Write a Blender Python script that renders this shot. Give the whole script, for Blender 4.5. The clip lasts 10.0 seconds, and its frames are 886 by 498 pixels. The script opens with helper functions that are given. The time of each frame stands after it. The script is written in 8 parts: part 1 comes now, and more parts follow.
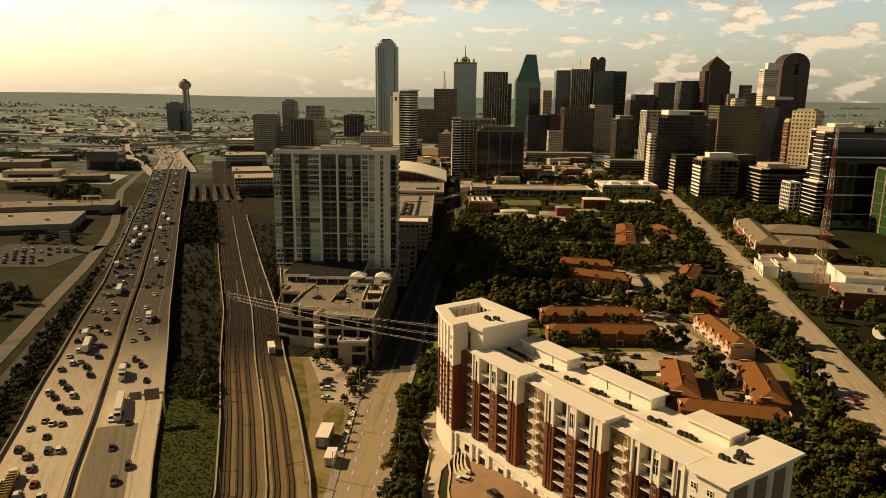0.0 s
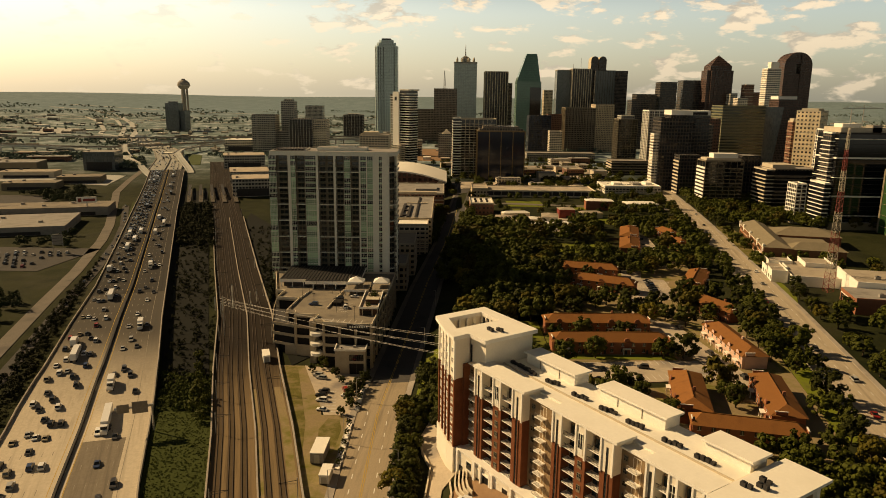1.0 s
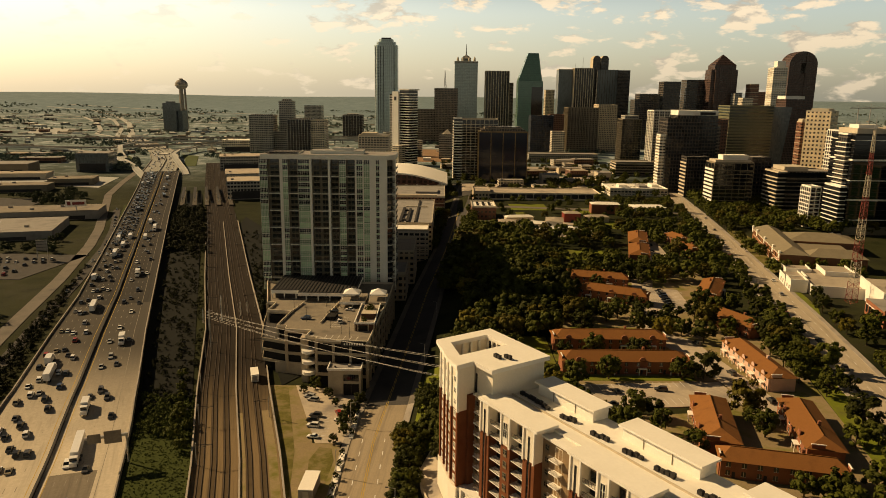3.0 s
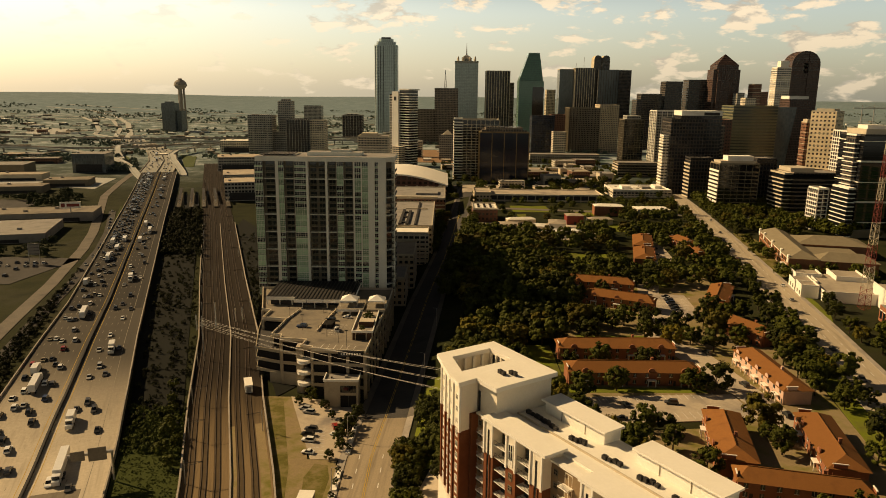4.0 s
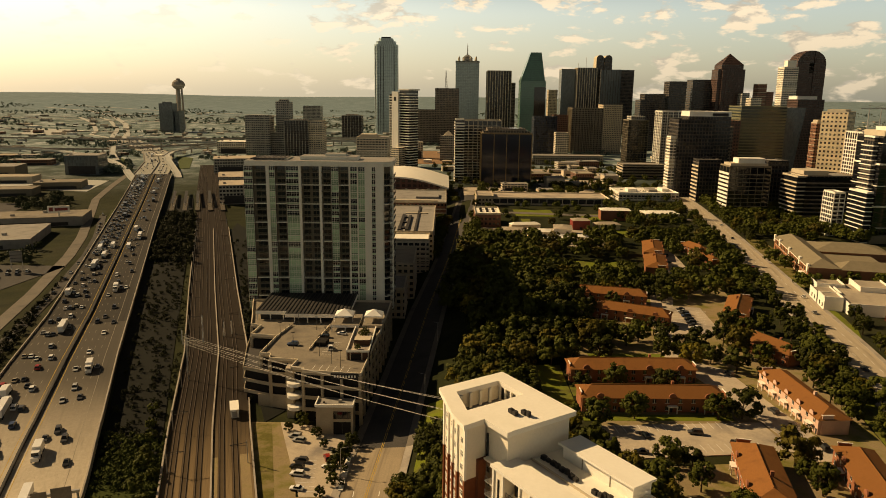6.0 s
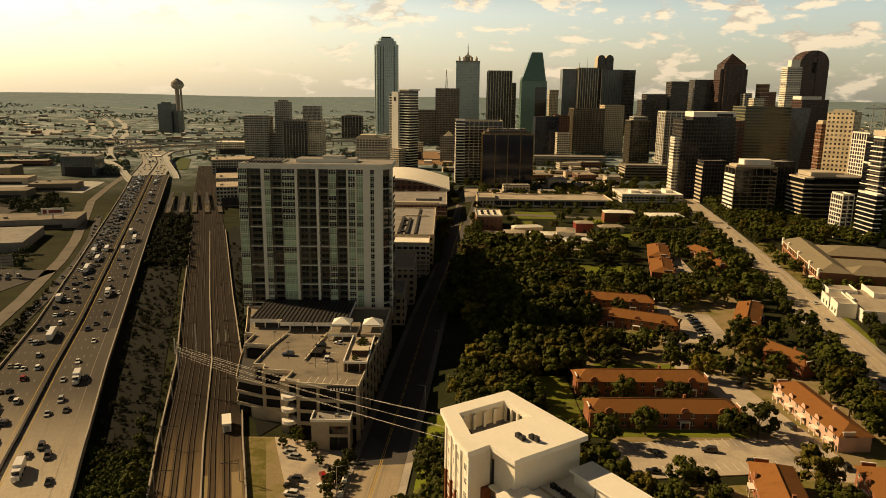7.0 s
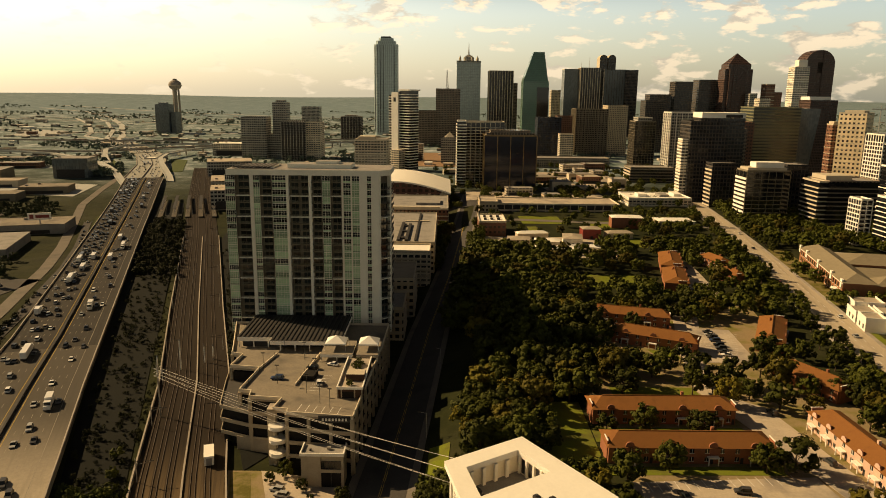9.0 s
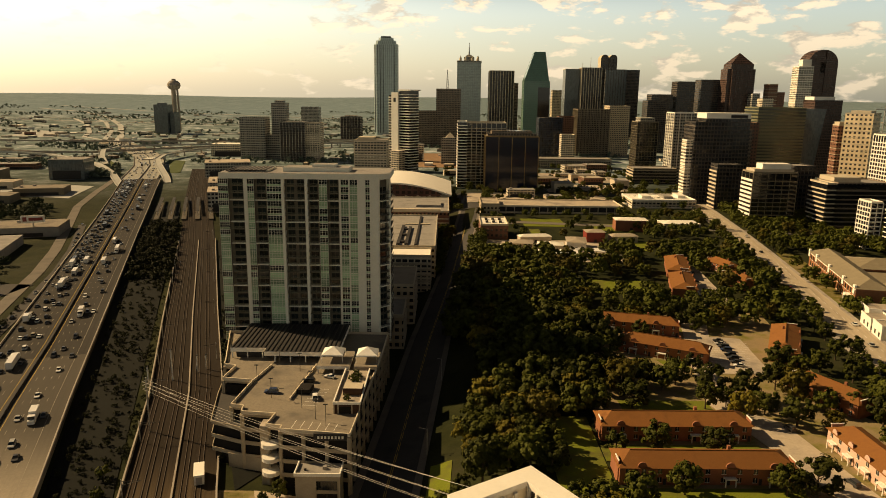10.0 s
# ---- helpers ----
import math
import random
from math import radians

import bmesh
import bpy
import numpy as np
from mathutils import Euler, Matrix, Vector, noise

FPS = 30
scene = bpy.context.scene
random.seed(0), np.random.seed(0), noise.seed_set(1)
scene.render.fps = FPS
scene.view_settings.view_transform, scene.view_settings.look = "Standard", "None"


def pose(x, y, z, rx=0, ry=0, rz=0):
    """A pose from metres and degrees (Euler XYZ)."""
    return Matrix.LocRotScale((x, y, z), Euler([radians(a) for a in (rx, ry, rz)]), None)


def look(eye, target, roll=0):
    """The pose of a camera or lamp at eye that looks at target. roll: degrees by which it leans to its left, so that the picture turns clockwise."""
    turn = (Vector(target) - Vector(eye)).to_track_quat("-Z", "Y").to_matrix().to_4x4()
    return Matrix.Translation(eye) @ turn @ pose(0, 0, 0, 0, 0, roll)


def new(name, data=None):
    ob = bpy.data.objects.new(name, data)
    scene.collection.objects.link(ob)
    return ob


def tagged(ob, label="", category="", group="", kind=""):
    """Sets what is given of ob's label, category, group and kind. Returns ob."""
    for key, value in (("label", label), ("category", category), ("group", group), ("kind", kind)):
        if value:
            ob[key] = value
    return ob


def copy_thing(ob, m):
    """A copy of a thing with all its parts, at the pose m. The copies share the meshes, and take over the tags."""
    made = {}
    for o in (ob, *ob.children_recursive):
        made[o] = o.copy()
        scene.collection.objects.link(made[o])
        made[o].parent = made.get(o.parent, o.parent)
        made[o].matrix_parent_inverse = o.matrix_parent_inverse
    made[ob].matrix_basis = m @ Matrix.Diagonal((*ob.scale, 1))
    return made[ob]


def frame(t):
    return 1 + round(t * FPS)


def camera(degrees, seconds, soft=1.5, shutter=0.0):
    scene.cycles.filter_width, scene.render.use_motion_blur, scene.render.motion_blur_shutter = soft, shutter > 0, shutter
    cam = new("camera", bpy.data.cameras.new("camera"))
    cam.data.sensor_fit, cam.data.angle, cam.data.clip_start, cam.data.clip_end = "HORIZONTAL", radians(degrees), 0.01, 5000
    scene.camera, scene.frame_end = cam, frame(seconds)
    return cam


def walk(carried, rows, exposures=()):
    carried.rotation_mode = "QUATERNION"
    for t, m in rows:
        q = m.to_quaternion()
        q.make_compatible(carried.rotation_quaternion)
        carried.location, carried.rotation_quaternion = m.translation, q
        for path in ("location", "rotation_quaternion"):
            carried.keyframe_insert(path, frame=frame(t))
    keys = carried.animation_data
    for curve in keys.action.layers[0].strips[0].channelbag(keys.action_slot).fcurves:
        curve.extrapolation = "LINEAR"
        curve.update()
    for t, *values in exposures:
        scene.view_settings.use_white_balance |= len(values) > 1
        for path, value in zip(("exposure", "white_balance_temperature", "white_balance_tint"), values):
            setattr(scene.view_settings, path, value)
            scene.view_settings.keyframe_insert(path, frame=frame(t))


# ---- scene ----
cam = camera(64.19, 10.0, soft=0.9)
PATH = [
    (0, (0.00, -0.00, 118.46), (0.000, 97.696, 97.121), 0.753),
    (1, (-0.15, 11.08, 118.54), (-0.169, 108.766, 97.160), 0.731),
    (2, (-0.34, 22.21, 118.60), (-0.378, 119.888, 97.192), 0.716),
    (3, (-0.56, 33.38, 118.64), (-0.628, 131.060, 97.222), 0.707),
    (4, (-0.82, 44.60, 118.68), (-0.919, 142.283, 97.258), 0.702),
    (5, (-1.12, 55.87, 118.72), (-1.251, 153.553, 97.307), 0.699),
    (6, (-1.47, 67.19, 118.78), (-1.623, 164.870, 97.375), 0.696),
    (7, (-1.85, 78.55, 118.86), (-2.036, 176.232, 97.470), 0.692),
    (8, (-2.28, 89.95, 118.97), (-2.489, 187.637, 97.599), 0.683),
    (9, (-2.76, 101.39, 119.13), (-2.984, 199.084, 97.768), 0.669),
    (10, (-3.27, 112.88, 119.34), (-3.519, 210.572, 97.985), 0.647),
]
walk(cam, [(t, look(eye, target, roll)) for t, eye, target, roll in PATH], [(0.0, 0.06, 8100, 9), (6.0, 0.11, 8150, 9), (10.0, 0.25, 8150, 9)])

# ---- world, sun, sky ----
SUN_TO = Vector((-0.77, 0.33, 0.56)).normalized()  # towards the sun, low on the left and a little ahead
world = bpy.data.worlds.new("world")
scene.world = world
world.use_nodes = True
wn, wl = world.node_tree.nodes, world.node_tree.links
wn.clear()
w_out, w_bg = wn.new("ShaderNodeOutputWorld"), wn.new("ShaderNodeBackground")
sky = wn.new("ShaderNodeTexSky")
sky.sky_type, sky.sun_disc = "NISHITA", False
sky.sun_elevation = math.asin(SUN_TO.z)
sky.sun_rotation = math.atan2(SUN_TO.x, SUN_TO.y)
sky.air_density, sky.dust_density, sky.ozone_density = 1.0, 1.8, 1.4
tc = wn.new("ShaderNodeTexCoord")
sep = wn.new("ShaderNodeSeparateXYZ")
wl.new(tc.outputs["Generated"], sep.inputs[0])
# clouds: small heaps in the low sky, lit from the sun's side
def sky_noise(shift, scale, detail, stretch):
    mp = wn.new("ShaderNodeMapping")
    mp.inputs["Scale"].default_value = (1.0, 1.0, stretch)
    mp.inputs["Location"].default_value = shift
    wl.new(tc.outputs["Generated"], mp.inputs["Vector"])
    q = wn.new("ShaderNodeTexNoise")
    q.inputs["Scale"].default_value, q.inputs["Detail"].default_value, q.inputs["Roughness"].default_value = scale, detail, 0.55
    q.inputs["Distortion"].default_value = 0.15
    wl.new(mp.outputs[0], q.inputs["Vector"])
    return q.outputs[0]


def sky_math(op, p, q):
    k = wn.new("ShaderNodeMath"); k.operation = op
    for i, v in enumerate((p, q)):
        if isinstance(v, (int, float)):
            k.inputs[i].default_value = v
        else:
            wl.new(v, k.inputs[i])
    return k.outputs[0]


def sky_range(v, a0, a1, b0, b1):
    k = wn.new("ShaderNodeMapRange"); k.interpolation_type = "SMOOTHSTEP"
    for name_, q in (("From Min", a0), ("From Max", a1), ("To Min", b0), ("To Max", b1)):
        k.inputs[name_].default_value = q
    wl.new(v, k.inputs[0])
    return k.outputs[0]


heap = sky_noise((0, 0, 0), 19.0, 8.0, 2.6)
heap_lit = sky_noise((0.008, 0, -0.02), 19.0, 8.0, 2.6)
field = sky_noise((3.1, 1.7, 0.4), 3.6, 3.0, 2.0)
dense = sky_math("ADD", heap, sky_math("MULTIPLY", sky_math("SUBTRACT", field, 0.5), 0.55))
dense = sky_math("ADD", dense, sky_range(sep.outputs["Z"], 0.0, 0.14, -0.05, 0.035))
cover = sky_math("MULTIPLY", sky_range(dense, 0.52, 0.62, 0.0, 0.85), sky_range(sep.outputs["X"], -0.45, 0.05, 0.3, 1.0))
shade = sky_range(sky_math("SUBTRACT", heap, heap_lit), -0.07, 0.07, 0.0, 1.0)
ctone = wn.new("ShaderNodeMix"); ctone.data_type = "RGBA"
wl.new(shade, ctone.inputs["Factor"])
ctone.inputs["A"].default_value, ctone.inputs["B"].default_value = (3.3, 3.0, 2.75, 1), (6.6, 5.6, 4.5, 1)
cmix = wn.new("ShaderNodeMix"); cmix.data_type = "RGBA"
wl.new(cover, cmix.inputs["Factor"])
wl.new(sky.outputs[0], cmix.inputs["A"])
wl.new(ctone.outputs["Result"], cmix.inputs["B"])
# haze: brighter towards the horizon
hz = wn.new("ShaderNodeMapRange"); hz.interpolation_type = "SMOOTHSTEP"
hz.inputs["From Min"].default_value, hz.inputs["From Max"].default_value = 0.10, 0.20
hz.inputs["To Min"].default_value, hz.inputs["To Max"].default_value = 1.4, 0.13
wl.new(sep.outputs["Z"], hz.inputs[0])
hm = wn.new("ShaderNodeMix"); hm.data_type, hm.blend_type = "RGBA", "MULTIPLY"
hm.inputs["Factor"].default_value = 1.0
veil = wn.new("ShaderNodeMapRange"); veil.interpolation_type = "SMOOTHSTEP"
veil.inputs["From Min"].default_value, veil.inputs["From Max"].default_value = -0.02, 0.20
veil.inputs["To Min"].default_value, veil.inputs["To Max"].default_value = 0.62, 0.12
wl.new(sep.outputs["Z"], veil.inputs[0])
vm = wn.new("ShaderNodeMix"); vm.data_type = "RGBA"
wl.new(veil.outputs[0], vm.inputs["Factor"])
# the veil is thicker and brighter towards the sun's side
vc = wn.new("ShaderNodeMix"); vc.data_type = "RGBA"
wl.new(sky_range(sep.outputs["X"], -0.55, 0.6, 0.0, 1.0), vc.inputs["Factor"])
vc.inputs["A"].default_value, vc.inputs["B"].default_value = (3.5, 3.45, 3.1, 1), (1.5, 1.58, 1.46, 1)
wl.new(cmix.outputs["Result"], vm.inputs["A"]); wl.new(vc.outputs["Result"], vm.inputs["B"])
wl.new(vm.outputs["Result"], hm.inputs["A"]); wl.new(hz.outputs[0], hm.inputs["B"])
wl.new(hm.outputs["Result"], w_bg.inputs[0])
w_bg.inputs[1].default_value = 0.135
wl.new(w_bg.outputs[0], w_out.inputs[0])
sun = new("sun", bpy.data.lights.new("sun", "SUN"))
sun.data.energy, sun.data.angle, sun.data.color = 5.0, radians(0.55), (1.0, 0.77, 0.49)
sun.matrix_world = look(SUN_TO * 900, (0, 0, 0))


# ---- materials ----
def surf(name, col, rough=0.85, var=0.25, scale=0.3, fine=3.0, bump=0.15, metal=0.0, rand=0.0, dirt=None, streak=None):
    """A plain surface with grain, stains and a little relief, in metres."""
    m = bpy.data.materials.new(name)
    m.use_nodes = True
    n, l = m.node_tree.nodes, m.node_tree.links
    b = n["Principled BSDF"]
    t = n.new("ShaderNodeTexCoord")
    n1, n2 = n.new("ShaderNodeTexNoise"), n.new("ShaderNodeTexNoise")
    for q, s, d in ((n1, scale, 5.0), (n2, fine, 4.0)):
        q.inputs["Scale"].default_value, q.inputs["Detail"].default_value, q.inputs["Roughness"].default_value = s, d, 0.62
        l.new(t.outputs["Object"], q.inputs["Vector"])
    if streak:  # wear drawn out along the way of travel: its turn in degrees, scales across and along
        mp = n.new("ShaderNodeMapping")
        mp.vector_type = "TEXTURE"
        mp.inputs["Rotation"].default_value = (0, 0, radians(streak[0]))
        mp.inputs["Scale"].default_value = (streak[1], streak[2], 1.0)
        l.new(t.outputs["Object"], mp.inputs["Vector"]); l.new(mp.outputs[0], n1.inputs["Vector"])
        n1.inputs["Scale"].default_value = 1.0
    add = n.new("ShaderNodeMath"); add.operation = "ADD"
    l.new(n1.outputs[0], add.inputs[0]); l.new(n2.outputs[0], add.inputs[1])
    mr = n.new("ShaderNodeMapRange")
    mr.inputs["From Min"].default_value, mr.inputs["From Max"].default_value = 0.6, 1.4
    mr.inputs["To Min"].default_value, mr.inputs["To Max"].default_value = 1 - var, 1 + var
    l.new(add.outputs[0], mr.inputs[0])
    val = mr.outputs[0]
    if rand:
        oi = n.new("ShaderNodeObjectInfo")
        r2 = n.new("ShaderNodeMapRange")
        r2.inputs["To Min"].default_value, r2.inputs["To Max"].default_value = 1 - rand, 1 + rand
        l.new(oi.outputs["Random"], r2.inputs[0])
        mu = n.new("ShaderNodeMath"); mu.operation = "MULTIPLY"
        l.new(val, mu.inputs[0]); l.new(r2.outputs[0], mu.inputs[1])
        val = mu.outputs[0]
    hs = n.new("ShaderNodeHueSaturation")
    hs.inputs["Color"].default_value = (*col, 1)
    l.new(val, hs.inputs["Value"])
    out = hs.outputs[0]
    if dirt:
        mx = n.new("ShaderNodeMix"); mx.data_type = "RGBA"
        rp = n.new("ShaderNodeValToRGB")
        rp.color_ramp.elements[0].position, rp.color_ramp.elements[1].position = 0.46, 0.68
        l.new(n1.outputs[0], rp.inputs[0]); l.new(rp.outputs[0], mx.inputs["Factor"])
        l.new(out, mx.inputs["A"]); mx.inputs["B"].default_value = (*dirt, 1)
        out = mx.outputs["Result"]
    l.new(out, b.inputs["Base Color"])
    b.inputs["Roughness"].default_value, b.inputs["Metallic"].default_value = rough, metal
    if rough >= 0.68 and not metal:
        b.inputs["Specular IOR Level"].default_value = 0.12
    if bump:
        bp = n.new("ShaderNodeBump")
        bp.inputs["Strength"].default_value, bp.inputs["Distance"].default_value = bump, 0.05
        l.new(n2.outputs[0], bp.inputs["Height"]); l.new(bp.outputs[0], b.inputs["Normal"])
    return m


def facade(name, wall, glass, floor_h=4.0, bay=3.0, low=0.25, high=0.85, side=0.12, g_rough=0.12, g_var=0.8, metal=0.0, spec=0.5):
    """A far facade: floors and bays of panes between spandrels and piers, each pane a little different."""
    m = bpy.data.materials.new(name)
    m.use_nodes = True
    n, l = m.node_tree.nodes, m.node_tree.links
    b = n["Principled BSDF"]
    t, s = n.new("ShaderNodeTexCoord"), n.new("ShaderNodeSeparateXYZ")
    l.new(t.outputs["Object"], s.inputs[0])

    def math_node(op, a, c):
        q = n.new("ShaderNodeMath"); q.operation = op
        for k, v in enumerate((a, c)):
            if v is None:
                continue
            if isinstance(v, (int, float)):
                q.inputs[k].default_value = v
            else:
                l.new(v, q.inputs[k])
        return q.outputs[0]

    u = math_node("DIVIDE", math_node("ADD", s.outputs[0], s.outputs[1]), bay)
    v = math_node("DIVIDE", s.outputs[2], floor_h)
    fu, fv = math_node("FRACT", u, None), math_node("FRACT", v, None)
    mask = math_node("MULTIPLY", math_node("GREATER_THAN", fv, low), math_node("LESS_THAN", fv, high))
    if side > 0:
        mask = math_node("MULTIPLY", mask, math_node("MULTIPLY", math_node("GREATER_THAN", fu, side), math_node("LESS_THAN", fu, 1 - side)))
    cell = n.new("ShaderNodeCombineXYZ")
    l.new(math_node("FLOOR", u, None), cell.inputs[0]); l.new(math_node("FLOOR", v, None), cell.inputs[1])
    wn_ = n.new("ShaderNodeTexWhiteNoise"); wn_.noise_dimensions = "2D"
    l.new(cell.outputs[0], wn_.inputs["Vector"])
    mr = n.new("ShaderNodeMapRange")
    mr.inputs["To Min"].default_value, mr.inputs["To Max"].default_value = 1 - g_var * 0.6, 1 + g_var
    l.new(wn_.outputs["Value"], mr.inputs[0])
    gh = n.new("ShaderNodeHueSaturation"); gh.inputs["Color"].default_value = (*glass, 1)
    l.new(mr.outputs[0], gh.inputs["Value"])
    nz = n.new("ShaderNodeTexNoise"); nz.inputs["Scale"].default_value, nz.inputs["Detail"].default_value = 0.08, 6
    l.new(t.outputs["Object"], nz.inputs["Vector"])
    wr = n.new("ShaderNodeMapRange")
    wr.inputs["From Min"].default_value, wr.inputs["From Max"].default_value = 0.3, 0.7
    wr.inputs["To Min"].default_value, wr.inputs["To Max"].default_value = 0.78, 1.2
    l.new(nz.outputs[0], wr.inputs[0])
    wh = n.new("ShaderNodeHueSaturation"); wh.inputs["Color"].default_value = (*wall, 1)
    l.new(wr.outputs[0], wh.inputs["Value"])
    mx = n.new("ShaderNodeMix"); mx.data_type = "RGBA"
    l.new(mask, mx.inputs["Factor"]); l.new(wh.outputs[0], mx.inputs["A"]); l.new(gh.outputs[0], mx.inputs["B"])
    l.new(mx.outputs["Result"], b.inputs["Base Color"])
    rr = n.new("ShaderNodeMapRange")
    rr.inputs["To Min"].default_value, rr.inputs["To Max"].default_value = 0.8, g_rough
    l.new(mask, rr.inputs[0]); l.new(rr.outputs[0], b.inputs["Roughness"])
    if metal:
        mm = n.new("ShaderNodeMath"); mm.operation = "MULTIPLY"; mm.inputs[1].default_value = metal
        l.new(mask, mm.inputs[0]); l.new(mm.outputs[0], b.inputs["Metallic"])
    b.inputs["Specular IOR Level"].default_value = spec
    bp = n.new("ShaderNodeBump"); bp.invert = True
    bp.inputs["Strength"].default_value, bp.inputs["Distance"].default_value = 0.4, 0.2
    l.new(mask, bp.inputs["Height"]); l.new(bp.outputs[0], b.inputs["Normal"])
    return m


def glass_mat(name, col, rough=0.06, rand=0.5):
    m = surf(name, col, rough, 0.15, 0.2, 1.0, 0.02, 0.0, rand)
    m.node_tree.nodes["Principled BSDF"].inputs["Specular IOR Level"].default_value = 0.6
    return m


CONCRETE = surf("concrete", (0.36, 0.32, 0.27), 0.9, 0.22, 0.08, 1.5, 0.2, dirt=(0.22, 0.19, 0.16))
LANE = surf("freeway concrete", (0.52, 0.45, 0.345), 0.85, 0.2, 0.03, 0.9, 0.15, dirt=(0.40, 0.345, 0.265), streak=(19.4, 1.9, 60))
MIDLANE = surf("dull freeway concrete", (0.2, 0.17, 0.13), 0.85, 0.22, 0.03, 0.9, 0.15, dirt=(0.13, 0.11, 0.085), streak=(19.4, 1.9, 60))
TUFT = surf("rough grass blades", (0.066, 0.080, 0.018), 0.9, 0.5, 0.3, 2.0, 0.0)
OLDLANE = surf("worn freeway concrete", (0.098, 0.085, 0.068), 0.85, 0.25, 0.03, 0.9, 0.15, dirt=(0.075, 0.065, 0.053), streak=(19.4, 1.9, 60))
ASPHALT = surf("asphalt", (0.075, 0.07, 0.065), 0.9, 0.3, 0.06, 2.0, 0.25, dirt=(0.05, 0.048, 0.045))
ROADGREY = surf("worn street paving", (0.34, 0.275, 0.19), 0.9, 0.22, 0.06, 2.0, 0.2, dirt=(0.21, 0.17, 0.12), streak=(-4, 2.2, 45))
CITYGREY = surf("grey street paving", (0.17, 0.15, 0.125), 0.9, 0.25, 0.06, 2.0, 0.2, dirt=(0.11, 0.098, 0.085))
PAVER = surf("brown court pavers", (0.28, 0.175, 0.10), 0.9, 0.2, 0.1, 3.0, 0.2, dirt=(0.20, 0.125, 0.075))
WORN = surf("worn dirt and dry grass", (0.27, 0.205, 0.115), 0.95, 0.3, 0.12, 2.5, 0.3, dirt=(0.15, 0.14, 0.035))
DRYGRASS = surf("thin dry grass", (0.13, 0.115, 0.03), 0.95, 0.4, 0.2, 2.5, 0.4, dirt=(0.22, 0.17, 0.09))
VERGE = surf("rough dark grass", (0.046, 0.058, 0.013), 0.95, 0.45, 0.15, 2.5, 0.6, dirt=(0.032, 0.042, 0.008))
LOT = surf("parking lot concrete", (0.47, 0.395, 0.30), 0.9, 0.2, 0.07, 1.4, 0.2, dirt=(0.24, 0.21, 0.18))
BALLAST = surf("rail ballast", (0.21, 0.148, 0.082), 0.95, 0.3, 0.05, 4.0, 0.4, dirt=(0.105, 0.076, 0.046), streak=(15, 1.0, 40))
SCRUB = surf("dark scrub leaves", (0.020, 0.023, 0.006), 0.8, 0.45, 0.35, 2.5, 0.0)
SLEEPER = surf("weathered sleeper wood", (0.085, 0.06, 0.035), 0.95, 0.3, 0.3, 4.0, 0.2)
RAILSTEEL = surf("rusty rail steel", (0.075, 0.052, 0.034), 0.6, 0.2, 0.5, 5.0, 0.0, 0.2)
STEEL = surf("galvanised steel", (0.4, 0.39, 0.37), 0.45, 0.2, 0.5, 5.0, 0.05, 0.7)
DARKSTEEL = surf("dark steel", (0.05, 0.048, 0.045), 0.5, 0.2, 0.5, 5.0, 0.05, 0.6)
DULLPAINT = surf("worn lane paint", (0.25, 0.22, 0.175), 0.75, 0.35, 0.6, 6.0, 0.05)
PAINT = surf("lane paint", (0.72, 0.7, 0.64), 0.7, 0.2, 1.0, 6.0, 0.05)
YPAINT = surf("yellow paint", (0.46, 0.31, 0.07), 0.7, 0.2, 1.0, 6.0, 0.05)
WHITE = surf("white stucco", (0.82, 0.78, 0.69), 0.8, 0.08, 0.1, 2.0, 0.08)
ROOFWHITE = surf("white roof membrane", (0.82, 0.78, 0.68), 0.75, 0.06, 0.12, 1.2, 0.05, dirt=(0.76, 0.72, 0.62))
CREAM = surf("cream stucco", (0.52, 0.45, 0.34), 0.85, 0.15, 0.12, 2.0, 0.1)
GREY = surf("grey roof gravel", (0.3, 0.28, 0.25), 0.9, 0.25, 0.1, 3.0, 0.2, dirt=(0.2, 0.185, 0.17))
ROOFTAN = surf("tan roof gravel", (0.4, 0.34, 0.26), 0.9, 0.22, 0.08, 3.0, 0.2, dirt=(0.28, 0.24, 0.19))
BRICK = surf("red brown brick", (0.18, 0.065, 0.031), 0.9, 0.3, 0.4, 6.0, 0.3, rand=0.1)
TERRA = surf("orange roof shingle", (0.235, 0.10, 0.033), 0.9, 0.3, 0.25, 5.0, 0.35, rand=0.15, dirt=(0.19, 0.08, 0.028))
TRIMTAN = surf("tan precast trim", (0.22, 0.185, 0.13), 0.85, 0.15, 0.12, 2.0, 0.1)
PINK = surf("red brick wall", (0.30, 0.125, 0.07), 0.9, 0.22, 0.4, 6.0, 0.2, rand=0.1)
GLASS = glass_mat("dark window glass", (0.015, 0.02, 0.022))
GREENGLASS = glass_mat("green spandrel glass", (0.31, 0.45, 0.29), 0.15)
NAVYGLASS = glass_mat("navy glass", (0.009, 0.014, 0.032), 0.1, 0.1)
BLACKGLASS = glass_mat("black glass", (0.008, 0.009, 0.011), 0.08, 0.3)
GRASS = surf("grass", (0.15, 0.175, 0.02), 0.95, 0.4, 0.12, 3.0, 0.4, dirt=(0.10, 0.09, 0.028))
BARK = surf("bark", (0.09, 0.065, 0.045), 0.95, 0.3, 1.0, 8.0, 0.4)
LEAF = surf("leaves", (0.047, 0.052, 0.006), 0.7, 0.5, 0.35, 2.5, 0.0, rand=0.4)
LEAFDRY = surf("olive autumn leaves", (0.095, 0.078, 0.009), 0.7, 0.4, 0.35, 2.5, 0.0, rand=0.4)
RUBBER = surf("tyre rubber", (0.02, 0.02, 0.02), 0.85, 0.2, 1.0, 8.0, 0.0)
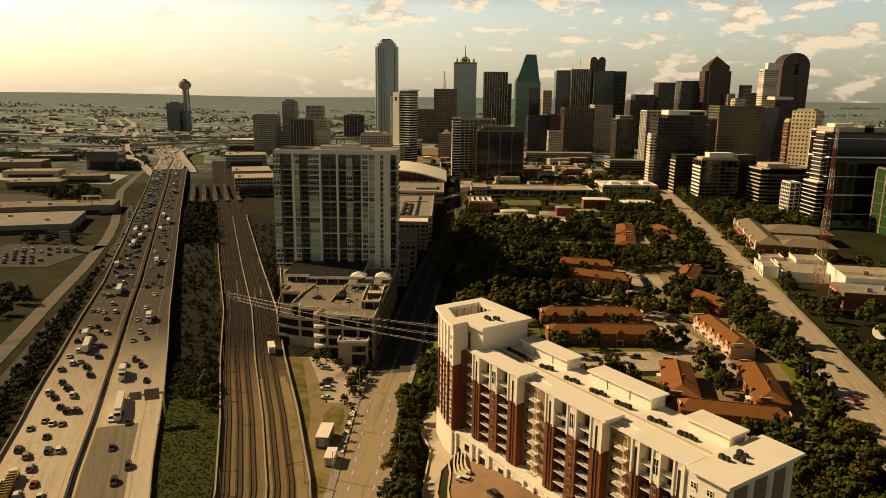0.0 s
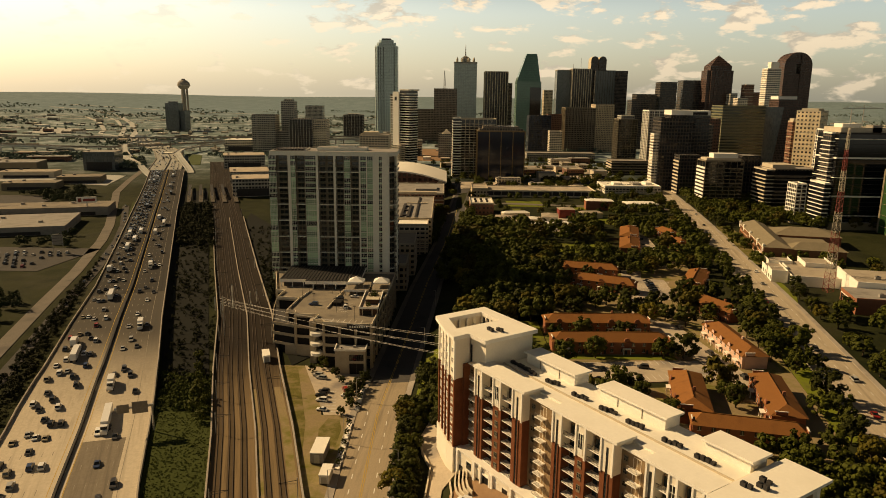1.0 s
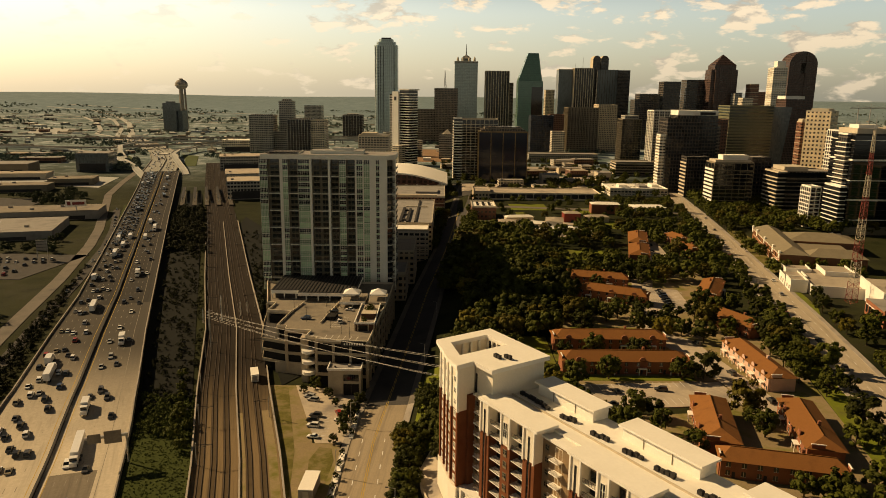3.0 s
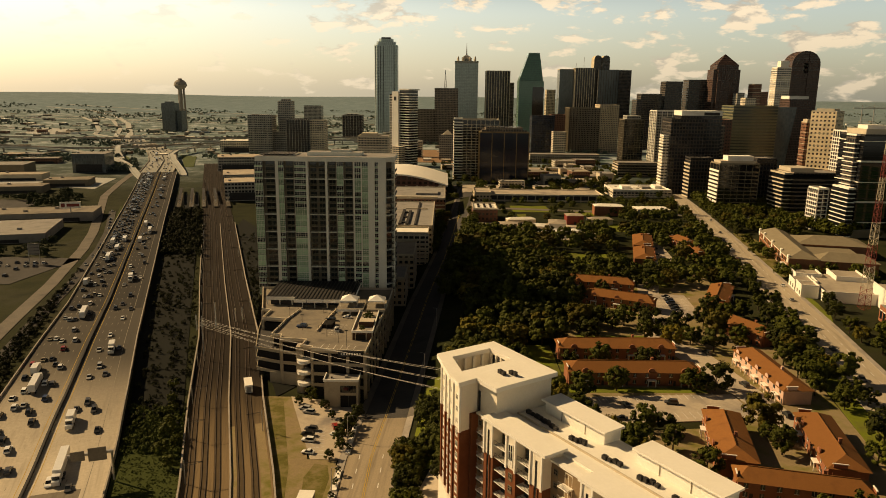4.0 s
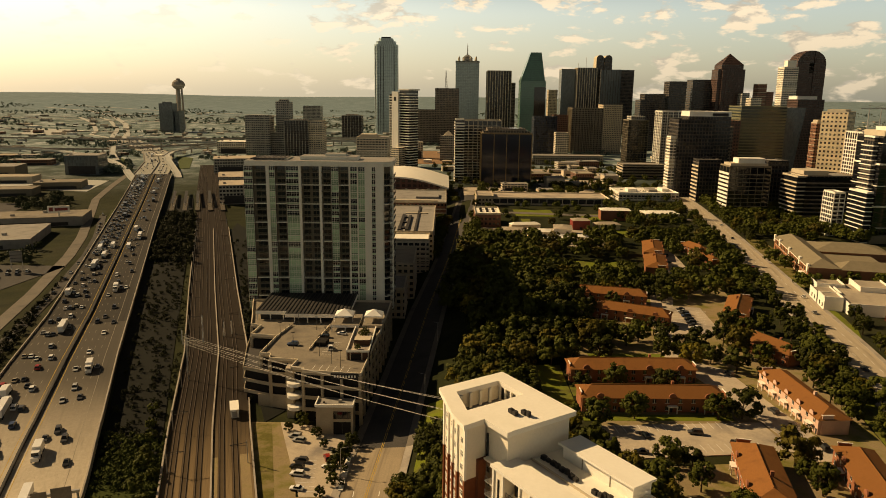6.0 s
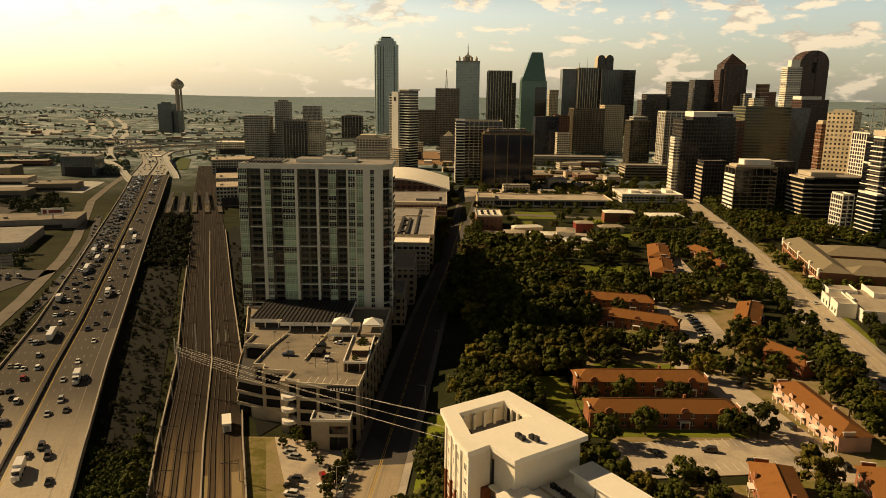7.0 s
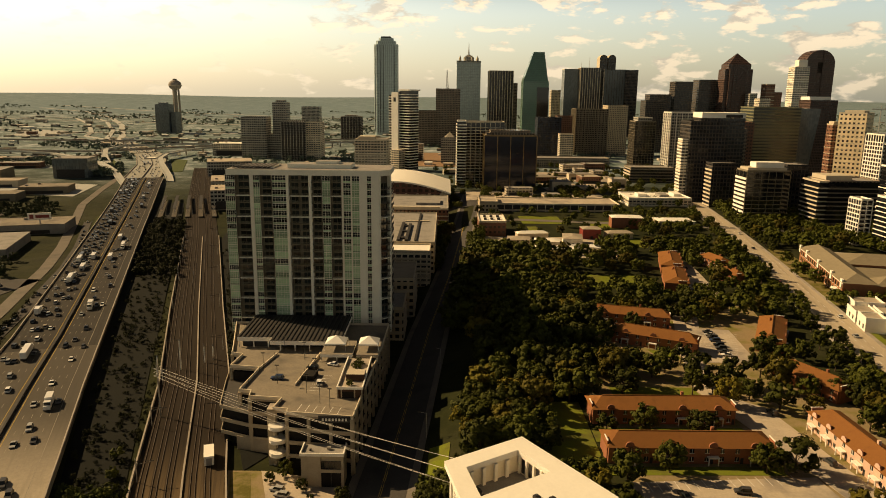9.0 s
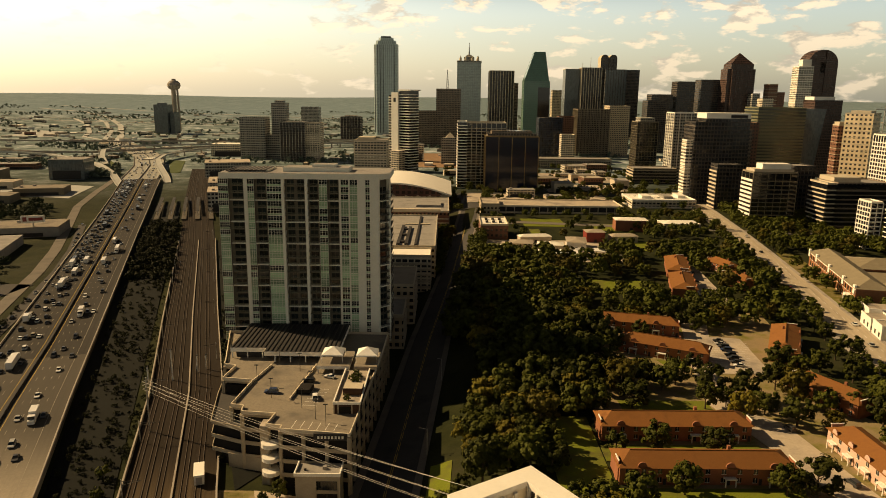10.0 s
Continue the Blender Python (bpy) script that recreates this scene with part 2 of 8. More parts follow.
REDPAINT = surf("red mast paint", (0.22, 0.03, 0.02), 0.55, 0.2, 0.4, 4.0, 0.05)
DECK = surf("worn deck concrete", (0.25, 0.215, 0.165), 0.9, 0.25, 0.07, 1.4, 0.2, dirt=(0.135, 0.12, 0.10))
DARKROOF = surf("dark plant", (0.045, 0.042, 0.04), 0.7, 0.3, 0.5, 5.0, 0.1)
TENT = surf("white canopy fabric", (0.8, 0.78, 0.72), 0.8, 0.05, 0.3, 2.0, 0.03)
GREENNET = surf("green scaffold netting", (0.022, 0.062, 0.018), 0.85, 0.3, 0.2, 3.0, 0.2)
CARS = [surf("car paint " + w, c, 0.3, 0.08, 0.5, 3.0, 0.0) for w, c in (
    ("white", (0.7, 0.69, 0.66)), ("black", (0.012, 0.012, 0.013)), ("silver", (0.35, 0.35, 0.34)),
    ("dark grey", (0.05, 0.05, 0.053)), ("red", (0.28, 0.02, 0.015)), ("blue", (0.03, 0.05, 0.11)), ("tan", (0.3, 0.25, 0.17)))]


# ---- mesh tools ----
class Solid:
    """Gathers boxes, prisms and tubes of several materials into one mesh."""

    def __init__(self):
        self.v, self.f, self.k, self.mats = [], [], [], []

    def slot(self, m):
        if m not in self.mats:
            self.mats.append(m)
        return self.mats.index(m)

    def prism(self, pts, z0, z1, m, top=None, m_top=None):
        """An upright prism on a counter-clockwise outline; top: another outline for its upper end."""
        n, o, k = len(pts), len(self.v), self.slot(m)
        kt = self.slot(m_top) if m_top else k
        self.v += [(x, y, z0) for x, y in pts] + [(x, y, z1) for x, y in (top or pts)]
        for i in range(n):
            j = (i + 1) % n
            self.f.append((o + i, o + j, o + n + j, o + n + i)); self.k.append(k)
        self.f.append(tuple(o + n + i for i in range(n))); self.k.append(kt)
        self.f.append(tuple(o + i for i in reversed(range(n)))); self.k.append(k)
        return self

    def box(self, x0, x1, y0, y1, z0, z1, m, m_top=None):
        return self.prism([(x0, y0), (x1, y0), (x1, y1), (x0, y1)], z0, z1, m, None, m_top)

    def bar(self, a, b, r, m, sides=5):
        """A thin rod from a to b."""
        a, b = Vector(a), Vector(b)
        q = (b - a).to_track_quat("Z", "Y").to_matrix()
        o, k = len(self.v), self.slot(m)
        for p in (a, b):
            self.v += [tuple(p + q @ Vector((r * math.cos(2 * math.pi * i / sides), r * math.sin(2 * math.pi * i / sides), 0))) for i in range(sides)]
        for i in range(sides):
            j = (i + 1) % sides
            self.f.append((o + i, o + j, o + sides + j, o + sides + i)); self.k.append(k)
        self.f.append(tuple(o + sides + i for i in range(sides))); self.k.append(k)
        self.f.append(tuple(o + i for i in reversed(range(sides)))); self.k.append(k)
        return self

    def quad(self, pts, m):
        o = len(self.v)
        self.v += [tuple(p) for p in pts]
        self.f.append(tuple(range(o, o + len(pts)))); self.k.append(self.slot(m))
        return self

    def lathe(self, rings, m, sides=20, cx=0.0, cy=0.0):
        """A round form from (radius, height) rings, from its bottom up."""
        o, k = len(self.v), self.slot(m)
        for r, z in rings:
            self.v += [(cx + r * math.cos(2 * math.pi * i / sides), cy + r * math.sin(2 * math.pi * i / sides), z) for i in range(sides)]
        for a in range(len(rings) - 1):
            for i in range(sides):
                j = (i + 1) % sides
                p = o + a * sides
                self.f.append((p + i, p + j, p + sides + j, p + sides + i)); self.k.append(k)
        self.f.append(tuple(o + (len(rings) - 1) * sides + i for i in range(sides))); self.k.append(k)
        return self

    def mesh(self, name):
        me = bpy.data.meshes.new(name)
        me.from_pydata(self.v, [], self.f)
        for m in self.mats:
            me.materials.append(m)
        me.polygons.foreach_set("material_index", self.k)
        me.update()
        return me


def part(name, solid, parent=None, at=None, label="", kind=""):
    """Links a Solid or a mesh as one object, under a thing or a part."""
    ob = new(name, solid.mesh(name) if isinstance(solid, Solid) else solid)
    if parent is not None:
        ob.parent = parent
    if at is not None:
        ob.matrix_basis = at
    return tagged(ob, label, "", "", kind)


def thing(name, label, category, at=None, group="", kind=""):
    ob = new(name)
    ob.empty_display_size = 0.5
    if at is not None:
        ob.matrix_basis = at
    return tagged(ob, label, category, group, kind)


def smooth(a, b, v):
    s = min(max((v - a) / (b - a), 0.0), 1.0)
    return s * s * (3 - 2 * s)


def height(x, y):
    """The lie of the land: a low corridor for road and rail, a rise on the right, far hills."""
    z = -2.5 + 14.0 * smooth(-25, 30, x)
    k = smooth(650, 1150, y)
    z = z * (1 - k) + 5.0 * k
    d = math.hypot(x, y)
    if d > 2300:
        z += 84.0 * min((d - 2300) / 2450, 1.06) ** 1.25 + 6.0 * math.sin(x / 410.0 + 1.3) * smooth(2800, 4200, d)
    return z


def crown_mesh(seed, radius, tall, quads, size, m, low=0.0):
    """Leaves in clumps round an uneven crown."""
    r = np.random.RandomState(seed)
    clumps = []
    for _ in range(40):
        a, u = r.rand() * 6.283, r.rand()
        rad = radius * (0.2 + 0.72 * math.sqrt(r.rand()))
        z = tall * (0.12 + 0.8 * u)
        rad *= math.sqrt(max(0.12, 1 - ((z - tall * 0.42) / (tall * 0.62)) ** 2))
        clumps.append((rad * math.cos(a), rad * math.sin(a), z + low, radius * (0.15 + 0.14 * r.rand())))
    n = quads
    pick = r.randint(0, len(clumps), n)
    c = np.array(clumps)[pick]
    d = r.normal(size=(n, 3)); d /= np.linalg.norm(d, axis=1)[:, None]
    p = c[:, :3] + d * (c[:, 3] * (0.55 + 0.5 * r.rand(n)))[:, None] * [1, 1, 0.8]
    out = p - np.array([0, 0, low + tall * 0.25])
    out /= np.linalg.norm(out, axis=1)[:, None] + 1e-6
    nrm = out * 0.7 + d * 0.8 + r.normal(size=(n, 3)) * 0.25
    nrm /= np.linalg.norm(nrm, axis=1)[:, None]
    t1 = np.cross(nrm, r.normal(size=(n, 3))); t1 /= np.linalg.norm(t1, axis=1)[:, None]
    t2 = np.cross(nrm, t1)
    s = (size * (0.6 + 0.8 * r.rand(n)))[:, None]
    v = np.stack([p - t1 * s, p - t2 * s * 0.7, p + t1 * s, p + t2 * s * 0.7], 1).reshape(-1, 3)
    me = bpy.data.meshes.new("crown")
    me.from_pydata(v.tolist(), [], np.arange(4 * n).reshape(-1, 4).tolist())
    me.materials.append(m)
    return me


# ---- ground ----
def axis_steps(spans):
    out = []
    for a, b, step in spans:
        out += list(np.arange(a, b, step))
    return out + [spans[-1][1]]


xs = axis_steps([(-4800, -2000, 280), (-2000, -400, 80), (-400, -60, 20), (-60, 70, 3.5), (70, 400, 16), (400, 2000, 80), (2000, 4800, 280)])
ys = axis_steps([(-400, 80, 40), (80, 700, 10), (700, 1200, 20), (1200, 2400, 60), (2400, 4900, 100)])
gv = [(x, y, height(x, y)) for y in ys for x in xs]
nx = len(xs)
gf = [(j * nx + i, j * nx + i + 1, (j + 1) * nx + i + 1, (j + 1) * nx + i) for j in range(len(ys) - 1) for i in range(nx - 1)]
gm = bpy.data.meshes.new("ground")
gm.from_pydata(gv, [], gf)
gm.polygons.foreach_set("use_smooth", [True] * len(gf))
GROUND = bpy.data.materials.new("ground cover")
GROUND.use_nodes = True
n, l = GROUND.node_tree.nodes, GROUND.node_tree.links
b = n["Principled BSDF"]
t = n.new("ShaderNodeTexCoord")
na, nb, nc = (n.new("ShaderNodeTexNoise") for _ in range(3))
for q, s in ((na, 0.006), (nb, 0.05), (nc, 1.2)):
    q.inputs["Scale"].default_value, q.inputs["Detail"].default_value, q.inputs["Roughness"].default_value = s, 8, 0.65
    l.new(t.outputs["Object"], q.inputs["Vector"])
r1 = n.new("ShaderNodeValToRGB")
e = r1.color_ramp.elements
e[0].position, e[0].color = 0.40, (0.010, 0.014, 0.005, 1)
e[1].position, e[1].color = 0.66, (0.046, 0.043, 0.030, 1)
m1 = e.new(0.52); m1.color = (0.027, 0.03, 0.011, 1)
l.new(na.outputs[0], r1.inputs[0])
r2 = n.new("ShaderNodeValToRGB")
e = r2.color_ramp.elements
e[0].position, e[0].color = 0.36, (0.010, 0.013, 0.004, 1)
e[1].position, e[1].color = 0.7, (0.046, 0.04, 0.024, 1)
m1 = e.new(0.54); m1.color = (0.032, 0.035, 0.011, 1)
l.new(nb.outputs[0], r2.inputs[0])
mx = n.new("ShaderNodeMix"); mx.data_type = "RGBA"; mx.inputs["Factor"].default_value = 0.5
l.new(r1.outputs[0], mx.inputs["A"]); l.new(r2.outputs[0], mx.inputs["B"])
hv = n.new("ShaderNodeHueSaturation")
mr = n.new("ShaderNodeMapRange"); mr.inputs["To Min"].default_value, mr.inputs["To Max"].default_value = 0.6, 1.4
l.new(nc.outputs[0], mr.inputs[0]); l.new(mr.outputs[0], hv.inputs["Value"]); # scrub passes into pale grassland further out; its bluish paling is distance haze painted in
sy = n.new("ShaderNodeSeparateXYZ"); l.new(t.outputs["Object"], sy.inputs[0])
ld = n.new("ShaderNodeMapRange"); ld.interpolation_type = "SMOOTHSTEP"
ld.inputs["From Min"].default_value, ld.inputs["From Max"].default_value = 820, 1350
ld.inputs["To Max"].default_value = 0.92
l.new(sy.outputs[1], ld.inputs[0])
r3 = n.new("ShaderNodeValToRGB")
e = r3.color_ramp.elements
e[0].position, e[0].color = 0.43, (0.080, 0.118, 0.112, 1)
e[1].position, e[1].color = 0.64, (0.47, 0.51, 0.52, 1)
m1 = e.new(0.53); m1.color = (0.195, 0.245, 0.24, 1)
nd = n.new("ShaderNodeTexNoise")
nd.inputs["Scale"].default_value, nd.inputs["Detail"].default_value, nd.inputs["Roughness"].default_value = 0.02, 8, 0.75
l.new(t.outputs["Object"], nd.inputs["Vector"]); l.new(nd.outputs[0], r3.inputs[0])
# woods on the low hills beyond, their blue grey tint painting in the haze
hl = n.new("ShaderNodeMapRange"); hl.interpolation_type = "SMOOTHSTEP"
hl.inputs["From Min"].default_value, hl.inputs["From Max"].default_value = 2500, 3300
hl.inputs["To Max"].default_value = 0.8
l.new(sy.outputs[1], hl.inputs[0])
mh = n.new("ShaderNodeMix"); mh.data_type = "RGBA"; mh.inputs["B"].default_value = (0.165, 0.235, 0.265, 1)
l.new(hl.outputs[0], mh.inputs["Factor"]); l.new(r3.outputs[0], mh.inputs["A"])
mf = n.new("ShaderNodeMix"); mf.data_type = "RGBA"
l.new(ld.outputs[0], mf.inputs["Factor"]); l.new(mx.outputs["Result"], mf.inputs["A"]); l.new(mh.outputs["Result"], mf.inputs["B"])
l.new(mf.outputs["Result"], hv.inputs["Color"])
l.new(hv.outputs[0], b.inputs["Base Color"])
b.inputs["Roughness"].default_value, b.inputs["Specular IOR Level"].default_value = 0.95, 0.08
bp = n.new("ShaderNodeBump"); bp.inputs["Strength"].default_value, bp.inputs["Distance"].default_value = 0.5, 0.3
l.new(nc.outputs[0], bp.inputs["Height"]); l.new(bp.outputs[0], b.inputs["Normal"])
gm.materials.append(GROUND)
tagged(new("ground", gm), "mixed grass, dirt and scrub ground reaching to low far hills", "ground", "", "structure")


def along(pts, step):
    """Points every step metres along a polyline, each with the way it runs."""
    out = []
    for (x0, y0), (x1, y1) in zip(pts, pts[1:]):
        d = math.hypot(x1 - x0, y1 - y0)
        k = max(1, round(d / step))
        out += [(x0 + (x1 - x0) * i / k, y0 + (y1 - y0) * i / k, (x1 - x0) / d, (y1 - y0) / d) for i in range(k)]
    out.append((*pts[-1], *out[-1][2:]))
    return out


def ribbon(name, pts, half, lift, thick, m, label, category="road", level=None, kind="structure", step=8.0, shift=0.0, spread=None):
    """A paved strip with thickness that follows the land, or keeps to the heights that level gives; spread draws it in or out along y."""
    v, f = [], []
    rows = along(pts, step)
    for x, y, dx, dy in rows:
        k = spread(y) if spread else 1.0
        hw = half * k if half > 2 else half
        for s in (-1, 1):
            px, py = x + dy * (shift * k + s * hw), y - dx * (shift * k + s * hw)
            z = (level(x, y) if level else height(px, py)) + lift
            v += [(px, py, z), (px, py, z - thick)]
    for i in range(len(rows) - 1):
        a, c = 4 * i, 4 * i + 4
        f += [(a, a + 2, c + 2, c), (a + 1, c + 1, c + 3, a + 3), (a, c, c + 1, a + 1), (a + 2, a + 3, c + 3, c + 2)]
    e = len(v) - 4
    f += [(0, 1, 3, 2), (e, e + 2, e + 3, e + 1)]
    me = bpy.data.meshes.new(name)
    me.from_pydata(v, [], f)
    me.materials.append(m)
    ob = new(name, me)
    return tagged(ob, label, category, "", kind)


def slab(name, pts, lift, m, label, category="pavement", kind="structure", thick=0.6):
    """A flat paved patch laid on the land, cut into strips so that it follows the rise."""
    x0, x1 = min(p[0] for p in pts), max(p[0] for p in pts)
    bm = bmesh.new()
    bm.faces.new([bm.verts.new((x, y, 0)) for x, y in pts])
    x = x0 + 4
    while x < x1 and x1 - x0 < 120:
        bmesh.ops.bisect_plane(bm, geom=bm.verts[:] + bm.edges[:] + bm.faces[:], plane_co=(x, 0, 0), plane_no=(1, 0, 0))
        x += 4
    for v in bm.verts:
        v.co.z = height(v.co.x, v.co.y) + lift
    r = bmesh.ops.extrude_face_region(bm, geom=bm.faces[:])
    for v in r["geom"]:
        if isinstance(v, bmesh.types.BMVert):
            v.co.z -= thick
    bmesh.ops.recalc_face_normals(bm, faces=bm.faces[:])
    me = bpy.data.meshes.new(name)
    bm.to_mesh(me); bm.free()
    me.materials.append(m)
    return tagged(new(name, me), label, category, "", kind)


FW = [(-58, 110), (-92, 205), (-116.5, 281), (-146, 362), (-260, 690), (-378, 1040)]  # right edge of the freeway


def fw_half(y):
    """Half the width of the freeway across its lanes: it narrows beyond the near stretch."""
    return float(np.interp(y, [110, 265, 300, 430, 560, 900, 1040], [25, 24.5, 23.2, 20.5, 20.6, 21.8, 23.5]))


def fw_s(y):
    return fw_half(y) / 27.5


fw_left = [(float(np.interp(y, [p[1] for p in FW], [p[0] for p in FW])) - fw_half(y) * 1.06, y) for y in (110, 205, 265, 300, 362, 430, 560, 690, 900, 1040)]


def fw_level(x, y):
    return height(x, y) + 0.9 + 3.4 * smooth(240, 300, y) * (1 - smooth(900, 1150, y))


FW_SPLIT = 411.0
fx = np.interp(FW_SPLIT, [p[1] for p in fw_left], [p[0] for p in fw_left])
def fw_at(y):
    return (float(np.interp(y, [p[1] for p in fw_left], [p[0] for p in fw_left])), y)


def fw_part(y0, y1):
    return [fw_at(y0)] + [p for p in fw_left if y0 + 1 < p[1] < y1 - 1] + [fw_at(y1)]


def shaded_along(m, y0, y1, shade_tone, most):
    """Darkens a surface along y, painting shade into its colour."""
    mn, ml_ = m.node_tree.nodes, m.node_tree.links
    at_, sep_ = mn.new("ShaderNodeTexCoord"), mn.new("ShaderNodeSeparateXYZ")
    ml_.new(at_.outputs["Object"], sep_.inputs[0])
    shade_mix = mn.new("ShaderNodeMapRange"); shade_mix.interpolation_type = "SMOOTHSTEP"
    shade_mix.inputs["From Min"].default_value, shade_mix.inputs["From Max"].default_value = y0, y1
    shade_mix.inputs["To Max"].default_value = most
    ml_.new(sep_.outputs[1], shade_mix.inputs[0])
    mix_ = mn.new("ShaderNodeMix"); mix_.data_type = "RGBA"; mix_.inputs["B"].default_value = (*shade_tone, 1)
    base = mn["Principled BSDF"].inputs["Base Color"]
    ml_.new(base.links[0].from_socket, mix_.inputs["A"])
    ml_.new(shade_mix.outputs[0], mix_.inputs["Factor"])
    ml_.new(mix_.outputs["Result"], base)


# Cloud shade on the farther freeway and tracks is painted into these materials.
shaded_along(LANE, 250, 352, (0.048, 0.043, 0.036), 0.94)
shaded_along(BALLAST, 256, 338, (0.015, 0.011, 0.008), 0.96)
shaded_along(SLEEPER, 256, 338, (0.020, 0.014, 0.010), 0.94)
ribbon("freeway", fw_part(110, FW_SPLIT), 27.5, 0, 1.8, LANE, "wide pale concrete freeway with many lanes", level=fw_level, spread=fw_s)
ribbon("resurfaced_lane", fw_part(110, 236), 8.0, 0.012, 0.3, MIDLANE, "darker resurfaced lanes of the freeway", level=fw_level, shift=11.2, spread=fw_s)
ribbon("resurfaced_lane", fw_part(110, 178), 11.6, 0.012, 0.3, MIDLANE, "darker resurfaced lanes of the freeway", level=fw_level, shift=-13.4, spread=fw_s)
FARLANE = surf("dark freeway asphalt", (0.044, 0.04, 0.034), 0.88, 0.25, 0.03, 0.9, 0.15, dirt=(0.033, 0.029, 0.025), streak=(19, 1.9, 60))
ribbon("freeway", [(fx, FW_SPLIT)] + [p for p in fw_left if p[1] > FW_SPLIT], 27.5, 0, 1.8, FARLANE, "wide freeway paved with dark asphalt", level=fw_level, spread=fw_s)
for x, y, dx, dy in along(fw_part(281, 690), 32.0):
    for off in (-17, -6, 6, 17):
        z = height(x, y)
        part("bridge_pier", Solid().box(-.7, .7, -.7, .7, z - 1, fw_level(x, y) - 1.7, CONCRETE), None, pose(x + dy * off, y - dx * off, 0), "concrete pier under the freeway deck", "structure")
for name, off, w, h, m, lab in (("barrier", 27.2, 0.25, 1.0, CONCRETE, "low concrete barrier along the freeway edge"),
                                ("barrier", -27.2, 0.25, 1.0, CONCRETE, "low concrete barrier along the freeway edge"),
                                ("barrier", 0.9, 0.4, 1.1, DARKROOF, "dark median barrier of the freeway")):
    ribbon(name, fw_left, w, 1.0, 1.2, m, lab, "barrier", level=fw_level, shift=off, spread=fw_s)
marks = Solid()
for off in (-23.5, -19.9, -16.3, -12.7, -9.1, -5.5, 6.2, 9.8, 13.4, 17.0):
    for i, (x, y, dx, dy) in enumerate(along(fw_left, 12.0)):
        if y > 900:
            continue
        o = off * fw_s(y)
        q = [(x + dy * (o + s * 0.1) + dx * r, y - dx * (o + s * 0.1) + dy * r) for s, r in ((-1, 0), (1, 0), (1, 3.2), (-1, 3.2))]
        marks.quad([(*p, fw_level(x, y) + 0.025) for p in q], DULLPAINT)
for off in (-25.6, -1.6, 3.4, 20.6):
    rows = along(fw_left, 8.0)
    for (x, y, dx, dy), (x2, y2, ex, ey) in zip(rows, rows[1:]):
        if y > 1030:
            break
        o, o2 = off * fw_s(y), off * fw_s(y2)
        marks.quad([(x + dy * (o - .1), y - dx * (o - .1), fw_level(x, y) + .025), (x + dy * (o + .1), y - dx * (o + .1), fw_level(x, y) + .025),
                    (x2 + ey * (o2 + .1), y2 - ex * (o2 + .1), fw_level(x2, y2) + .025), (x2 + ey * (o2 - .1), y2 - ex * (o2 - .1), fw_level(x2, y2) + .025)], YPAINT if off in (-1.6, 3.4) else DULLPAINT)
part("lane_marking", marks, label="white dashes and yellow edge lines on the freeway", kind="stuff")["category"] = "road marking"

FAR_FW = [(-407, 1036), (-430, 1110), (-465, 1215), (-537, 1382), (-640, 1560), (-745, 1718)]  # the freeway beyond, bending to the left

# rail corridor
RAIL = [(-37, 110), (-55, 199), (-69, 249), (-87, 307), (-109, 384), (-144, 488), (-210, 690), (-275, 880), (-372, 1180)]
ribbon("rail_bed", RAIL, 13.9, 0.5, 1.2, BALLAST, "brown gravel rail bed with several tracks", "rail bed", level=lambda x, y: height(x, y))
ribbon("dirt_strip", RAIL[:3] + [(-80, 284)], 1.5, 0.52, 0.3, WORN, "pale dirt strip between the tracks", "ground", level=lambda x, y: height(x, y), shift=2.6)
ribbon("dirt_strip", RAIL[:3] + [(-80, 284)], 1.5, 0.52, 0.3, WORN, "pale dirt strip between the tracks", "ground", level=lambda x, y: height(x, y), shift=11.8)
track_rows = along(RAIL, 10.0)
for off in (-11.2, -7.2, -3.0, 4.2, 8.6):
    rails = Solid()
    for (x, y, dx, dy), (x2, y2, ex, ey) in zip(track_rows, track_rows[1:]):
        for s in (-0.75, 0.75):
            a = off + s
            rails.quad([(x + dy * (a - .09), y - dx * (a - .09), height(x, y) + .78), (x + dy * (a + .09), y - dx * (a + .09), height(x, y) + .78),
                        (x2 + ey * (a + .09), y2 - ex * (a + .09), height(x2, y2) + .78), (x2 + ey * (a - .09), y2 - ex * (a - .09), height(x2, y2) + .78)], RAILSTEEL)
            rails.quad([(x + dy * (a - .09), y - dx * (a - .09), height(x, y) + .5), (x + dy * (a - .09), y - dx * (a - .09), height(x, y) + .78),
                        (x2 + ey * (a - .09), y2 - ex * (a - .09), height(x2, y2) + .78), (x2 + ey * (a - .09), y2 - ex * (a - .09), height(x2, y2) + .5)], RAILSTEEL)
    root = thing("railway_track", "pair of rusty steel rails on a brown sleeper bed", "railway track", group="railway tracks")
    part("rail", rails, root)
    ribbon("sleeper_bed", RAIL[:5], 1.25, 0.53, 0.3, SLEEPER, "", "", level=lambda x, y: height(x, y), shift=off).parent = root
for off, lab in ((-14.3, "pale concrete retaining wall beside the rail bed"), (1.0, "pale low concrete wall between the tracks"), (14.3, "pale concrete wall beside the rail bed")):
    ribbon("retaining_wall", RAIL[:7], 0.28, 1.9 if abs(off) > 2 else 1.1, 2.6, CONCRETE, lab, "wall", level=lambda x, y: height(x, y), shift=off)

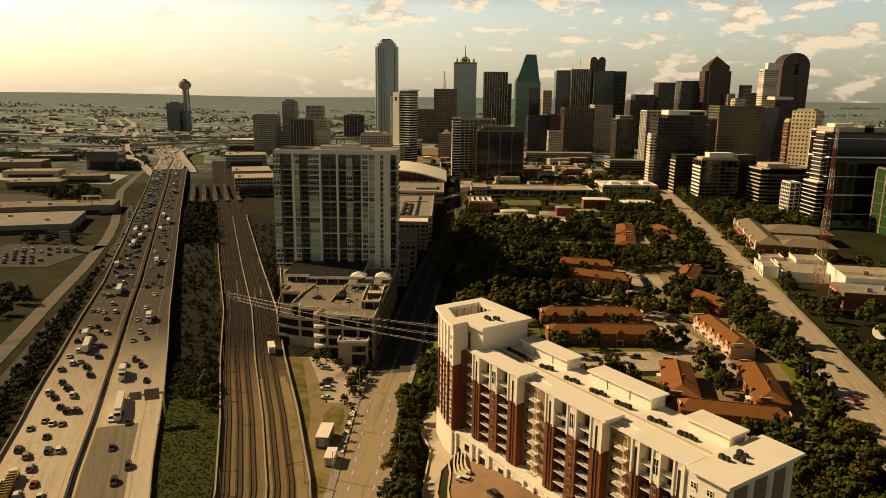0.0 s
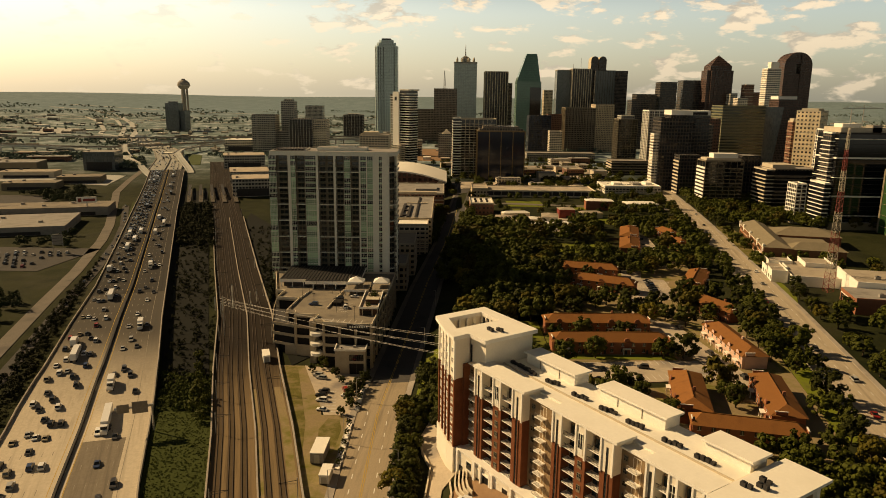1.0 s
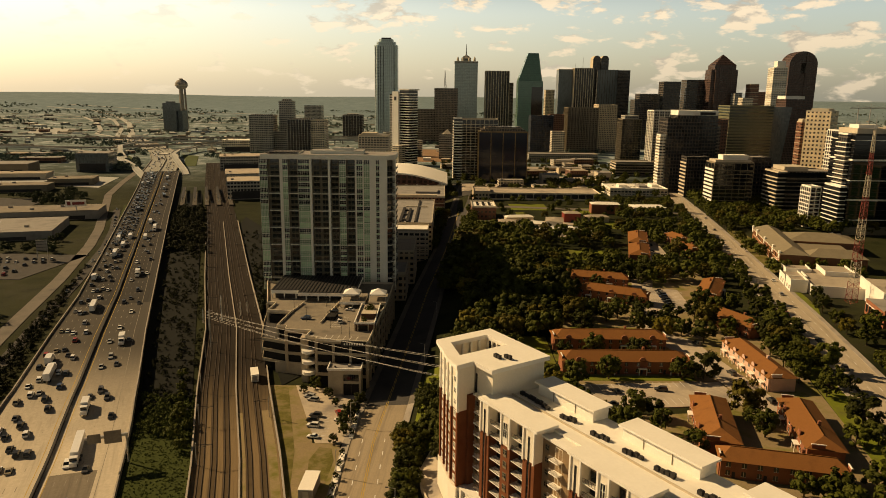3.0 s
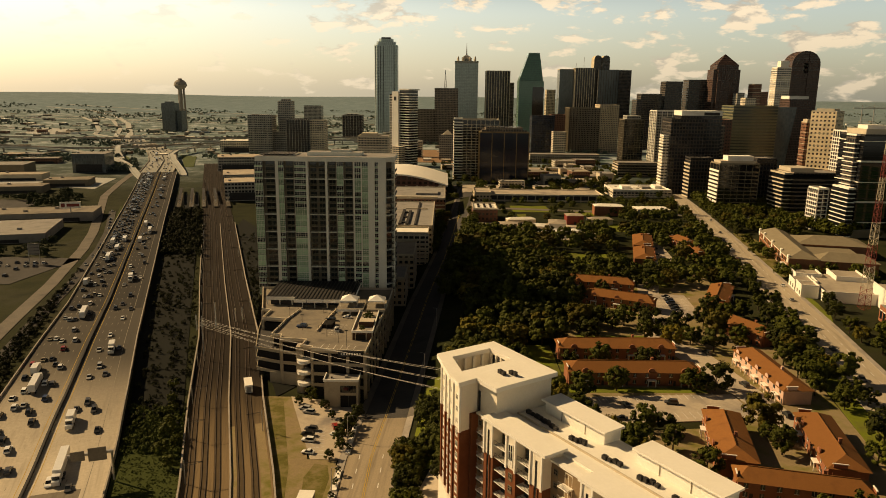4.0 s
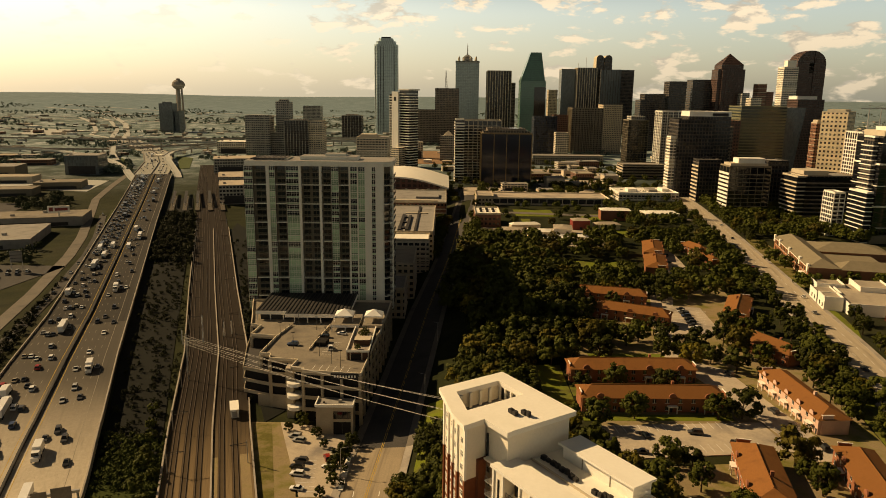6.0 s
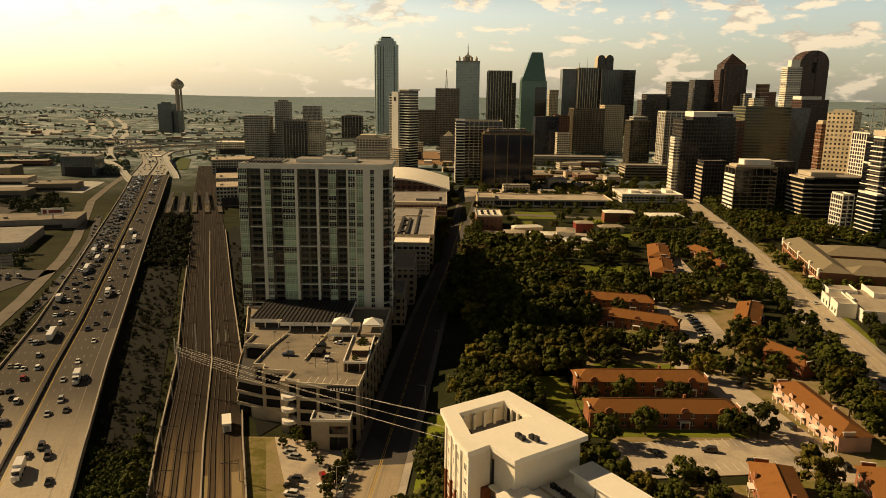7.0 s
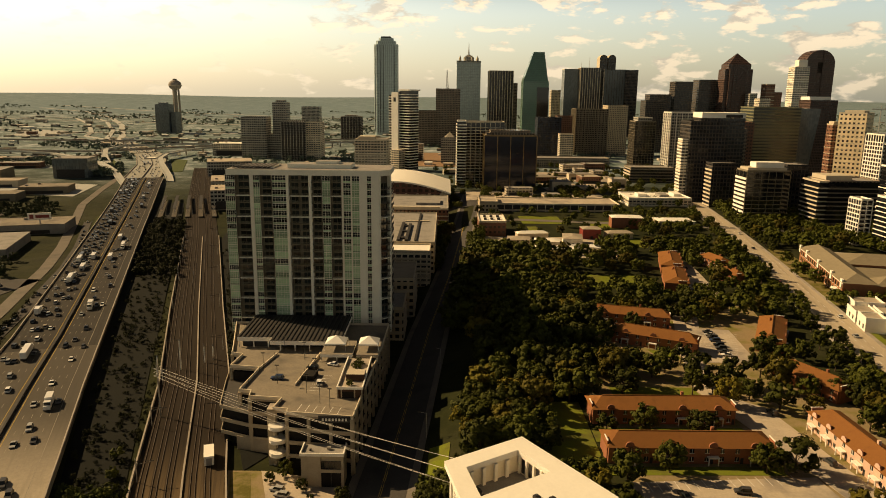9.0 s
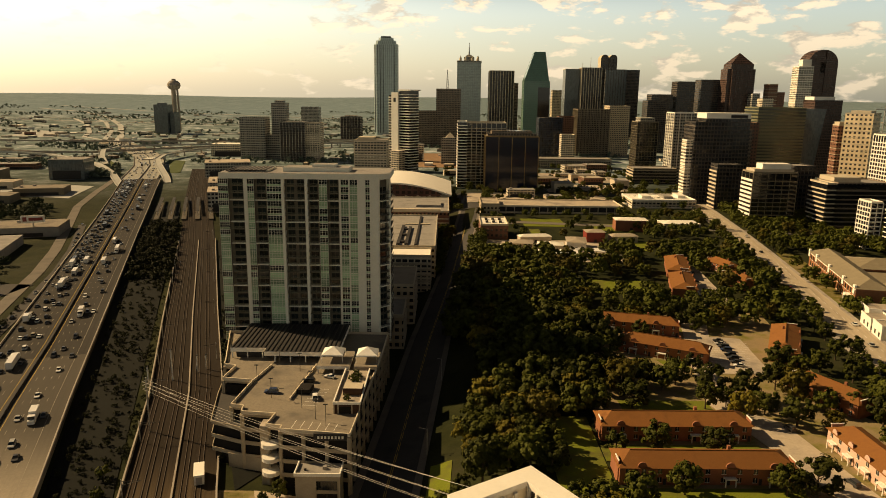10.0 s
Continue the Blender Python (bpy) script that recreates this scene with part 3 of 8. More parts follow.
# streets
STREET = [(-24.5, 60), (-24.5, 262), (-10, 448), (2, 560), (18, 757), (30, 930)]
# Beyond here street and pavement take darker materials that paint in building shade.
STREET_SHADE_EDGE = (-22.16, 292)
ribbon("street", STREET[:2] + [STREET_SHADE_EDGE], 8.2, 0.32, 0.8, ROADGREY, "worn tan city street with a double yellow line")
ribbon("street", [STREET_SHADE_EDGE] + STREET[2:], 8.2, 0.32, 0.8, ASPHALT, "city street darkened for building shade, with a double yellow line")
for s in (-1, 1):
    ribbon("pavement", STREET[:2] + [STREET_SHADE_EDGE], 1.3, 0.5, 1.0, CONCRETE, "pale concrete pavement with a kerb", "pavement", shift=s * 9.6)
    ribbon("pavement", [STREET_SHADE_EDGE] + STREET[2:], 1.3, 0.5, 1.0, CITYGREY, "pavement greyed for building shade, with a kerb", "pavement", shift=s * 9.6)
sm = Solid()


def street_z(x, y, off):
    """Height of the street's straight cross fall, for the paint on it."""
    return (height(x - 8.2, y) * (8.2 - off) + height(x + 8.2, y) * (8.2 + off)) / 16.4 + .35


rows = along(STREET, 8.0)
for off in (-0.3, 0.3):
    for (x, y, dx, dy), (x2, y2, ex, ey) in zip(rows, rows[1:]):
        zz = [street_z(x, y, off), street_z(x2, y2, off)]
        sm.quad([(x + off - .11, y, zz[0]), (x + off + .11, y, zz[0]), (x2 + off + .11, y2, zz[1]), (x2 + off - .11, y2, zz[1])], YPAINT)
for off in (-4.0, 4.0):
    for x, y, dx, dy in along(STREET[:2], 9.0):
        z = street_z(x, y, off)
        sm.quad([(x + off - .13, y, z), (x + off + .13, y, z), (x + off + .13, y + 3, z), (x + off - .13, y + 3, z)], PAINT)
part("street_marking", sm, label="double yellow line and white dashes on the street", kind="stuff")["category"] = "road marking"

AVENUE = [(118, 90), (137, 160), (152, 238), (178, 370), (196, 470), (220, 605), (234, 690), (252, 800), (275, 960)]
AVENUEGREY = surf("pale avenue concrete", (0.43, 0.36, 0.265), 0.9, 0.2, 0.06, 2.0, 0.2, dirt=(0.28, 0.235, 0.175), streak=(-11, 2.0, 45))
ribbon("avenue", AVENUE, 8.6, 0.3, 0.8, AVENUEGREY, "wide pale avenue sloping past trees and houses")
for s in (-1, 1):
    ribbon("pavement", AVENUE, 1.1, 0.46, 0.9, CONCRETE, "pale concrete pavement with a kerb", "pavement", shift=s * 9.7)
am = Solid()
for off in (-4.3, 0.0, 4.3):
    for x, y, dx, dy in along(AVENUE, 9.0):
        q = [(x + dy * (off + s * .1) + dx * r, y - dx * (off + s * .1) + dy * r) for s, r in ((-1, 0), (1, 0), (1, 3.4), (-1, 3.4))]
        am.quad([(*p, height(*p) + .34) for p in q], PAINT)
part("avenue_marking", am, label="white dashes on the avenue", kind="stuff")["category"] = "road marking"

# service roads on the far side of the freeway
SIDE = [(-168, 180), (-187, 240), (-208, 320), (-230, 400), (-250, 477), (-265, 526), (-281, 579), (-306, 647), (-349, 749), (-389, 844), (-416, 941), (-441, 1041)]
ribbon("frontage_road", SIDE, 4.0, 0.3, 0.8, CITYGREY, "pale worn frontage road beside the freeway")
ribbon("frontage_road", [(x + 12, y + 2) for x, y in SIDE[:-3]], 3.2, 0.3, 0.8, ASPHALT, "dark frontage road beside the freeway")
ribbon("cross_street", [(26, 705), (60, 720), (180, 700), (234, 690), (420, 655), (800, 600)], 5.5, 0.34, 0.8, CITYGREY, "grey cross street")

# verges, lots, lawns
slab("plaza", [(-12, 800), (62, 815), (62, 935), (-6, 935)], 0.2, ASPHALT, "dark asphalt lot beside the street end", "parking lot")
slab("grass_verge", [(-86, 186), (-68, 186), (-76, 222), (-86, 262), (-92, 284), (-117, 284), (-103, 240)], 0.35, VERGE, "rough green grass strip between freeway and rails", "grass")
# Dirt painted near black for the shade lying on these strips.
SHADEDIRT = surf("shade dark dirt", (0.011, 0.012, 0.009), 0.95, 0.45, 0.05, 2.0, 0.4, dirt=(0.008, 0.009, 0.007))
slab("cinder_strip", [(-117, 286), (-97, 286), (-126, 374), (-160, 478), (-226, 680), (-286, 860), (-316, 860), (-262, 690), (-190, 480), (-146, 362)], 0.3, SHADEDIRT, "dark bare strip between freeway and rails", "ground")
slab("cinder_strip", [(-68, 312), (-58, 330), (-76, 372), (-92, 402), (-112, 560), (-150, 640), (-196, 720), (-190, 680), (-128, 488), (-94, 384)], 0.3, SHADEDIRT, "dark bare strip beside the rails", "ground")
slab("grass_verge", [(-38, 180), (-34, 180), (-36, 262), (-46, 262), (-54, 300), (-58, 312), (-73, 312), (-55.3, 250), (-41.3, 199), (-37, 180)], 0.3, WORN, "worn grass strip beside the rail wall", "grass")
slab("parking_lot", [(-45, 262), (-34.5, 262), (-34.5, 306), (-62, 312), (-58, 300)], 0.4, LOT, "pale concrete parking lot")
slab("service_yard", [(-37.5, 190), (-35.2, 190), (-35.2, 258), (-41, 258)], 0.38, WORN, "bare dirt service yard with dry grass", "ground")
slab("lawn", [(-43, 236), (-40, 232), (-37, 236), (-36.6, 250), (-38.5, 258), (-43, 259), (-45, 250)], 0.41, DRYGRASS, "small worn lawn beside the yard", "lawn")
slab("entrance_court", [(2.5, 196), (8.0, 203), (11.6, 199.5), (60, 128), (30, 118), (9, 160), (2.0, 184)], 0.45, PAVER, "brown paved entrance court in front of the apartments")
slab("shrub_bed", [(-12, 190), (-3, 176), (2, 160), (20, 120), (6, 110), (-13, 140)], 0.35, VERGE, "dark planted bed beside the court", "ground")
slab("walkway", [(-3.8, 250), (-7.2, 239), (-5.8, 226), (-2.9, 215), (-3.7, 204), (-4.8, 192), (-4, 180), (0, 165), (3, 168), (-0.6, 188), (0.4, 200), (4.5, 207), (4.0, 218), (1.6, 233), (-0.6, 248)], 0.46, LOT, "pale walkway beside the apartments")
slab("grass_verge", [(207, 462), (215, 468), (239, 572), (243, 606), (233, 606), (222, 560)], 0.25, DRYGRASS, "dry grass strip between avenue and school", "grass")
slab("house_lot", [(62, 258), (70, 204), (112, 198), (128, 216), (150, 330), (140, 345), (118, 262), (100, 262)], 0.15, WORN, "worn ground with dry grass between the houses", "ground")
slab("grass_verge", [(-72, 311), (-65, 311), (-51, 256), (-46, 222), (-44, 205), (-46, 205), (-55.5, 252)], 0.34, DRYGRASS, "thin dry grass beside the rail wall", "grass")
slab("house_lot", [(52, 284), (50, 350), (62, 380), (60, 440), (130, 470), (160, 470), (140, 345), (118, 262), (100, 262)], 0.17, WORN, "worn ground with dry grass between the houses", "ground")
lot_lift = 0.33
for name, pts in (("car_park", [(52, 262), (108, 268), (106, 288), (50, 284)]), ("car_park", [(104, 300), (112, 262), (122, 262), (112, 335), (100, 345), (104, 372), (124, 440), (112, 442), (98, 385), (92, 350)]),
                  ("car_park", [(102, 378), (128, 378), (132, 420), (112, 424)]), ("car_park", [(132, 470), (150, 470), (160, 560), (142, 560)]),
                  ("yard", [(20, 570), (120, 570), (122, 640), (24, 640)])):
    lot_lift += 0.005
    slab(name, pts, lot_lift, LOT, "pale worn concrete between the houses", "parking lot")
for pts in ([(30, 290), (46, 290), (46, 338), (30, 338)], [(46.5, 308), (97, 309), (97, 319), (46.5, 318)], [(46.5, 288), (98, 289), (98, 293.5), (46.5, 293)], [(60, 338), (92, 338), (92, 352), (60, 352)], [(86, 393), (96, 390), (98, 382), (88, 384)],
            [(189, 372), (195, 386), (199.5, 407), (204.5, 440), (206, 448), (198, 446), (192, 410), (186, 374)], [(120, 438), (131, 436), (139, 464), (127, 466)], [(80, 494), (116, 492), (118, 522), (82, 524)], [(64, 700), (100, 700), (100, 740), (64, 740)], [(201, 466), (206, 488), (214, 484), (210, 464)], [(128, 218), (142, 218), (166, 330), (152, 334)], [(119, 684), (142, 682), (150, 716), (125, 715)], [(117, 615), (145, 605), (155, 638), (122, 640)], [(66, 658), (76, 656), (74, 686), (66, 686)], [(-12, 250), (-4, 250), (0, 322), (-7, 322)]):
    slab("lawn", pts, 0.22, GRASS, "bright mown lawn between the houses", "lawn")
ribbon("garden_wall", [(-7.6, 239), (-6.2, 226), (-3.3, 215), (-4.1, 204), (-5.2, 192), (-4.4, 180), (-.5, 165)], 0.25, 1.3, 2.2, CREAM, "low curved cream garden wall", "wall", step=2.5)
ribbon("garden_wall", [(2.6, 204), (3.2, 196), (2.4, 187), (3.4, 176), (8, 162)], 0.22, 1.0, 1.8, CREAM, "low curved cream garden wall", "wall", step=2.5)
for i in range(4):
    ribbon("terrace_step", [(4.6 + i * 1.1, 207 - i * .6), (4.2 + i * 1.1, 201 - i * .6), (4.6 + i * 1.1, 196 - i * .4), (6.0 + i * 1.0, 192.5 - i * .3)], 0.22, 1.0 + .35 * i, 1.8, CREAM, "low curved terrace step in the court", "wall", step=1.5)


# ---- the residential tower on its car park ----
def rect(x0, x1, y0, y1):
    return [(x0, y0), (x1, y0), (x1, y1), (x0, y1)]


def grid_plate(cols, rows, depth, m, solid_rows=()):
    """One connected plate with openings: cols and rows are lists of (width, is_bar)."""
    bm = bmesh.new()
    xs, zs = [0.0], [0.0]
    for w, _ in cols:
        xs.append(xs[-1] + w)
    for w, _ in rows:
        zs.append(zs[-1] + w)
    v = [[bm.verts.new((x, 0, z)) for x in xs] for z in zs]
    for r, (_, rb) in enumerate(rows):
        for c, (_, cb) in enumerate(cols):
            if rb or cb:
                bm.faces.new((v[r][c], v[r][c + 1], v[r + 1][c + 1], v[r + 1][c]))
    bmesh.ops.delete(bm, geom=[q for q in bm.verts if not q.link_faces], context="VERTS")
    out = bmesh.ops.extrude_face_region(bm, geom=bm.faces[:])
    for q in out["geom"]:
        if isinstance(q, bmesh.types.BMVert):
            q.co.y += depth
    bmesh.ops.recalc_face_normals(bm, faces=bm.faces[:])
    me = bpy.data.meshes.new("plate")
    bm.to_mesh(me)
    bm.free()
    me.materials.append(m)
    return me


def even(n, width, bar):
    """n openings between n + 1 bars over a width."""
    gap = (width - bar * (n + 1)) / n
    return [(bar, True)] + [q for _ in range(n) for q in ((gap, False), (bar, True))]


def window_mesh(w, h, panes, glass, frame_m, spandrel=None, depth=0.35):
    """A glazed bay, front at y = 0: the frame's plate, the glass behind it and a spandrel below."""
    sp = h * 0.26
    cols = even(panes, w, 0.11)
    mid = (h - sp - 0.27) * 0.55
    frame_ = grid_plate(cols, [(0.08, True), (sp - 0.08, False), (0.09, True), (mid, False), (0.06, True), (h - sp - 0.33 - mid, False), (0.18, True)], depth * 0.5, frame_m)
    return frame_, Solid().box(0.02, w - 0.02, depth * 0.4, depth, sp, h - 0.05, glass).mesh("pane"), Solid().box(0.02, w - 0.02, depth * 0.25, depth, 0.03, sp + 0.02, spandrel or frame_m).mesh("spandrel")


def put_window(meshes, parent, at, name="window"):
    ob = part(name, meshes[0], parent, at)
    part("pane", meshes[1], ob)
    part("spandrel", meshes[2], ob)
    return ob


def balcony_mesh(w, h, out, slab_m, rail_m, glass, wall_m, thick=0.22, bar=0.1, gap=0.3):
    """A balcony bay: slab, railing of thin bars, glazed door behind."""
    slab_ = Solid().box(0, w, 0, out + 0.3, 0, thick, slab_m).mesh("balcony")
    rail_ = grid_plate(even(max(4, int(w / gap)), w - 0.06, bar), [(0.06, True), (0.94, False), (0.07, True)], 0.05, rail_m)
    rail_.transform(pose(0.03, 0.03, thick))
    door_ = Solid().box(w * 0.12, w * 0.88, out + 0.06, out + 0.2, thick - .02, h - 0.35, glass).mesh("door")
    jamb = grid_plate(even(2, w * 0.76, 0.1), [(h - 0.55, False), (0.15, True)], 0.14, wall_m)
    jamb.transform(pose(w * 0.12, out - 0.03, thick))
    return slab_, rail_, door_, jamb


def put_balcony(meshes, parent, at):
    ob = part("balcony", meshes[0], parent, at)
    part("railing", meshes[1], ob)
    part("door", meshes[2], ob)
    part("door_frame", meshes[3], ob)
    return ob


T_Y, T_Z, F_H, FLOORS = 405.0, 13.6, 3.08, 23
tower_grey = surf("pale tower concrete", (0.74, 0.72, 0.62), 0.85, 0.12, 0.1, 2.0, 0.08)
tower_wall = surf("taupe tower wall", (0.16, 0.135, 0.10), 0.85, 0.15, 0.15, 2.0, 0.08)
balcony_rail = surf("olive balcony rail", (0.15, 0.14, 0.09), 0.6, 0.15, 0.2, 2.0, 0.03)
high = thing("apartment_tower", "tall grey apartment tower with green glass bays and balconies", "tower block", pose(0, 0, 0))
core = Solid()
foot = [(-96.6, T_Y + 2.2), (-32.4, T_Y + 2.2), (-28.6, T_Y + 6.5), (-28.6, T_Y + 25), (-96.6, T_Y + 25)]
core.prism(foot, 12.5, T_Z + FLOORS * F_H + 1.5, tower_wall)
part("core", core, high)
cap = Solid()
rim = [(-97.4, T_Y - 0.3), (-31.0, T_Y - 0.3), (-26.6, T_Y + 4.4), (-26.6, T_Y + 25.6), (-97.4, T_Y + 25.6)]
cap.prism(rim, T_Z + FLOORS * F_H, T_Z + FLOORS * F_H + 2.4, tower_grey, None, GREY)
cap.prism([(p[0] * 1.0 + (0.9 if p[0] < -60 else -0.9), p[1] - (0.9 if p[1] > 425 else -0.9)) for p in rim], T_Z + FLOORS * F_H + 2.4, T_Z + FLOORS * F_H + 2.41, GREY)
part("parapet", cap, high, label="pale parapet band")
for x0, x1, y0, y1, h in ((-72, -44, 411, 422, 4.2), (-60, -50, 413, 420, 5.4), (-92, -78, 410, 424, 3.2)):
    s = Solid().box(x0, x1, y0, y1, T_Z + FLOORS * F_H + 2.3, T_Z + FLOORS * F_H + h, tower_grey, GREY)
    part("roof_housing", s, high)
s = Solid()
for i in range(9):
    s.box(-95 + i * 1.9, -93.9 + i * 1.9, 407, 423, T_Z + FLOORS * F_H + 2.8, T_Z + FLOORS * F_H + 3.3, DARKROOF)
part("roof_grille", s, high)


def tx(p):
    return (p - 784) * 0.2335 - 3.3


rng = random.Random(4)
bays = (("W", 378, 396), ("B", 398, 424), ("C", 424, 430), ("W", 430, 442), ("B", 443, 464), ("W", 465, 491), ("C", 491, 496), ("B", 497, 515), ("B", 516, 533), ("C", 533, 538),
        ("B", 538, 557), ("W", 558, 573), ("B", 574, 594), ("C", 594, 597), ("W", 597, 611), ("C", 611, 613), ("W", 613, 627), ("S", 627, 641), ("W", 641, 649), ("S", 649, 664))
for kind_, a, c in bays:
    x0, x1 = tx(a), tx(c)
    w = x1 - x0
    if kind_ in "CS":
        part("pier", Solid().box(x0, x1, T_Y - 0.15, T_Y + 2.4, T_Z - 1, T_Z + FLOORS * F_H, tower_grey), high)
        continue
    if kind_ == "W":
        panes = 2 if w < 2.5 else 3 if w < 4.2 else 5
        clear = window_mesh(w, F_H, panes, GLASS, tower_grey, GREENGLASS)
        green = window_mesh(w, F_H, panes, GREENGLASS, tower_grey, GREENGLASS)
        run = 0
        for i in range(FLOORS):
            run -= 1
            if run <= 0:
                pick, run = (green if rng.random() < 0.5 else clear), rng.randint(1, 4)
            put_window(clear if w < 2.5 or i == FLOORS - 1 else pick, high, pose(x0, T_Y + 0.3, T_Z + i * F_H))
        part("bay_wall", Solid().box(x0, x1, T_Y + 0.7, T_Y + 2.4, T_Z - 1, T_Z + FLOORS * F_H, tower_wall), high)
    else:
        plain = balcony_mesh(w, F_H, 1.9, tower_wall, balcony_rail, GLASS, tower_wall, 0.2)
        pale = balcony_mesh(w, F_H, 2.0, tower_grey, balcony_rail, GLASS, tower_wall, 0.42)
        for i in range(FLOORS):
            put_balcony(pale if i % 3 == 2 else plain, high, pose(x0, T_Y + 0.1, T_Z + i * F_H))
turn = pose(-31.4, T_Y + 0.3, 0, 0, 0, 45)
side_bal = balcony_mesh(5.0, F_H, 1.7, tower_wall, DARKSTEEL, GLASS, tower_wall, 0.22)
side_pale = balcony_mesh(5.0, F_H, 1.9, tower_grey, DARKSTEEL, GLASS, tower_wall, 0.45)
for i in range(FLOORS - 1):
    put_balcony(side_pale if i % 3 == 2 else side_bal, high, turn @ pose(0.9, -0.6, T_Z + i * F_H))
for u in (-0.1, 5.9):
    part("pier", Solid().box(0, 0.9, -0.2, 1.5, T_Z - 1, T_Z + FLOORS * F_H, tower_grey), high, turn @ pose(u, 0, 0))
for i in range(FLOORS - 1):
    for y in (411.2, 417.4, 423.6):
        put_balcony(side_pale if i % 3 == 2 else side_bal, high, pose(-26.7, y, T_Z + i * F_H, 0, 0, 90) @ pose(0, 0, 0))

# ---- car park under and before the tower ----
deck_wall = surf("cream car park concrete", (0.43, 0.36, 0.26), 0.88, 0.15, 0.15, 2.0, 0.1, dirt=(0.33, 0.275, 0.20))
pale_edge = surf("pale parapet coping", (0.66, 0.57, 0.43), 0.85, 0.12, 0.15, 2.0, 0.08)
park = thing("parking_garage", "cream concrete parking garage of open levels with an open top deck", "garage")
# Near-black solids of this material stand in for shade inside levels and openings.
INSIDE = surf("near black opening fill", (0.02, 0.018, 0.016), 0.95, 0.3, 0.3, 2.0, 0.0)
OUT = [(-53.5, 313.5), (-31.5, 310.5), (-27.8, 380), (-27.4, 404.5), (-96, 404.5), (-88, 372), (-86.8, 366.2), (-82, 364.8), (-83.3, 352.9), (-71.8, 351.2), (-73.7, 330.6), (-69.3, 329.9), (-68.8, 325.4), (-57.4, 324.1), (-58.5, 316.5), (-53.5, 315.6)]
OUT_LOW = [(-53.5, 313.5), (-31.5, 310.5), (-27.8, 380), (-27.4, 404.5), (-96, 404.5), (-88, 372), (-85, 352), (-80.5, 330), (-69, 325.2), (-58.2, 323)]


def inset(pts, d):
    cx, cy = sum(p[0] for p in pts) / len(pts), sum(p[1] for p in pts) / len(pts)
    return [(x + (cx - x) * d / math.hypot(cx - x, cy - y), y + (cy - y) * d / math.hypot(cx - x, cy - y)) for x, y in pts]


for i in range(4):
    z = -2.5 + i * 4.72
    if i:
        part("deck", Solid().prism(OUT_LOW, z - 0.3, z + 0.45, deck_wall, None, ASPHALT), park)
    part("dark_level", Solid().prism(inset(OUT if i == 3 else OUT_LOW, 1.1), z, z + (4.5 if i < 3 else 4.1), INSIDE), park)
part("plinth", Solid().prism([(-74.2, 326.8), (-58.3, 322.2), (-58.3, 324), (-74.2, 328.6)], -2.5, 2.6, deck_wall), park)
for i in range(3):
    z = 2.0 + i * 4.72
    part("ramp_band", Solid().lathe([(2.6, z), (3.0, z), (3.0, z + 1.3), (2.6, z + 1.3)], WHITE, 14, -57.0, 315.5), park, label="rounded pale ramp parapet")
for (xa, ya), (xb, yb), hh in (((-71.8, 351.2), (-68.8, 366.5), .9), ((-55.3, 336.2), (-51.8, 367.5), .9)):
    part("ramp_wall", Solid().box(0, math.hypot(xb - xa, yb - ya), -.2, .2, 17.2, 17.3 + hh, pale_edge), park, pose(xa, ya, 0, 0, 0, math.degrees(math.atan2(yb - ya, xb - xa))))
# Near-black solid added to stand in for the dark opening by the rail.
part("ramp_mouth", Solid().prism([(-54.0, 341), (-49.6, 341), (-49.0, 347), (-53.4, 347)], 17.2, 19.0, INSIDE), park, label="near black block standing for the dark ramp opening")
for k in range(7):
    f = (k + .5) / 7
    part("rail_post", Solid().bar((-55.3 + 3.5 * f, 336.2 + 31.3 * f, 17.3), (-55.3 + 3.5 * f, 336.2 + 31.3 * f, 19.4), .09, DARKSTEEL, 5), park)
    part("rail_post", Solid().bar((-73.7 + 4.9 * f, 331 + 35.5 * f, 17.3), (-73.7 + 4.9 * f, 331 + 35.5 * f, 19.2), .09, DARKSTEEL, 5), park)
part("top_deck", Solid().prism(OUT, 16.4, 17.3, deck_wall, None, DECK), park, label="pale open top deck")
for (x0, y0), (x1, y1) in list(zip(OUT_LOW, OUT_LOW[1:] + OUT_LOW[:1])):
    d = math.hypot(x1 - x0, y1 - y0)
    ang = math.degrees(math.atan2(y1 - y0, x1 - x0))
    for z in (2.6, 7.3, 12.0):
        part("level_parapet", Solid().box(0, d, -.1, .15, z, z + .75, deck_wall), park, pose(x0, y0, 0, 0, 0, ang))
for (x0, y0), (x1, y1) in zip(OUT, OUT[1:] + OUT[:1]):
    d = math.hypot(x1 - x0, y1 - y0)
    ang = math.degrees(math.atan2(y1 - y0, x1 - x0))
    part("parapet", Solid().box(-0.1, d + 0.1, -0.12, 0.22, 17.2, 18.4, pale_edge), park, pose(x0, y0, 0, 0, 0, ang))
    k = max(1, round(d / 8.5))
    for i in range(k + 1 if d > 4 else 0):
        part("column", Solid().box(-0.5, 0.5, -0.15, 0.8, -2.5, 17.2, deck_wall), park, pose(x0 + (x1 - x0) * i / k, y0 + (y1 - y0) * i / k, 0, 0, 0, ang))
part("stair_tower", Solid().box(-60.5, -57.4, 316.2, 321, -2.5, 17.6, deck_wall, LOT), park)
part("sign_board", Solid().box(-42.5, -32.2, 310.2, 310.6, 16.0, 18.3, DARKROOF), park, label="dark sign board with pale bars")
for i in range(8):
    part("sign_bar", Solid().box(-41.3 + i * 1.05, -40.7 + i * 1.05, 310.05, 310.25, 16.7, 17.6, WHITE), park)
annex = thing("annex_building", "cream box building with a flat roof beside the garage", "building")
part("wall", Solid().box(-46.9, -33.6, 302.8, 309.6, -2.5, 8.8, deck_wall, GREY), annex)
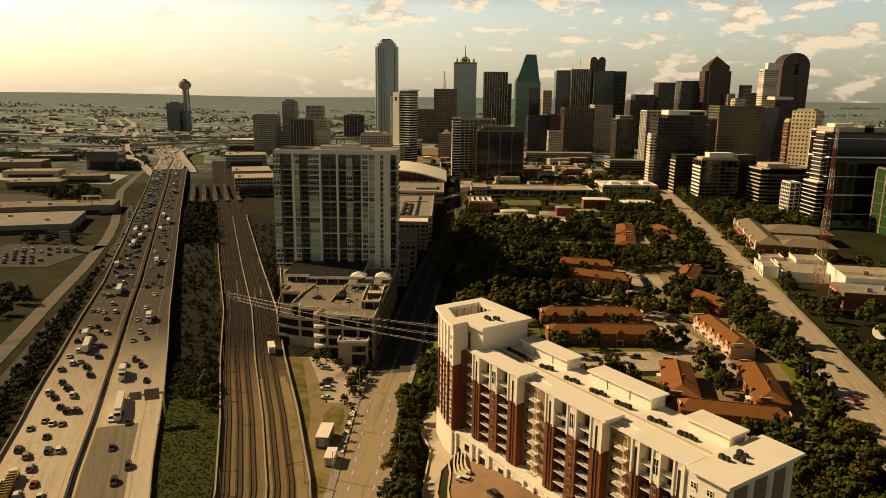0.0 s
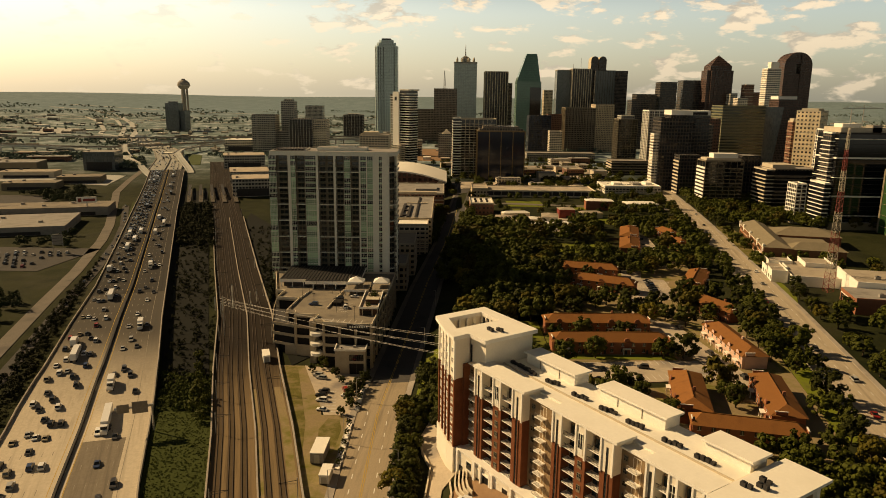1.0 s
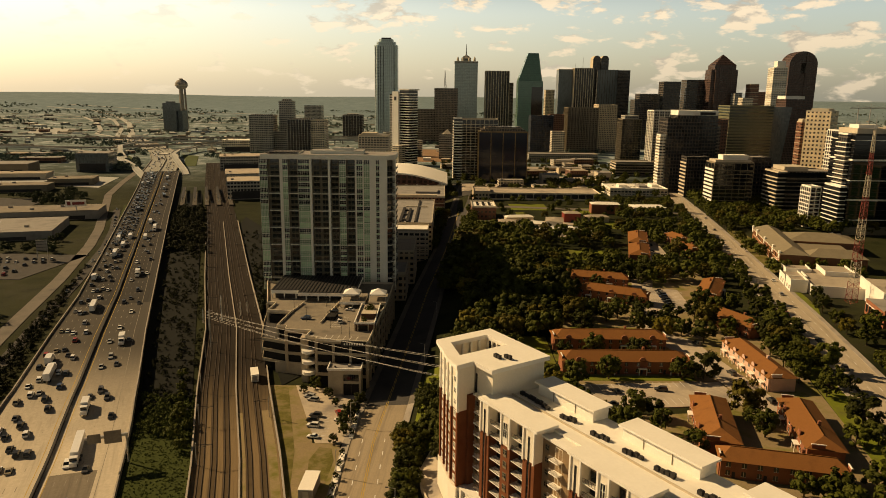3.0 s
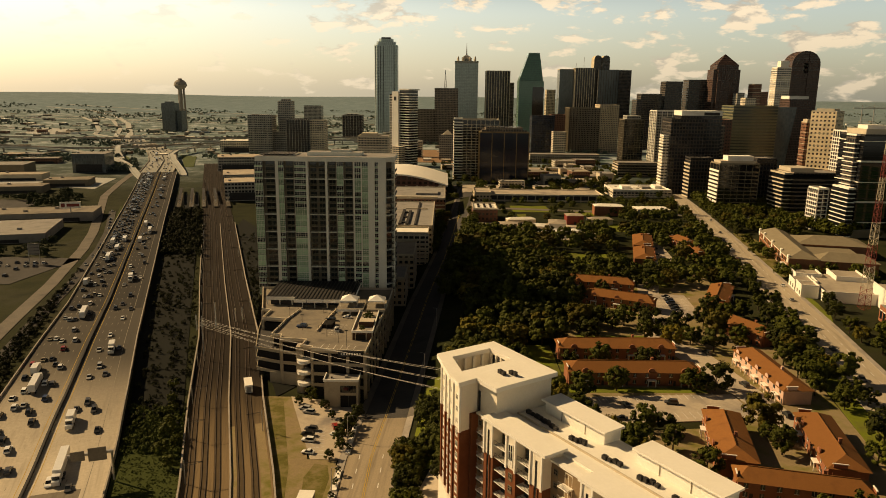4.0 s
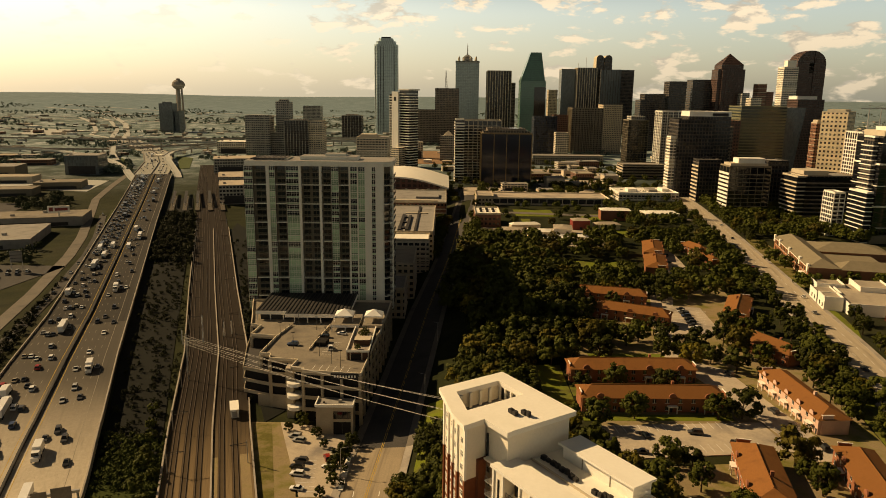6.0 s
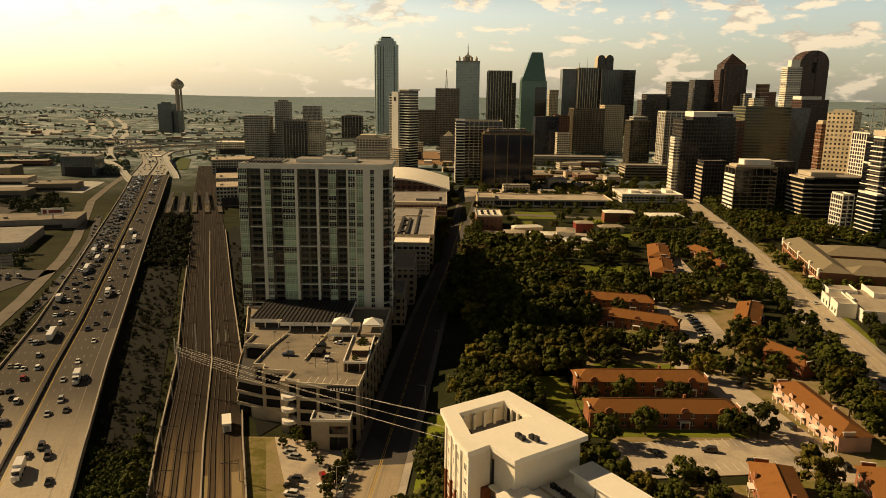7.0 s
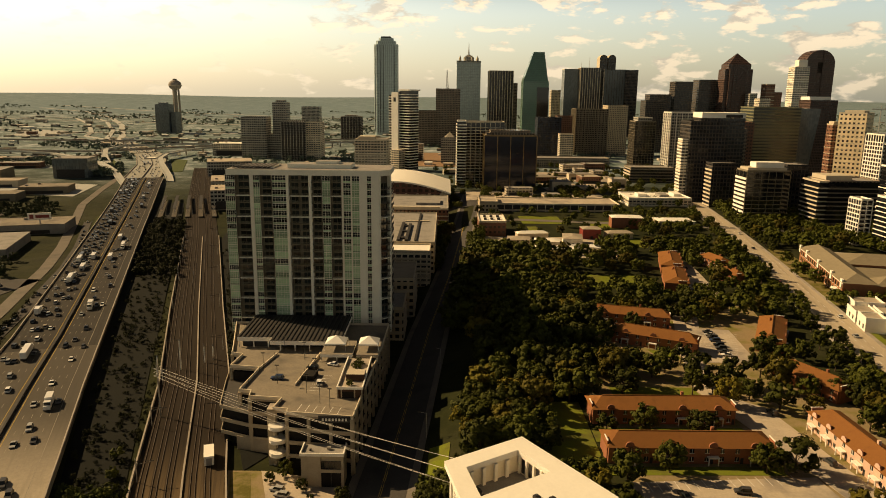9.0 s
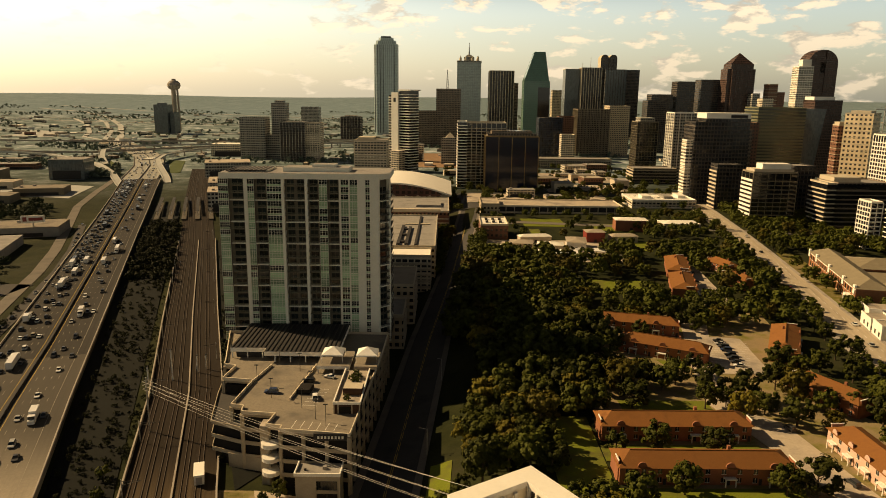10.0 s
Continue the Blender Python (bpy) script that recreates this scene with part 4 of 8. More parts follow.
part("pier", Solid().box(-41.4, -40.7, 302.3, 302.9, -2.5, 8.8, deck_wall), annex)
part("pier", Solid().box(-34.3, -33.5, 302.3, 302.9, -2.5, 8.8, deck_wall), annex)
part("lintel", Solid().box(-40.7, -34.3, 302.45, 302.9, 2.9, 4.0, deck_wall), annex)
part("window_band", Solid().box(-40.6, -34.4, 302.66, 302.84, 4.0, 6.8, GLASS), annex, label="dark glass band")
for i in range(7):
    part("mullion", Solid().box(-40.1 + i * .9, -40.0 + i * .9, 302.58, 302.7, 4.0, 6.8, DARKSTEEL), annex)
part("garage_door", Solid().box(-40.6, -34.4, 302.62, 302.84, -2.3, 2.9, INSIDE).box(-37.6, -37.4, 302.52, 302.7, -2.3, 2.9, DARKSTEEL), annex, label="dark recessed opening")
part("parapet", Solid().box(-47.2, -33.3, 302.2, 302.6, 8.6, 9.6, WHITE).box(-47.2, -46.8, 302.6, 309.6, 8.6, 9.6, WHITE).box(-33.7, -33.3, 302.6, 309.6, 8.6, 9.6, WHITE), annex)
part("roof_vent", Solid().box(-39.2, -38.0, 306.0, 307.0, 8.8, 9.7, GREY).box(-44.6, -44.0, 305.2, 305.8, 8.8, 9.4, DARKSTEEL), annex)
club = thing("terrace_pavilion", "long low terrace pavilion with a white fascia and lattice roof", "pavilion")
part("wall", Solid().box(-85, -45, 376, 403, 17.3, 20.2, DARKROOF), club)
part("fascia", Solid().box(-86.8, -72.6, 374.4, 404.4, 20.0, 21.7, WHITE, DARKROOF), club, label="white fascia band")
part("fascia", Solid().box(-72.6, -44, 370.4, 404.4, 20.0, 21.7, WHITE, DARKROOF), club, label="white fascia band")
for i in range(24):
    part("roof_slat", Solid().box(-86.2 + i * 1.8, -85.8 + i * 1.8, 375 if i < 8 else 371, 404, 21.7, 22.0, DARKSTEEL), club)
for i in range(8):
    part("post", Solid().box(-86.4 + i * 5.9, -86.0 + i * 5.9, 374.8 if i < 3 else 370.8, 375.2 if i < 3 else 371.2, 17.3, 20.0, WHITE), club)
rd = thing("raised_deck", "white edged raised deck carrying canopy tents", "terrace", pose(0, 0, 17.3))
for x0, x1, m_ in ((-50.5, -38.2, WHITE), (-36.6, -28.0, CREAM)):
    part("platform", Solid().box(x0, x1, 360, 376, 1.7, 2.9, m_, DECK), rd)
    # Near-black block that paints in the shade beneath the platform.
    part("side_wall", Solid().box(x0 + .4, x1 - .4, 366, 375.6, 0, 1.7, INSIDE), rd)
    for px in (x0 + .3, (x0 + x1) / 2, x1 - .7):
        part("post", Solid().box(px, px + .4, 360.3, 360.7, 0, 1.7, WHITE), rd)
for cx, cy, sz in ((-45.2, 367.6, 4.0), (-32.2, 367.4, 3.9)):
    tent = thing("canopy_tent", "white peaked fabric canopy on four posts", "canopy", pose(cx, cy, 20.2), "canopy tents")
    s = Solid()
    ring = [(-sz, -sz, 3), (sz, -sz, 3), (sz, sz, 3), (-sz, sz, 3)]
    for i in range(4):
        a, c = Vector(ring[i]), Vector(ring[(i + 1) % 4])
        mid = (a + c) / 2 * 0.42 + Vector((0, 0, 2.2))
        s.quad([a, c, (0, 0, 5.2)], TENT)
        s.quad([a, c, c + Vector((0, 0, -0.5)), a + Vector((0, 0, -0.5))], TENT)
    part("canopy", s, tent)
    for px, py, _ in ring:
        part("post", Solid().bar((px, py, 0), (px, py, 3), 0.1, WHITE), tent)
terr_ = thing("raised_terrace", "raised garden terrace with pale walls and dark planting", "terrace", pose(-34.4, 340.4, 17.3))
DARKBRICK = surf("dark terrace brick", (0.075, 0.042, 0.028), .9, .3, .4, 5, .2)
part("wall", Solid().box(-4.5, 4.2, -14, 15, 0.0, 3.2, DARKBRICK, LOT), terr_)
part("opening", Solid().box(-2.9, 1.2, -14.08, -13.9, 0, 2.4, INSIDE), terr_)
for x in (-4.5, -3.2, 1.3, 3.8):
    part("post", Solid().box(x, x + .4, -14.2, -13.95, 0, 3.2, deck_wall), terr_)
part("parapet", Solid().box(-4.6, 4.3, -14.2, -13.8, 3.2, 4.1, WHITE).box(-4.7, -4.3, -14, 15, 3.2, 4.1, WHITE).box(4.0, 4.4, -14, 15, 3.2, 4.1, WHITE), terr_)
part("upper_block", Solid().box(-2.4, 4.0, -6.6, -1.6, 3.2, 5.6, DARKBRICK, CREAM), terr_, label="dark brick block with a pale flat top")
for x, y in ((-.6, -11), (.6, 3), (-.8, 5.5), (1.2, 7.5), (0, 10)):
    part("planting", crown_mesh(340 + int(y) % 3, 1.5, 2.2, 130, .34, LEAF, .2), terr_, pose(x, y, 3.2))
for i, (x, y) in enumerate(((-70, 350), (-62, 338), (-50, 345), (-50, 330), (-44, 322), (-66, 368), (-57, 362), (-40, 318))):
    lamp = thing("deck_lamp", "slim dark lamp post on the garage deck", "lamp post", pose(x, y, 17.3), "deck lamps")
    part("pole", Solid().bar((0, 0, 0), (0, 0, 7), 0.09, DARKSTEEL), lamp)
    part("lamp_head", Solid().box(-0.7, 0.7, -0.2, 0.2, 6.9, 7.15, DARKSTEEL), lamp)

# ---- the long brick apartment house, in its own axes: x along its front, y to its back ----
APT = pose(9.0, 206.6, 0, 0, 0, math.degrees(math.atan2(-0.834, 0.551)))
apt = thing("apartment_house", "long red brick and ivory apartment house with white flat roofs", "apartment building", APT)
stucco = surf("ivory stucco", (0.78, 0.71, 0.58), 0.82, 0.08, 0.12, 2.0, 0.06)
tanbrick = surf("tan brick", (0.27, 0.185, 0.105), 0.9, 0.2, 0.4, 6.0, 0.2)
AF, A0, NF = 3.2, 13.6, 6
apt_glass = GLASS


def apart(name, s, m=None, label=""):
    return part(name, s, apt, m, label)


apart("body", Solid().box(-20.5, 90, 2.2, 19.5, 4, 40.0, tanbrick, ROOFWHITE))
apart("podium", Solid().box(-4, 91, -2.6, 20, 2, 13.4, stucco).box(-22, -4, 4.2, 20, 2, 13.4, stucco))
apart("podium_cornice", Solid().box(-3.7, 91.2, -2.9, 3, 13.3, 13.75, WHITE))
for i in range(4, 26):
    u = -20 + i * 4.3
    if i % 5 != 2:
        apart("podium_window", Solid().box(u, u + 2.3, -2.68, -2.4, 9.2 if i % 2 else 5.5, 11.6 if i % 2 else 8.6, apt_glass).box(u - .1, u + 2.4, -2.74, -2.62, 11.6, 11.85, WHITE))
        if i % 2 == 0:
            apart("podium_pier", Solid().box(u - .5, u + .5, -3.3, -2.5, 4, 13.5, WHITE))
    else:
        apart("garage_door", Solid().box(u - 0.6, u + 3.0, -2.68, -2.4, 4, 11.2, INSIDE).box(u - 1.3, u - 0.6, -3.3, -2.4, 4, 13.5, WHITE).box(u + 3, u + 3.7, -3.3, -2.4, 4, 13.5, WHITE).box(u - 0.9, u + 3.3, -3.0, -2.4, 11.2, 11.7, WHITE))
apt_win = window_mesh(1.5, 2.1, 2, apt_glass, WHITE, None, .2)
cream_win = window_mesh(1.3, 2.0, 2, apt_glass, TRIMTAN, tanbrick, .2)
tall_win = window_mesh(1.6, 5.6, 2, apt_glass, WHITE, None, .2)
apt_bal = balcony_mesh(4.2, AF, 1.9, WHITE, DARKSTEEL, apt_glass, tanbrick, 0.3, 0.04, 0.4)
box_bal = balcony_mesh(3.0, AF, 1.8, WHITE, GREY, apt_glass, stucco, 0.3, 0.05, 0.35)
slot_win = window_mesh(0.7, AF, 1, apt_glass, DARKROOF, INSIDE, .12)


def wing(u0, u1):
    w = u1 - u0
    # brick piers split by dark slots, white tops, and recessed balconies between
    cols = (("P", 0.0, 0.17), ("B", 0.17, 0.40), ("M", 0.40, 0.57), ("B", 0.57, 0.80), ("P", 0.80, 1.0))
    for kind_, a, c in cols:
        x0, x1 = u0 + a * w, u0 + c * w
        if kind_ in "PM":
            xm = (x0 + x1) / 2
            apart("brick_pier", Solid().box(x0, x1, -0.9, 2.4, A0, A0 + NF * AF + 0.3, BRICK))
            apart("stucco_top", Solid().box(x0 + .02, x1 - .02, -0.95, 2.4, A0 + NF * AF + 0.3, 41.3, stucco))
            if kind_ == "P":
                for i in range(NF + 2):
                    put_window(slot_win, apt, pose(xm - .35, -1.0, A0 + .3 + i * AF), "slot_window")
                for dx in (x0 - .06, x1 - .5):
                    apart("pilaster", Solid().box(dx, dx + .5, -1.25, -.8, A0 + NF * AF, 41.3, WHITE))
                for dx in (xm - .75, xm + .4):
                    apart("brick_rib", Solid().box(dx, dx + .35, -1.12, -.8, A0, A0 + NF * AF, BRICK))
            else:
                for i in range(NF):
                    put_window(cream_win, apt, pose(xm - .65, -1.06, A0 + 0.5 + i * AF))
                put_window(tall_win, apt, pose(xm - .8, -1.13, A0 + NF * AF + 1.0), "tall_window")
                for dx in (x0 - 0.05, x1 - 0.45):
                    apart("pilaster", Solid().box(dx, dx + 0.5, -1.25, -0.8, A0 + NF * AF, 41.3, WHITE))
        else:
            for i in range(NF + 2):
                put_balcony(apt_bal, apt, pose(x0 + 0.1, -0.6, A0 + i * AF) @ Matrix.Diagonal(((x1 - x0 - 0.2) / 4.2, 1, 1, 1)))
    apart("wing_roof", Solid().box(u0 - 0.8, u1 + 0.8, -1.3, 5.5, 41.3, 42.0, WHITE, ROOFWHITE), label="white overhanging flat roof")
    apart("wing_wall", Solid().box(u0, u1, 2.2, 5.0, 39.8, 41.35, stucco))


def recess(u0, u1, top=39.9):
    w = u1 - u0
    apart("recess_wall", Solid().box(u0, u1, 1.6, 2.4, A0, top, tanbrick))
    for i in range(NF + 2):
        put_balcony(box_bal, apt, pose(u0 + w * .34, -0.2, A0 + i * AF))
        put_window(cream_win, apt, pose(u0 + w * .08, 1.43, A0 + 0.5 + i * AF))
    for i in range(NF + 2):
        put_window(apt_win, apt, pose(u1 - 1.9, 1.43, A0 + 0.5 + i * AF))
    apart("recess_cornice", Solid().box(u0, u1, 1.0, 2.6, top, top + 0.45, WHITE))


wing(2.6, 24.2)
recess(-3.6, 2.6)
wing(36.0, 56.8)
wing(66.0, 81.0)
recess(24.2, 36.0)
recess(56.8, 66.0)
# end block
apart("end_block", Solid().box(81, 91, -0.8, 23.5, 8, 41.3, stucco))
apart("end_roof", Solid().box(81.95, 92.4, -2.2, 25, 41.3, 42.0, WHITE, ROOFWHITE), label="white overhanging flat roof")
for i in range(NF + 2):
    for u in (82.5, 86.5):
        put_window(apt_win, apt, pose(u, -0.97, A0 + 0.5 + i * AF))
for v in (1.5, 8.5, 15.5):
    apart("end_panel", Solid().box(90.9, 91.15, v, v + 4.8, 14, 39.5, tanbrick))
for v in (0.0, 7.0, 14.0, 21.4):
    apart("end_pilaster", Solid().box(90.9, 91.4, v, v + 1.2, 8, 41.3, WHITE))
# corner tower with a roof opening
TW = 49.4
FRONT = pose(-21.7, 2.6, 0, 0, 0, -20.5)  # the tower's front stands askew, in two flats
FRONT2 = pose(-9.4, -2.0, 0, 0, 0, -12.5)
apart("tower_front", Solid().prism([(-21.7, 2.6), (-9.4, -2.0), (-4.5, -3.1), (-4.5, 2.6), (-9.4, 2.6), (-21.7, 4.2)], A0, 35.6, BRICK))
apart("tower_front_top", Solid().prism([(-21.75, 2.55), (-9.42, -2.06), (-4.45, -3.16), (-4.45, 2.0), (-9.4, 0.6), (-19.2, 4.2), (-21.75, 4.2)], 35.6, 48.2, stucco))
apart("tower_plinth", Solid().prism([(-22.1, 2.0), (-9.6, -2.7), (-4.0, -3.9), (-3.8, -2.55), (-3.8, 2), (-22.1, 4.4)], 4, 13.5, stucco))
apart("tower_back", Solid().box(-22, 2.8, 17, 20.2, 4, 48.2, stucco))
apart("tower_left", Solid().box(-22, -19.2, 4.2, 17, 4, 48.2, stucco))
apart("tower_right", Solid().box(-9.3, 2.8, 2.6, 17, 38, 48.2, stucco))
apart("roof_ladder", Solid().box(-4.4, -3.9, 2.3, 2.62, 40, 45.5, DARKROOF))
apart("court_floor", Solid().prism([(-19.2, 4.2), (-9.4, 0.6), (-9.3, 17), (-19.2, 17)], 39, 44.6, stucco, None, GREY))
apart("tower_roof", Solid().prism([(-23.2, 1.8), (-9.8, -3.3), (-3.5, -4.5), (-3.8, 1.1), (4.1, 1.3), (4.1, 2.6), (-9.4, 2.6), (-9.4, 0.5), (-19.1, 4.1), (-23.2, 4.1)], 48.2, TW, WHITE, None, ROOFWHITE).box(-23.2, 3.9, 16.8, 21.2, 48.2, TW - .01, WHITE, ROOFWHITE)
      .box(-23.2, -19.1, 4.1, 16.8, 48.2, TW - .005, WHITE, ROOFWHITE).box(-9.4, 3.9, 2.6, 16.8, 48.2, TW - .005, WHITE, ROOFWHITE), label="white flat roof around an open court")
for i in range(5):
    apart("court_column", Solid().box(-18.7 + i * 2.2, -18.2 + i * 2.2, 16.6, 16.95, 44.6, 48.3, WHITE))
    apart("court_opening", Solid().box(-17.85 + i * 2.2, -16.75 + i * 2.2, 16.86, 17.1, 45.0, 47.9, DARKROOF))
for i in range(4):
    apart("court_column", Solid().box(-18.9, -18.4, 4.8 + i * 2.9, 5.5 + i * 2.9, 44.6, 48.3, WHITE))
for i in range(10):
    z = A0 + 0.5 + i * AF
    for side_, u in ((FRONT, 2.2), (FRONT, 7.0), (FRONT, 10.6), (FRONT2, 2.0)):
        put_window(apt_win, apt, side_ @ pose(u, -0.17, z))
for side_, u in ((FRONT, 0.1), (FRONT, 4.9), (FRONT, 9.0), (FRONT2, -.1), (FRONT2, 4.3)):
    apart("tower_pilaster", Solid().box(0, 0.8, -0.45, 0.1, 35.4, 48.3, WHITE), side_ @ pose(u, 0, 0))
    apart("brick_pilaster", Solid().box(0, 0.8, -0.4, 0.1, A0, 35.4, BRICK), side_ @ pose(u, 0, 0))
apart("dark_recess", Solid().box(-4.7, -3.5, -0.4, 2.4, A0, 40, BRICK))
for i in range(10):
    put_window(apt_win, apt, pose(-22.17, 10, A0 + 0.5 + i * AF, 0, 0, -90))
# roof of the long range
apart("main_roof", Solid().box(2.6, 81, 5.1, 20.6, 40.0, 40.5, WHITE, ROOFWHITE))
for u0, u1, v0, v1, z in ((5.2, 27, 14.9, 21.5, 44.0), (35, 58, 14.9, 21.5, 44.0), (68, 81, 14.4, 21.5, 43.6)):
    apart("raised_wall", Solid().box(u0 + .8, u1 - .8, v0 + .8, v1 - .5, 40.3, z - 0.5, WHITE))
    apart("raised_roof", Solid().box(u0, u1, v0, v1, z - 0.5, z, WHITE, ROOFWHITE))
apart("roof_curb", Solid().box(3, 80.5, 9.0, 9.3, 40.4, 40.95, CREAM), label="low cream roof curb")
for u in (12, 20, 42, 50, 72):
    apart("downpipe", Solid().box(u, u + .12, 15.55, 15.75, 40.5, 43.5, TRIMTAN))
for u, v in ((-17.5, 4.2), (-14.6, 3.8), (-11.8, 4.4)):
    apart("court_planter", Solid().box(u, u + 1.7, v, v + 1.3, 44.6, 45.8, DARKROOF))
rng = random.Random(8)
for i, (u, v) in enumerate(((4.5, 11.5), (7.5, 11.6), (10.5, 11.4), (13.5, 11.2), (20.5, 11), (22.5, 11.8), (31, 11), (33.5, 11.6), (41, 11), (43.5, 11.8), (50, 11), (52.5, 11.4), (61, 11), (63.5, 11.6), (70, 11), (72.5, 11.4), (84, 7), (86, 9.5), (85, 12), (-3, 8), (-1, 10))):
    ac = thing("roof_unit", "dark grey air conditioning unit on the white roof", "air conditioner", APT @ pose(u, v, 42.0 if u > 81 else TW if u < 4 else 40.5), "roof units")
    part("casing", Solid().box(-0.6, 0.6, -0.5, 0.5, 0.1, 1.0, DARKROOF), ac)
    part("fan_grille", Solid().lathe([(0.4, 1.0), (0.4, 1.12), (0.1, 1.16)], DARKSTEEL, 10), ac)
    part("casing", Solid().box(0.9, 1.8, -0.3 - .2 * (i % 2), 0.5, 0.1, 0.8 + .2 * (i % 3), DARKROOF), ac)


# ---- houses ----
def house(cx, cy, length, width, yaw, wall_h=5.6, rise=2.6, wall_m=None, arches=0, label="long brick row house with an orange shingle hip roof", base=None):
    """A row house along x in its own axes, front at -y, with a hip roof, windows, doors and arched gables."""
    wall_m = wall_m or PINK
    z0 = height(cx, cy) if base is None else base
    root = thing("row_house", label, "house", pose(cx, cy, z0, 0, 0, yaw), "row houses")
    a, c = length / 2, width / 2
    part("wall", Solid().box(-a, a, -c, c, -1.5, wall_h, wall_m), root)
    e = 0.7
    s = Solid()
    lo = [(-a - e, -c - e, wall_h - .1), (a + e, -c - e, wall_h - .1), (a + e, c + e, wall_h - .1), (-a - e, c + e, wall_h - .1)]
    r0, r1 = (-a + c * 0.75, 0, wall_h + rise), (a - c * 0.75, 0, wall_h + rise)
    s.quad([lo[0], lo[1], r1, r0], TERRA).quad([lo[2], lo[3], r0, r1], TERRA).quad([lo[1], lo[2], r1], TERRA).quad([lo[3], lo[0], r0], TERRA).quad(lo[::-1], DARKROOF)
    part("roof", s, root, label="orange brown shingle roof")
    part("ridge_cap", Solid().bar((r0[0], 0, r0[2] + .05), (r1[0], 0, r1[2] + .05), 0.16, TERRA), root)
    k = max(2, int(length / 4.2))
    for i in range(k):
        x = -a + length * (i + 0.5) / k
        for z in (1.0, 3.6):
            part("window", Solid().box(x - .6, x + .6, -c - .06, -c + .1, z, z + 1.4, GLASS).box(x - .7, x + .7, -c - .1, -c + .05, z - .12, z, WHITE).box(x - .05, x + .05, -c - .09, -c, z, z + 1.4, WHITE), root)
        if i % 2 == 0:
            part("door", Solid().box(x + 1.1, x + 2.0, -c - .05, -c + .1, 0, 2.1, DARKROOF), root)
    for i in range(arches):
        x = -a + length * (i + 0.5) / arches
        s = Solid()
        pts = [(x - 1.3, wall_h - 0.4)] + [(x + 1.3 * math.cos(math.pi * (1 - j / 8)), wall_h + 0.3 + 1.3 * math.sin(math.pi * j / 8)) for j in range(9)] + [(x + 1.3, wall_h - 0.4)]
        f = [(px, -c - 0.35, pz) for px, pz in pts]
        bk = [(px, -c + 0.1, pz) for px, pz in pts]
        s.quad(f, wall_m).quad(bk[::-1], wall_m)
        for j in range(len(pts) - 1):
            s.quad([f[j + 1], f[j], bk[j], bk[j + 1]], PINK)
        part("gable", s, root, label="rounded gable with a pale coping")
        part("porch", Solid().box(x - 1.7, x + 1.7, -c - 1.6, -c, 2.5, 2.8, WHITE).box(x - 1.6, x - 1.3, -c - 1.5, -c - 1.2, 0, 2.5, WHITE).box(x + 1.3, x + 1.6, -c - 1.5, -c - 1.2, 0, 2.5, WHITE), root)
    part("chimney", Solid().box(a * 0.3, a * 0.3 + .9, .5, 1.4, wall_h + .4, wall_h + rise + 1.0, wall_m), root)
    for x, s1 in ((-a, -1), (a, 1)):
        part("end_gable", Solid().box(min(x, x + s1 * .3), max(x, x + s1 * .3), -c * .8, -c * .1, -1, wall_h + 1.3, wall_m).box(min(x, x + s1 * .36), max(x, x + s1 * .36), -c * .85, -c * .05, wall_h + 1.3, wall_h + 1.55, WHITE), root)
    return root


house(71.5, 326.5, 48, 10.5, 0.8, arches=4)
house(72, 300.5, 50, 10.5, 0.5, arches=4)
house(125.4, 300.5, 41, 10.5, -88, wall_m=surf("rose stucco", (0.60, 0.40, 0.31), 0.9, 0.15, 0.4, 5.0, 0.15), arches=5, label="rose stucco row house with rounded white gables and an orange roof")
house(91, 399, 36, 10, -26.7, arches=3)
house(86, 431, 40, 9, -14, arches=2)
house(146, 407, 37, 11, 64, arches=2)
house(137.8, 353.5, 28, 11, -64)
house(88, 246, 33, 11, -103, arches=2)
house(117.5, 243, 36, 10.5, -102, arches=2)
house(97.5, 219, 34, 8, -13.5)
house(132.7, 503.6, 36, 13, 76, arches=3)
house(143.3, 547, 38, 13, 76, arches=3)
house(173, 549, 22, 9, -75)
house(169, 514, 20, 9, -72)


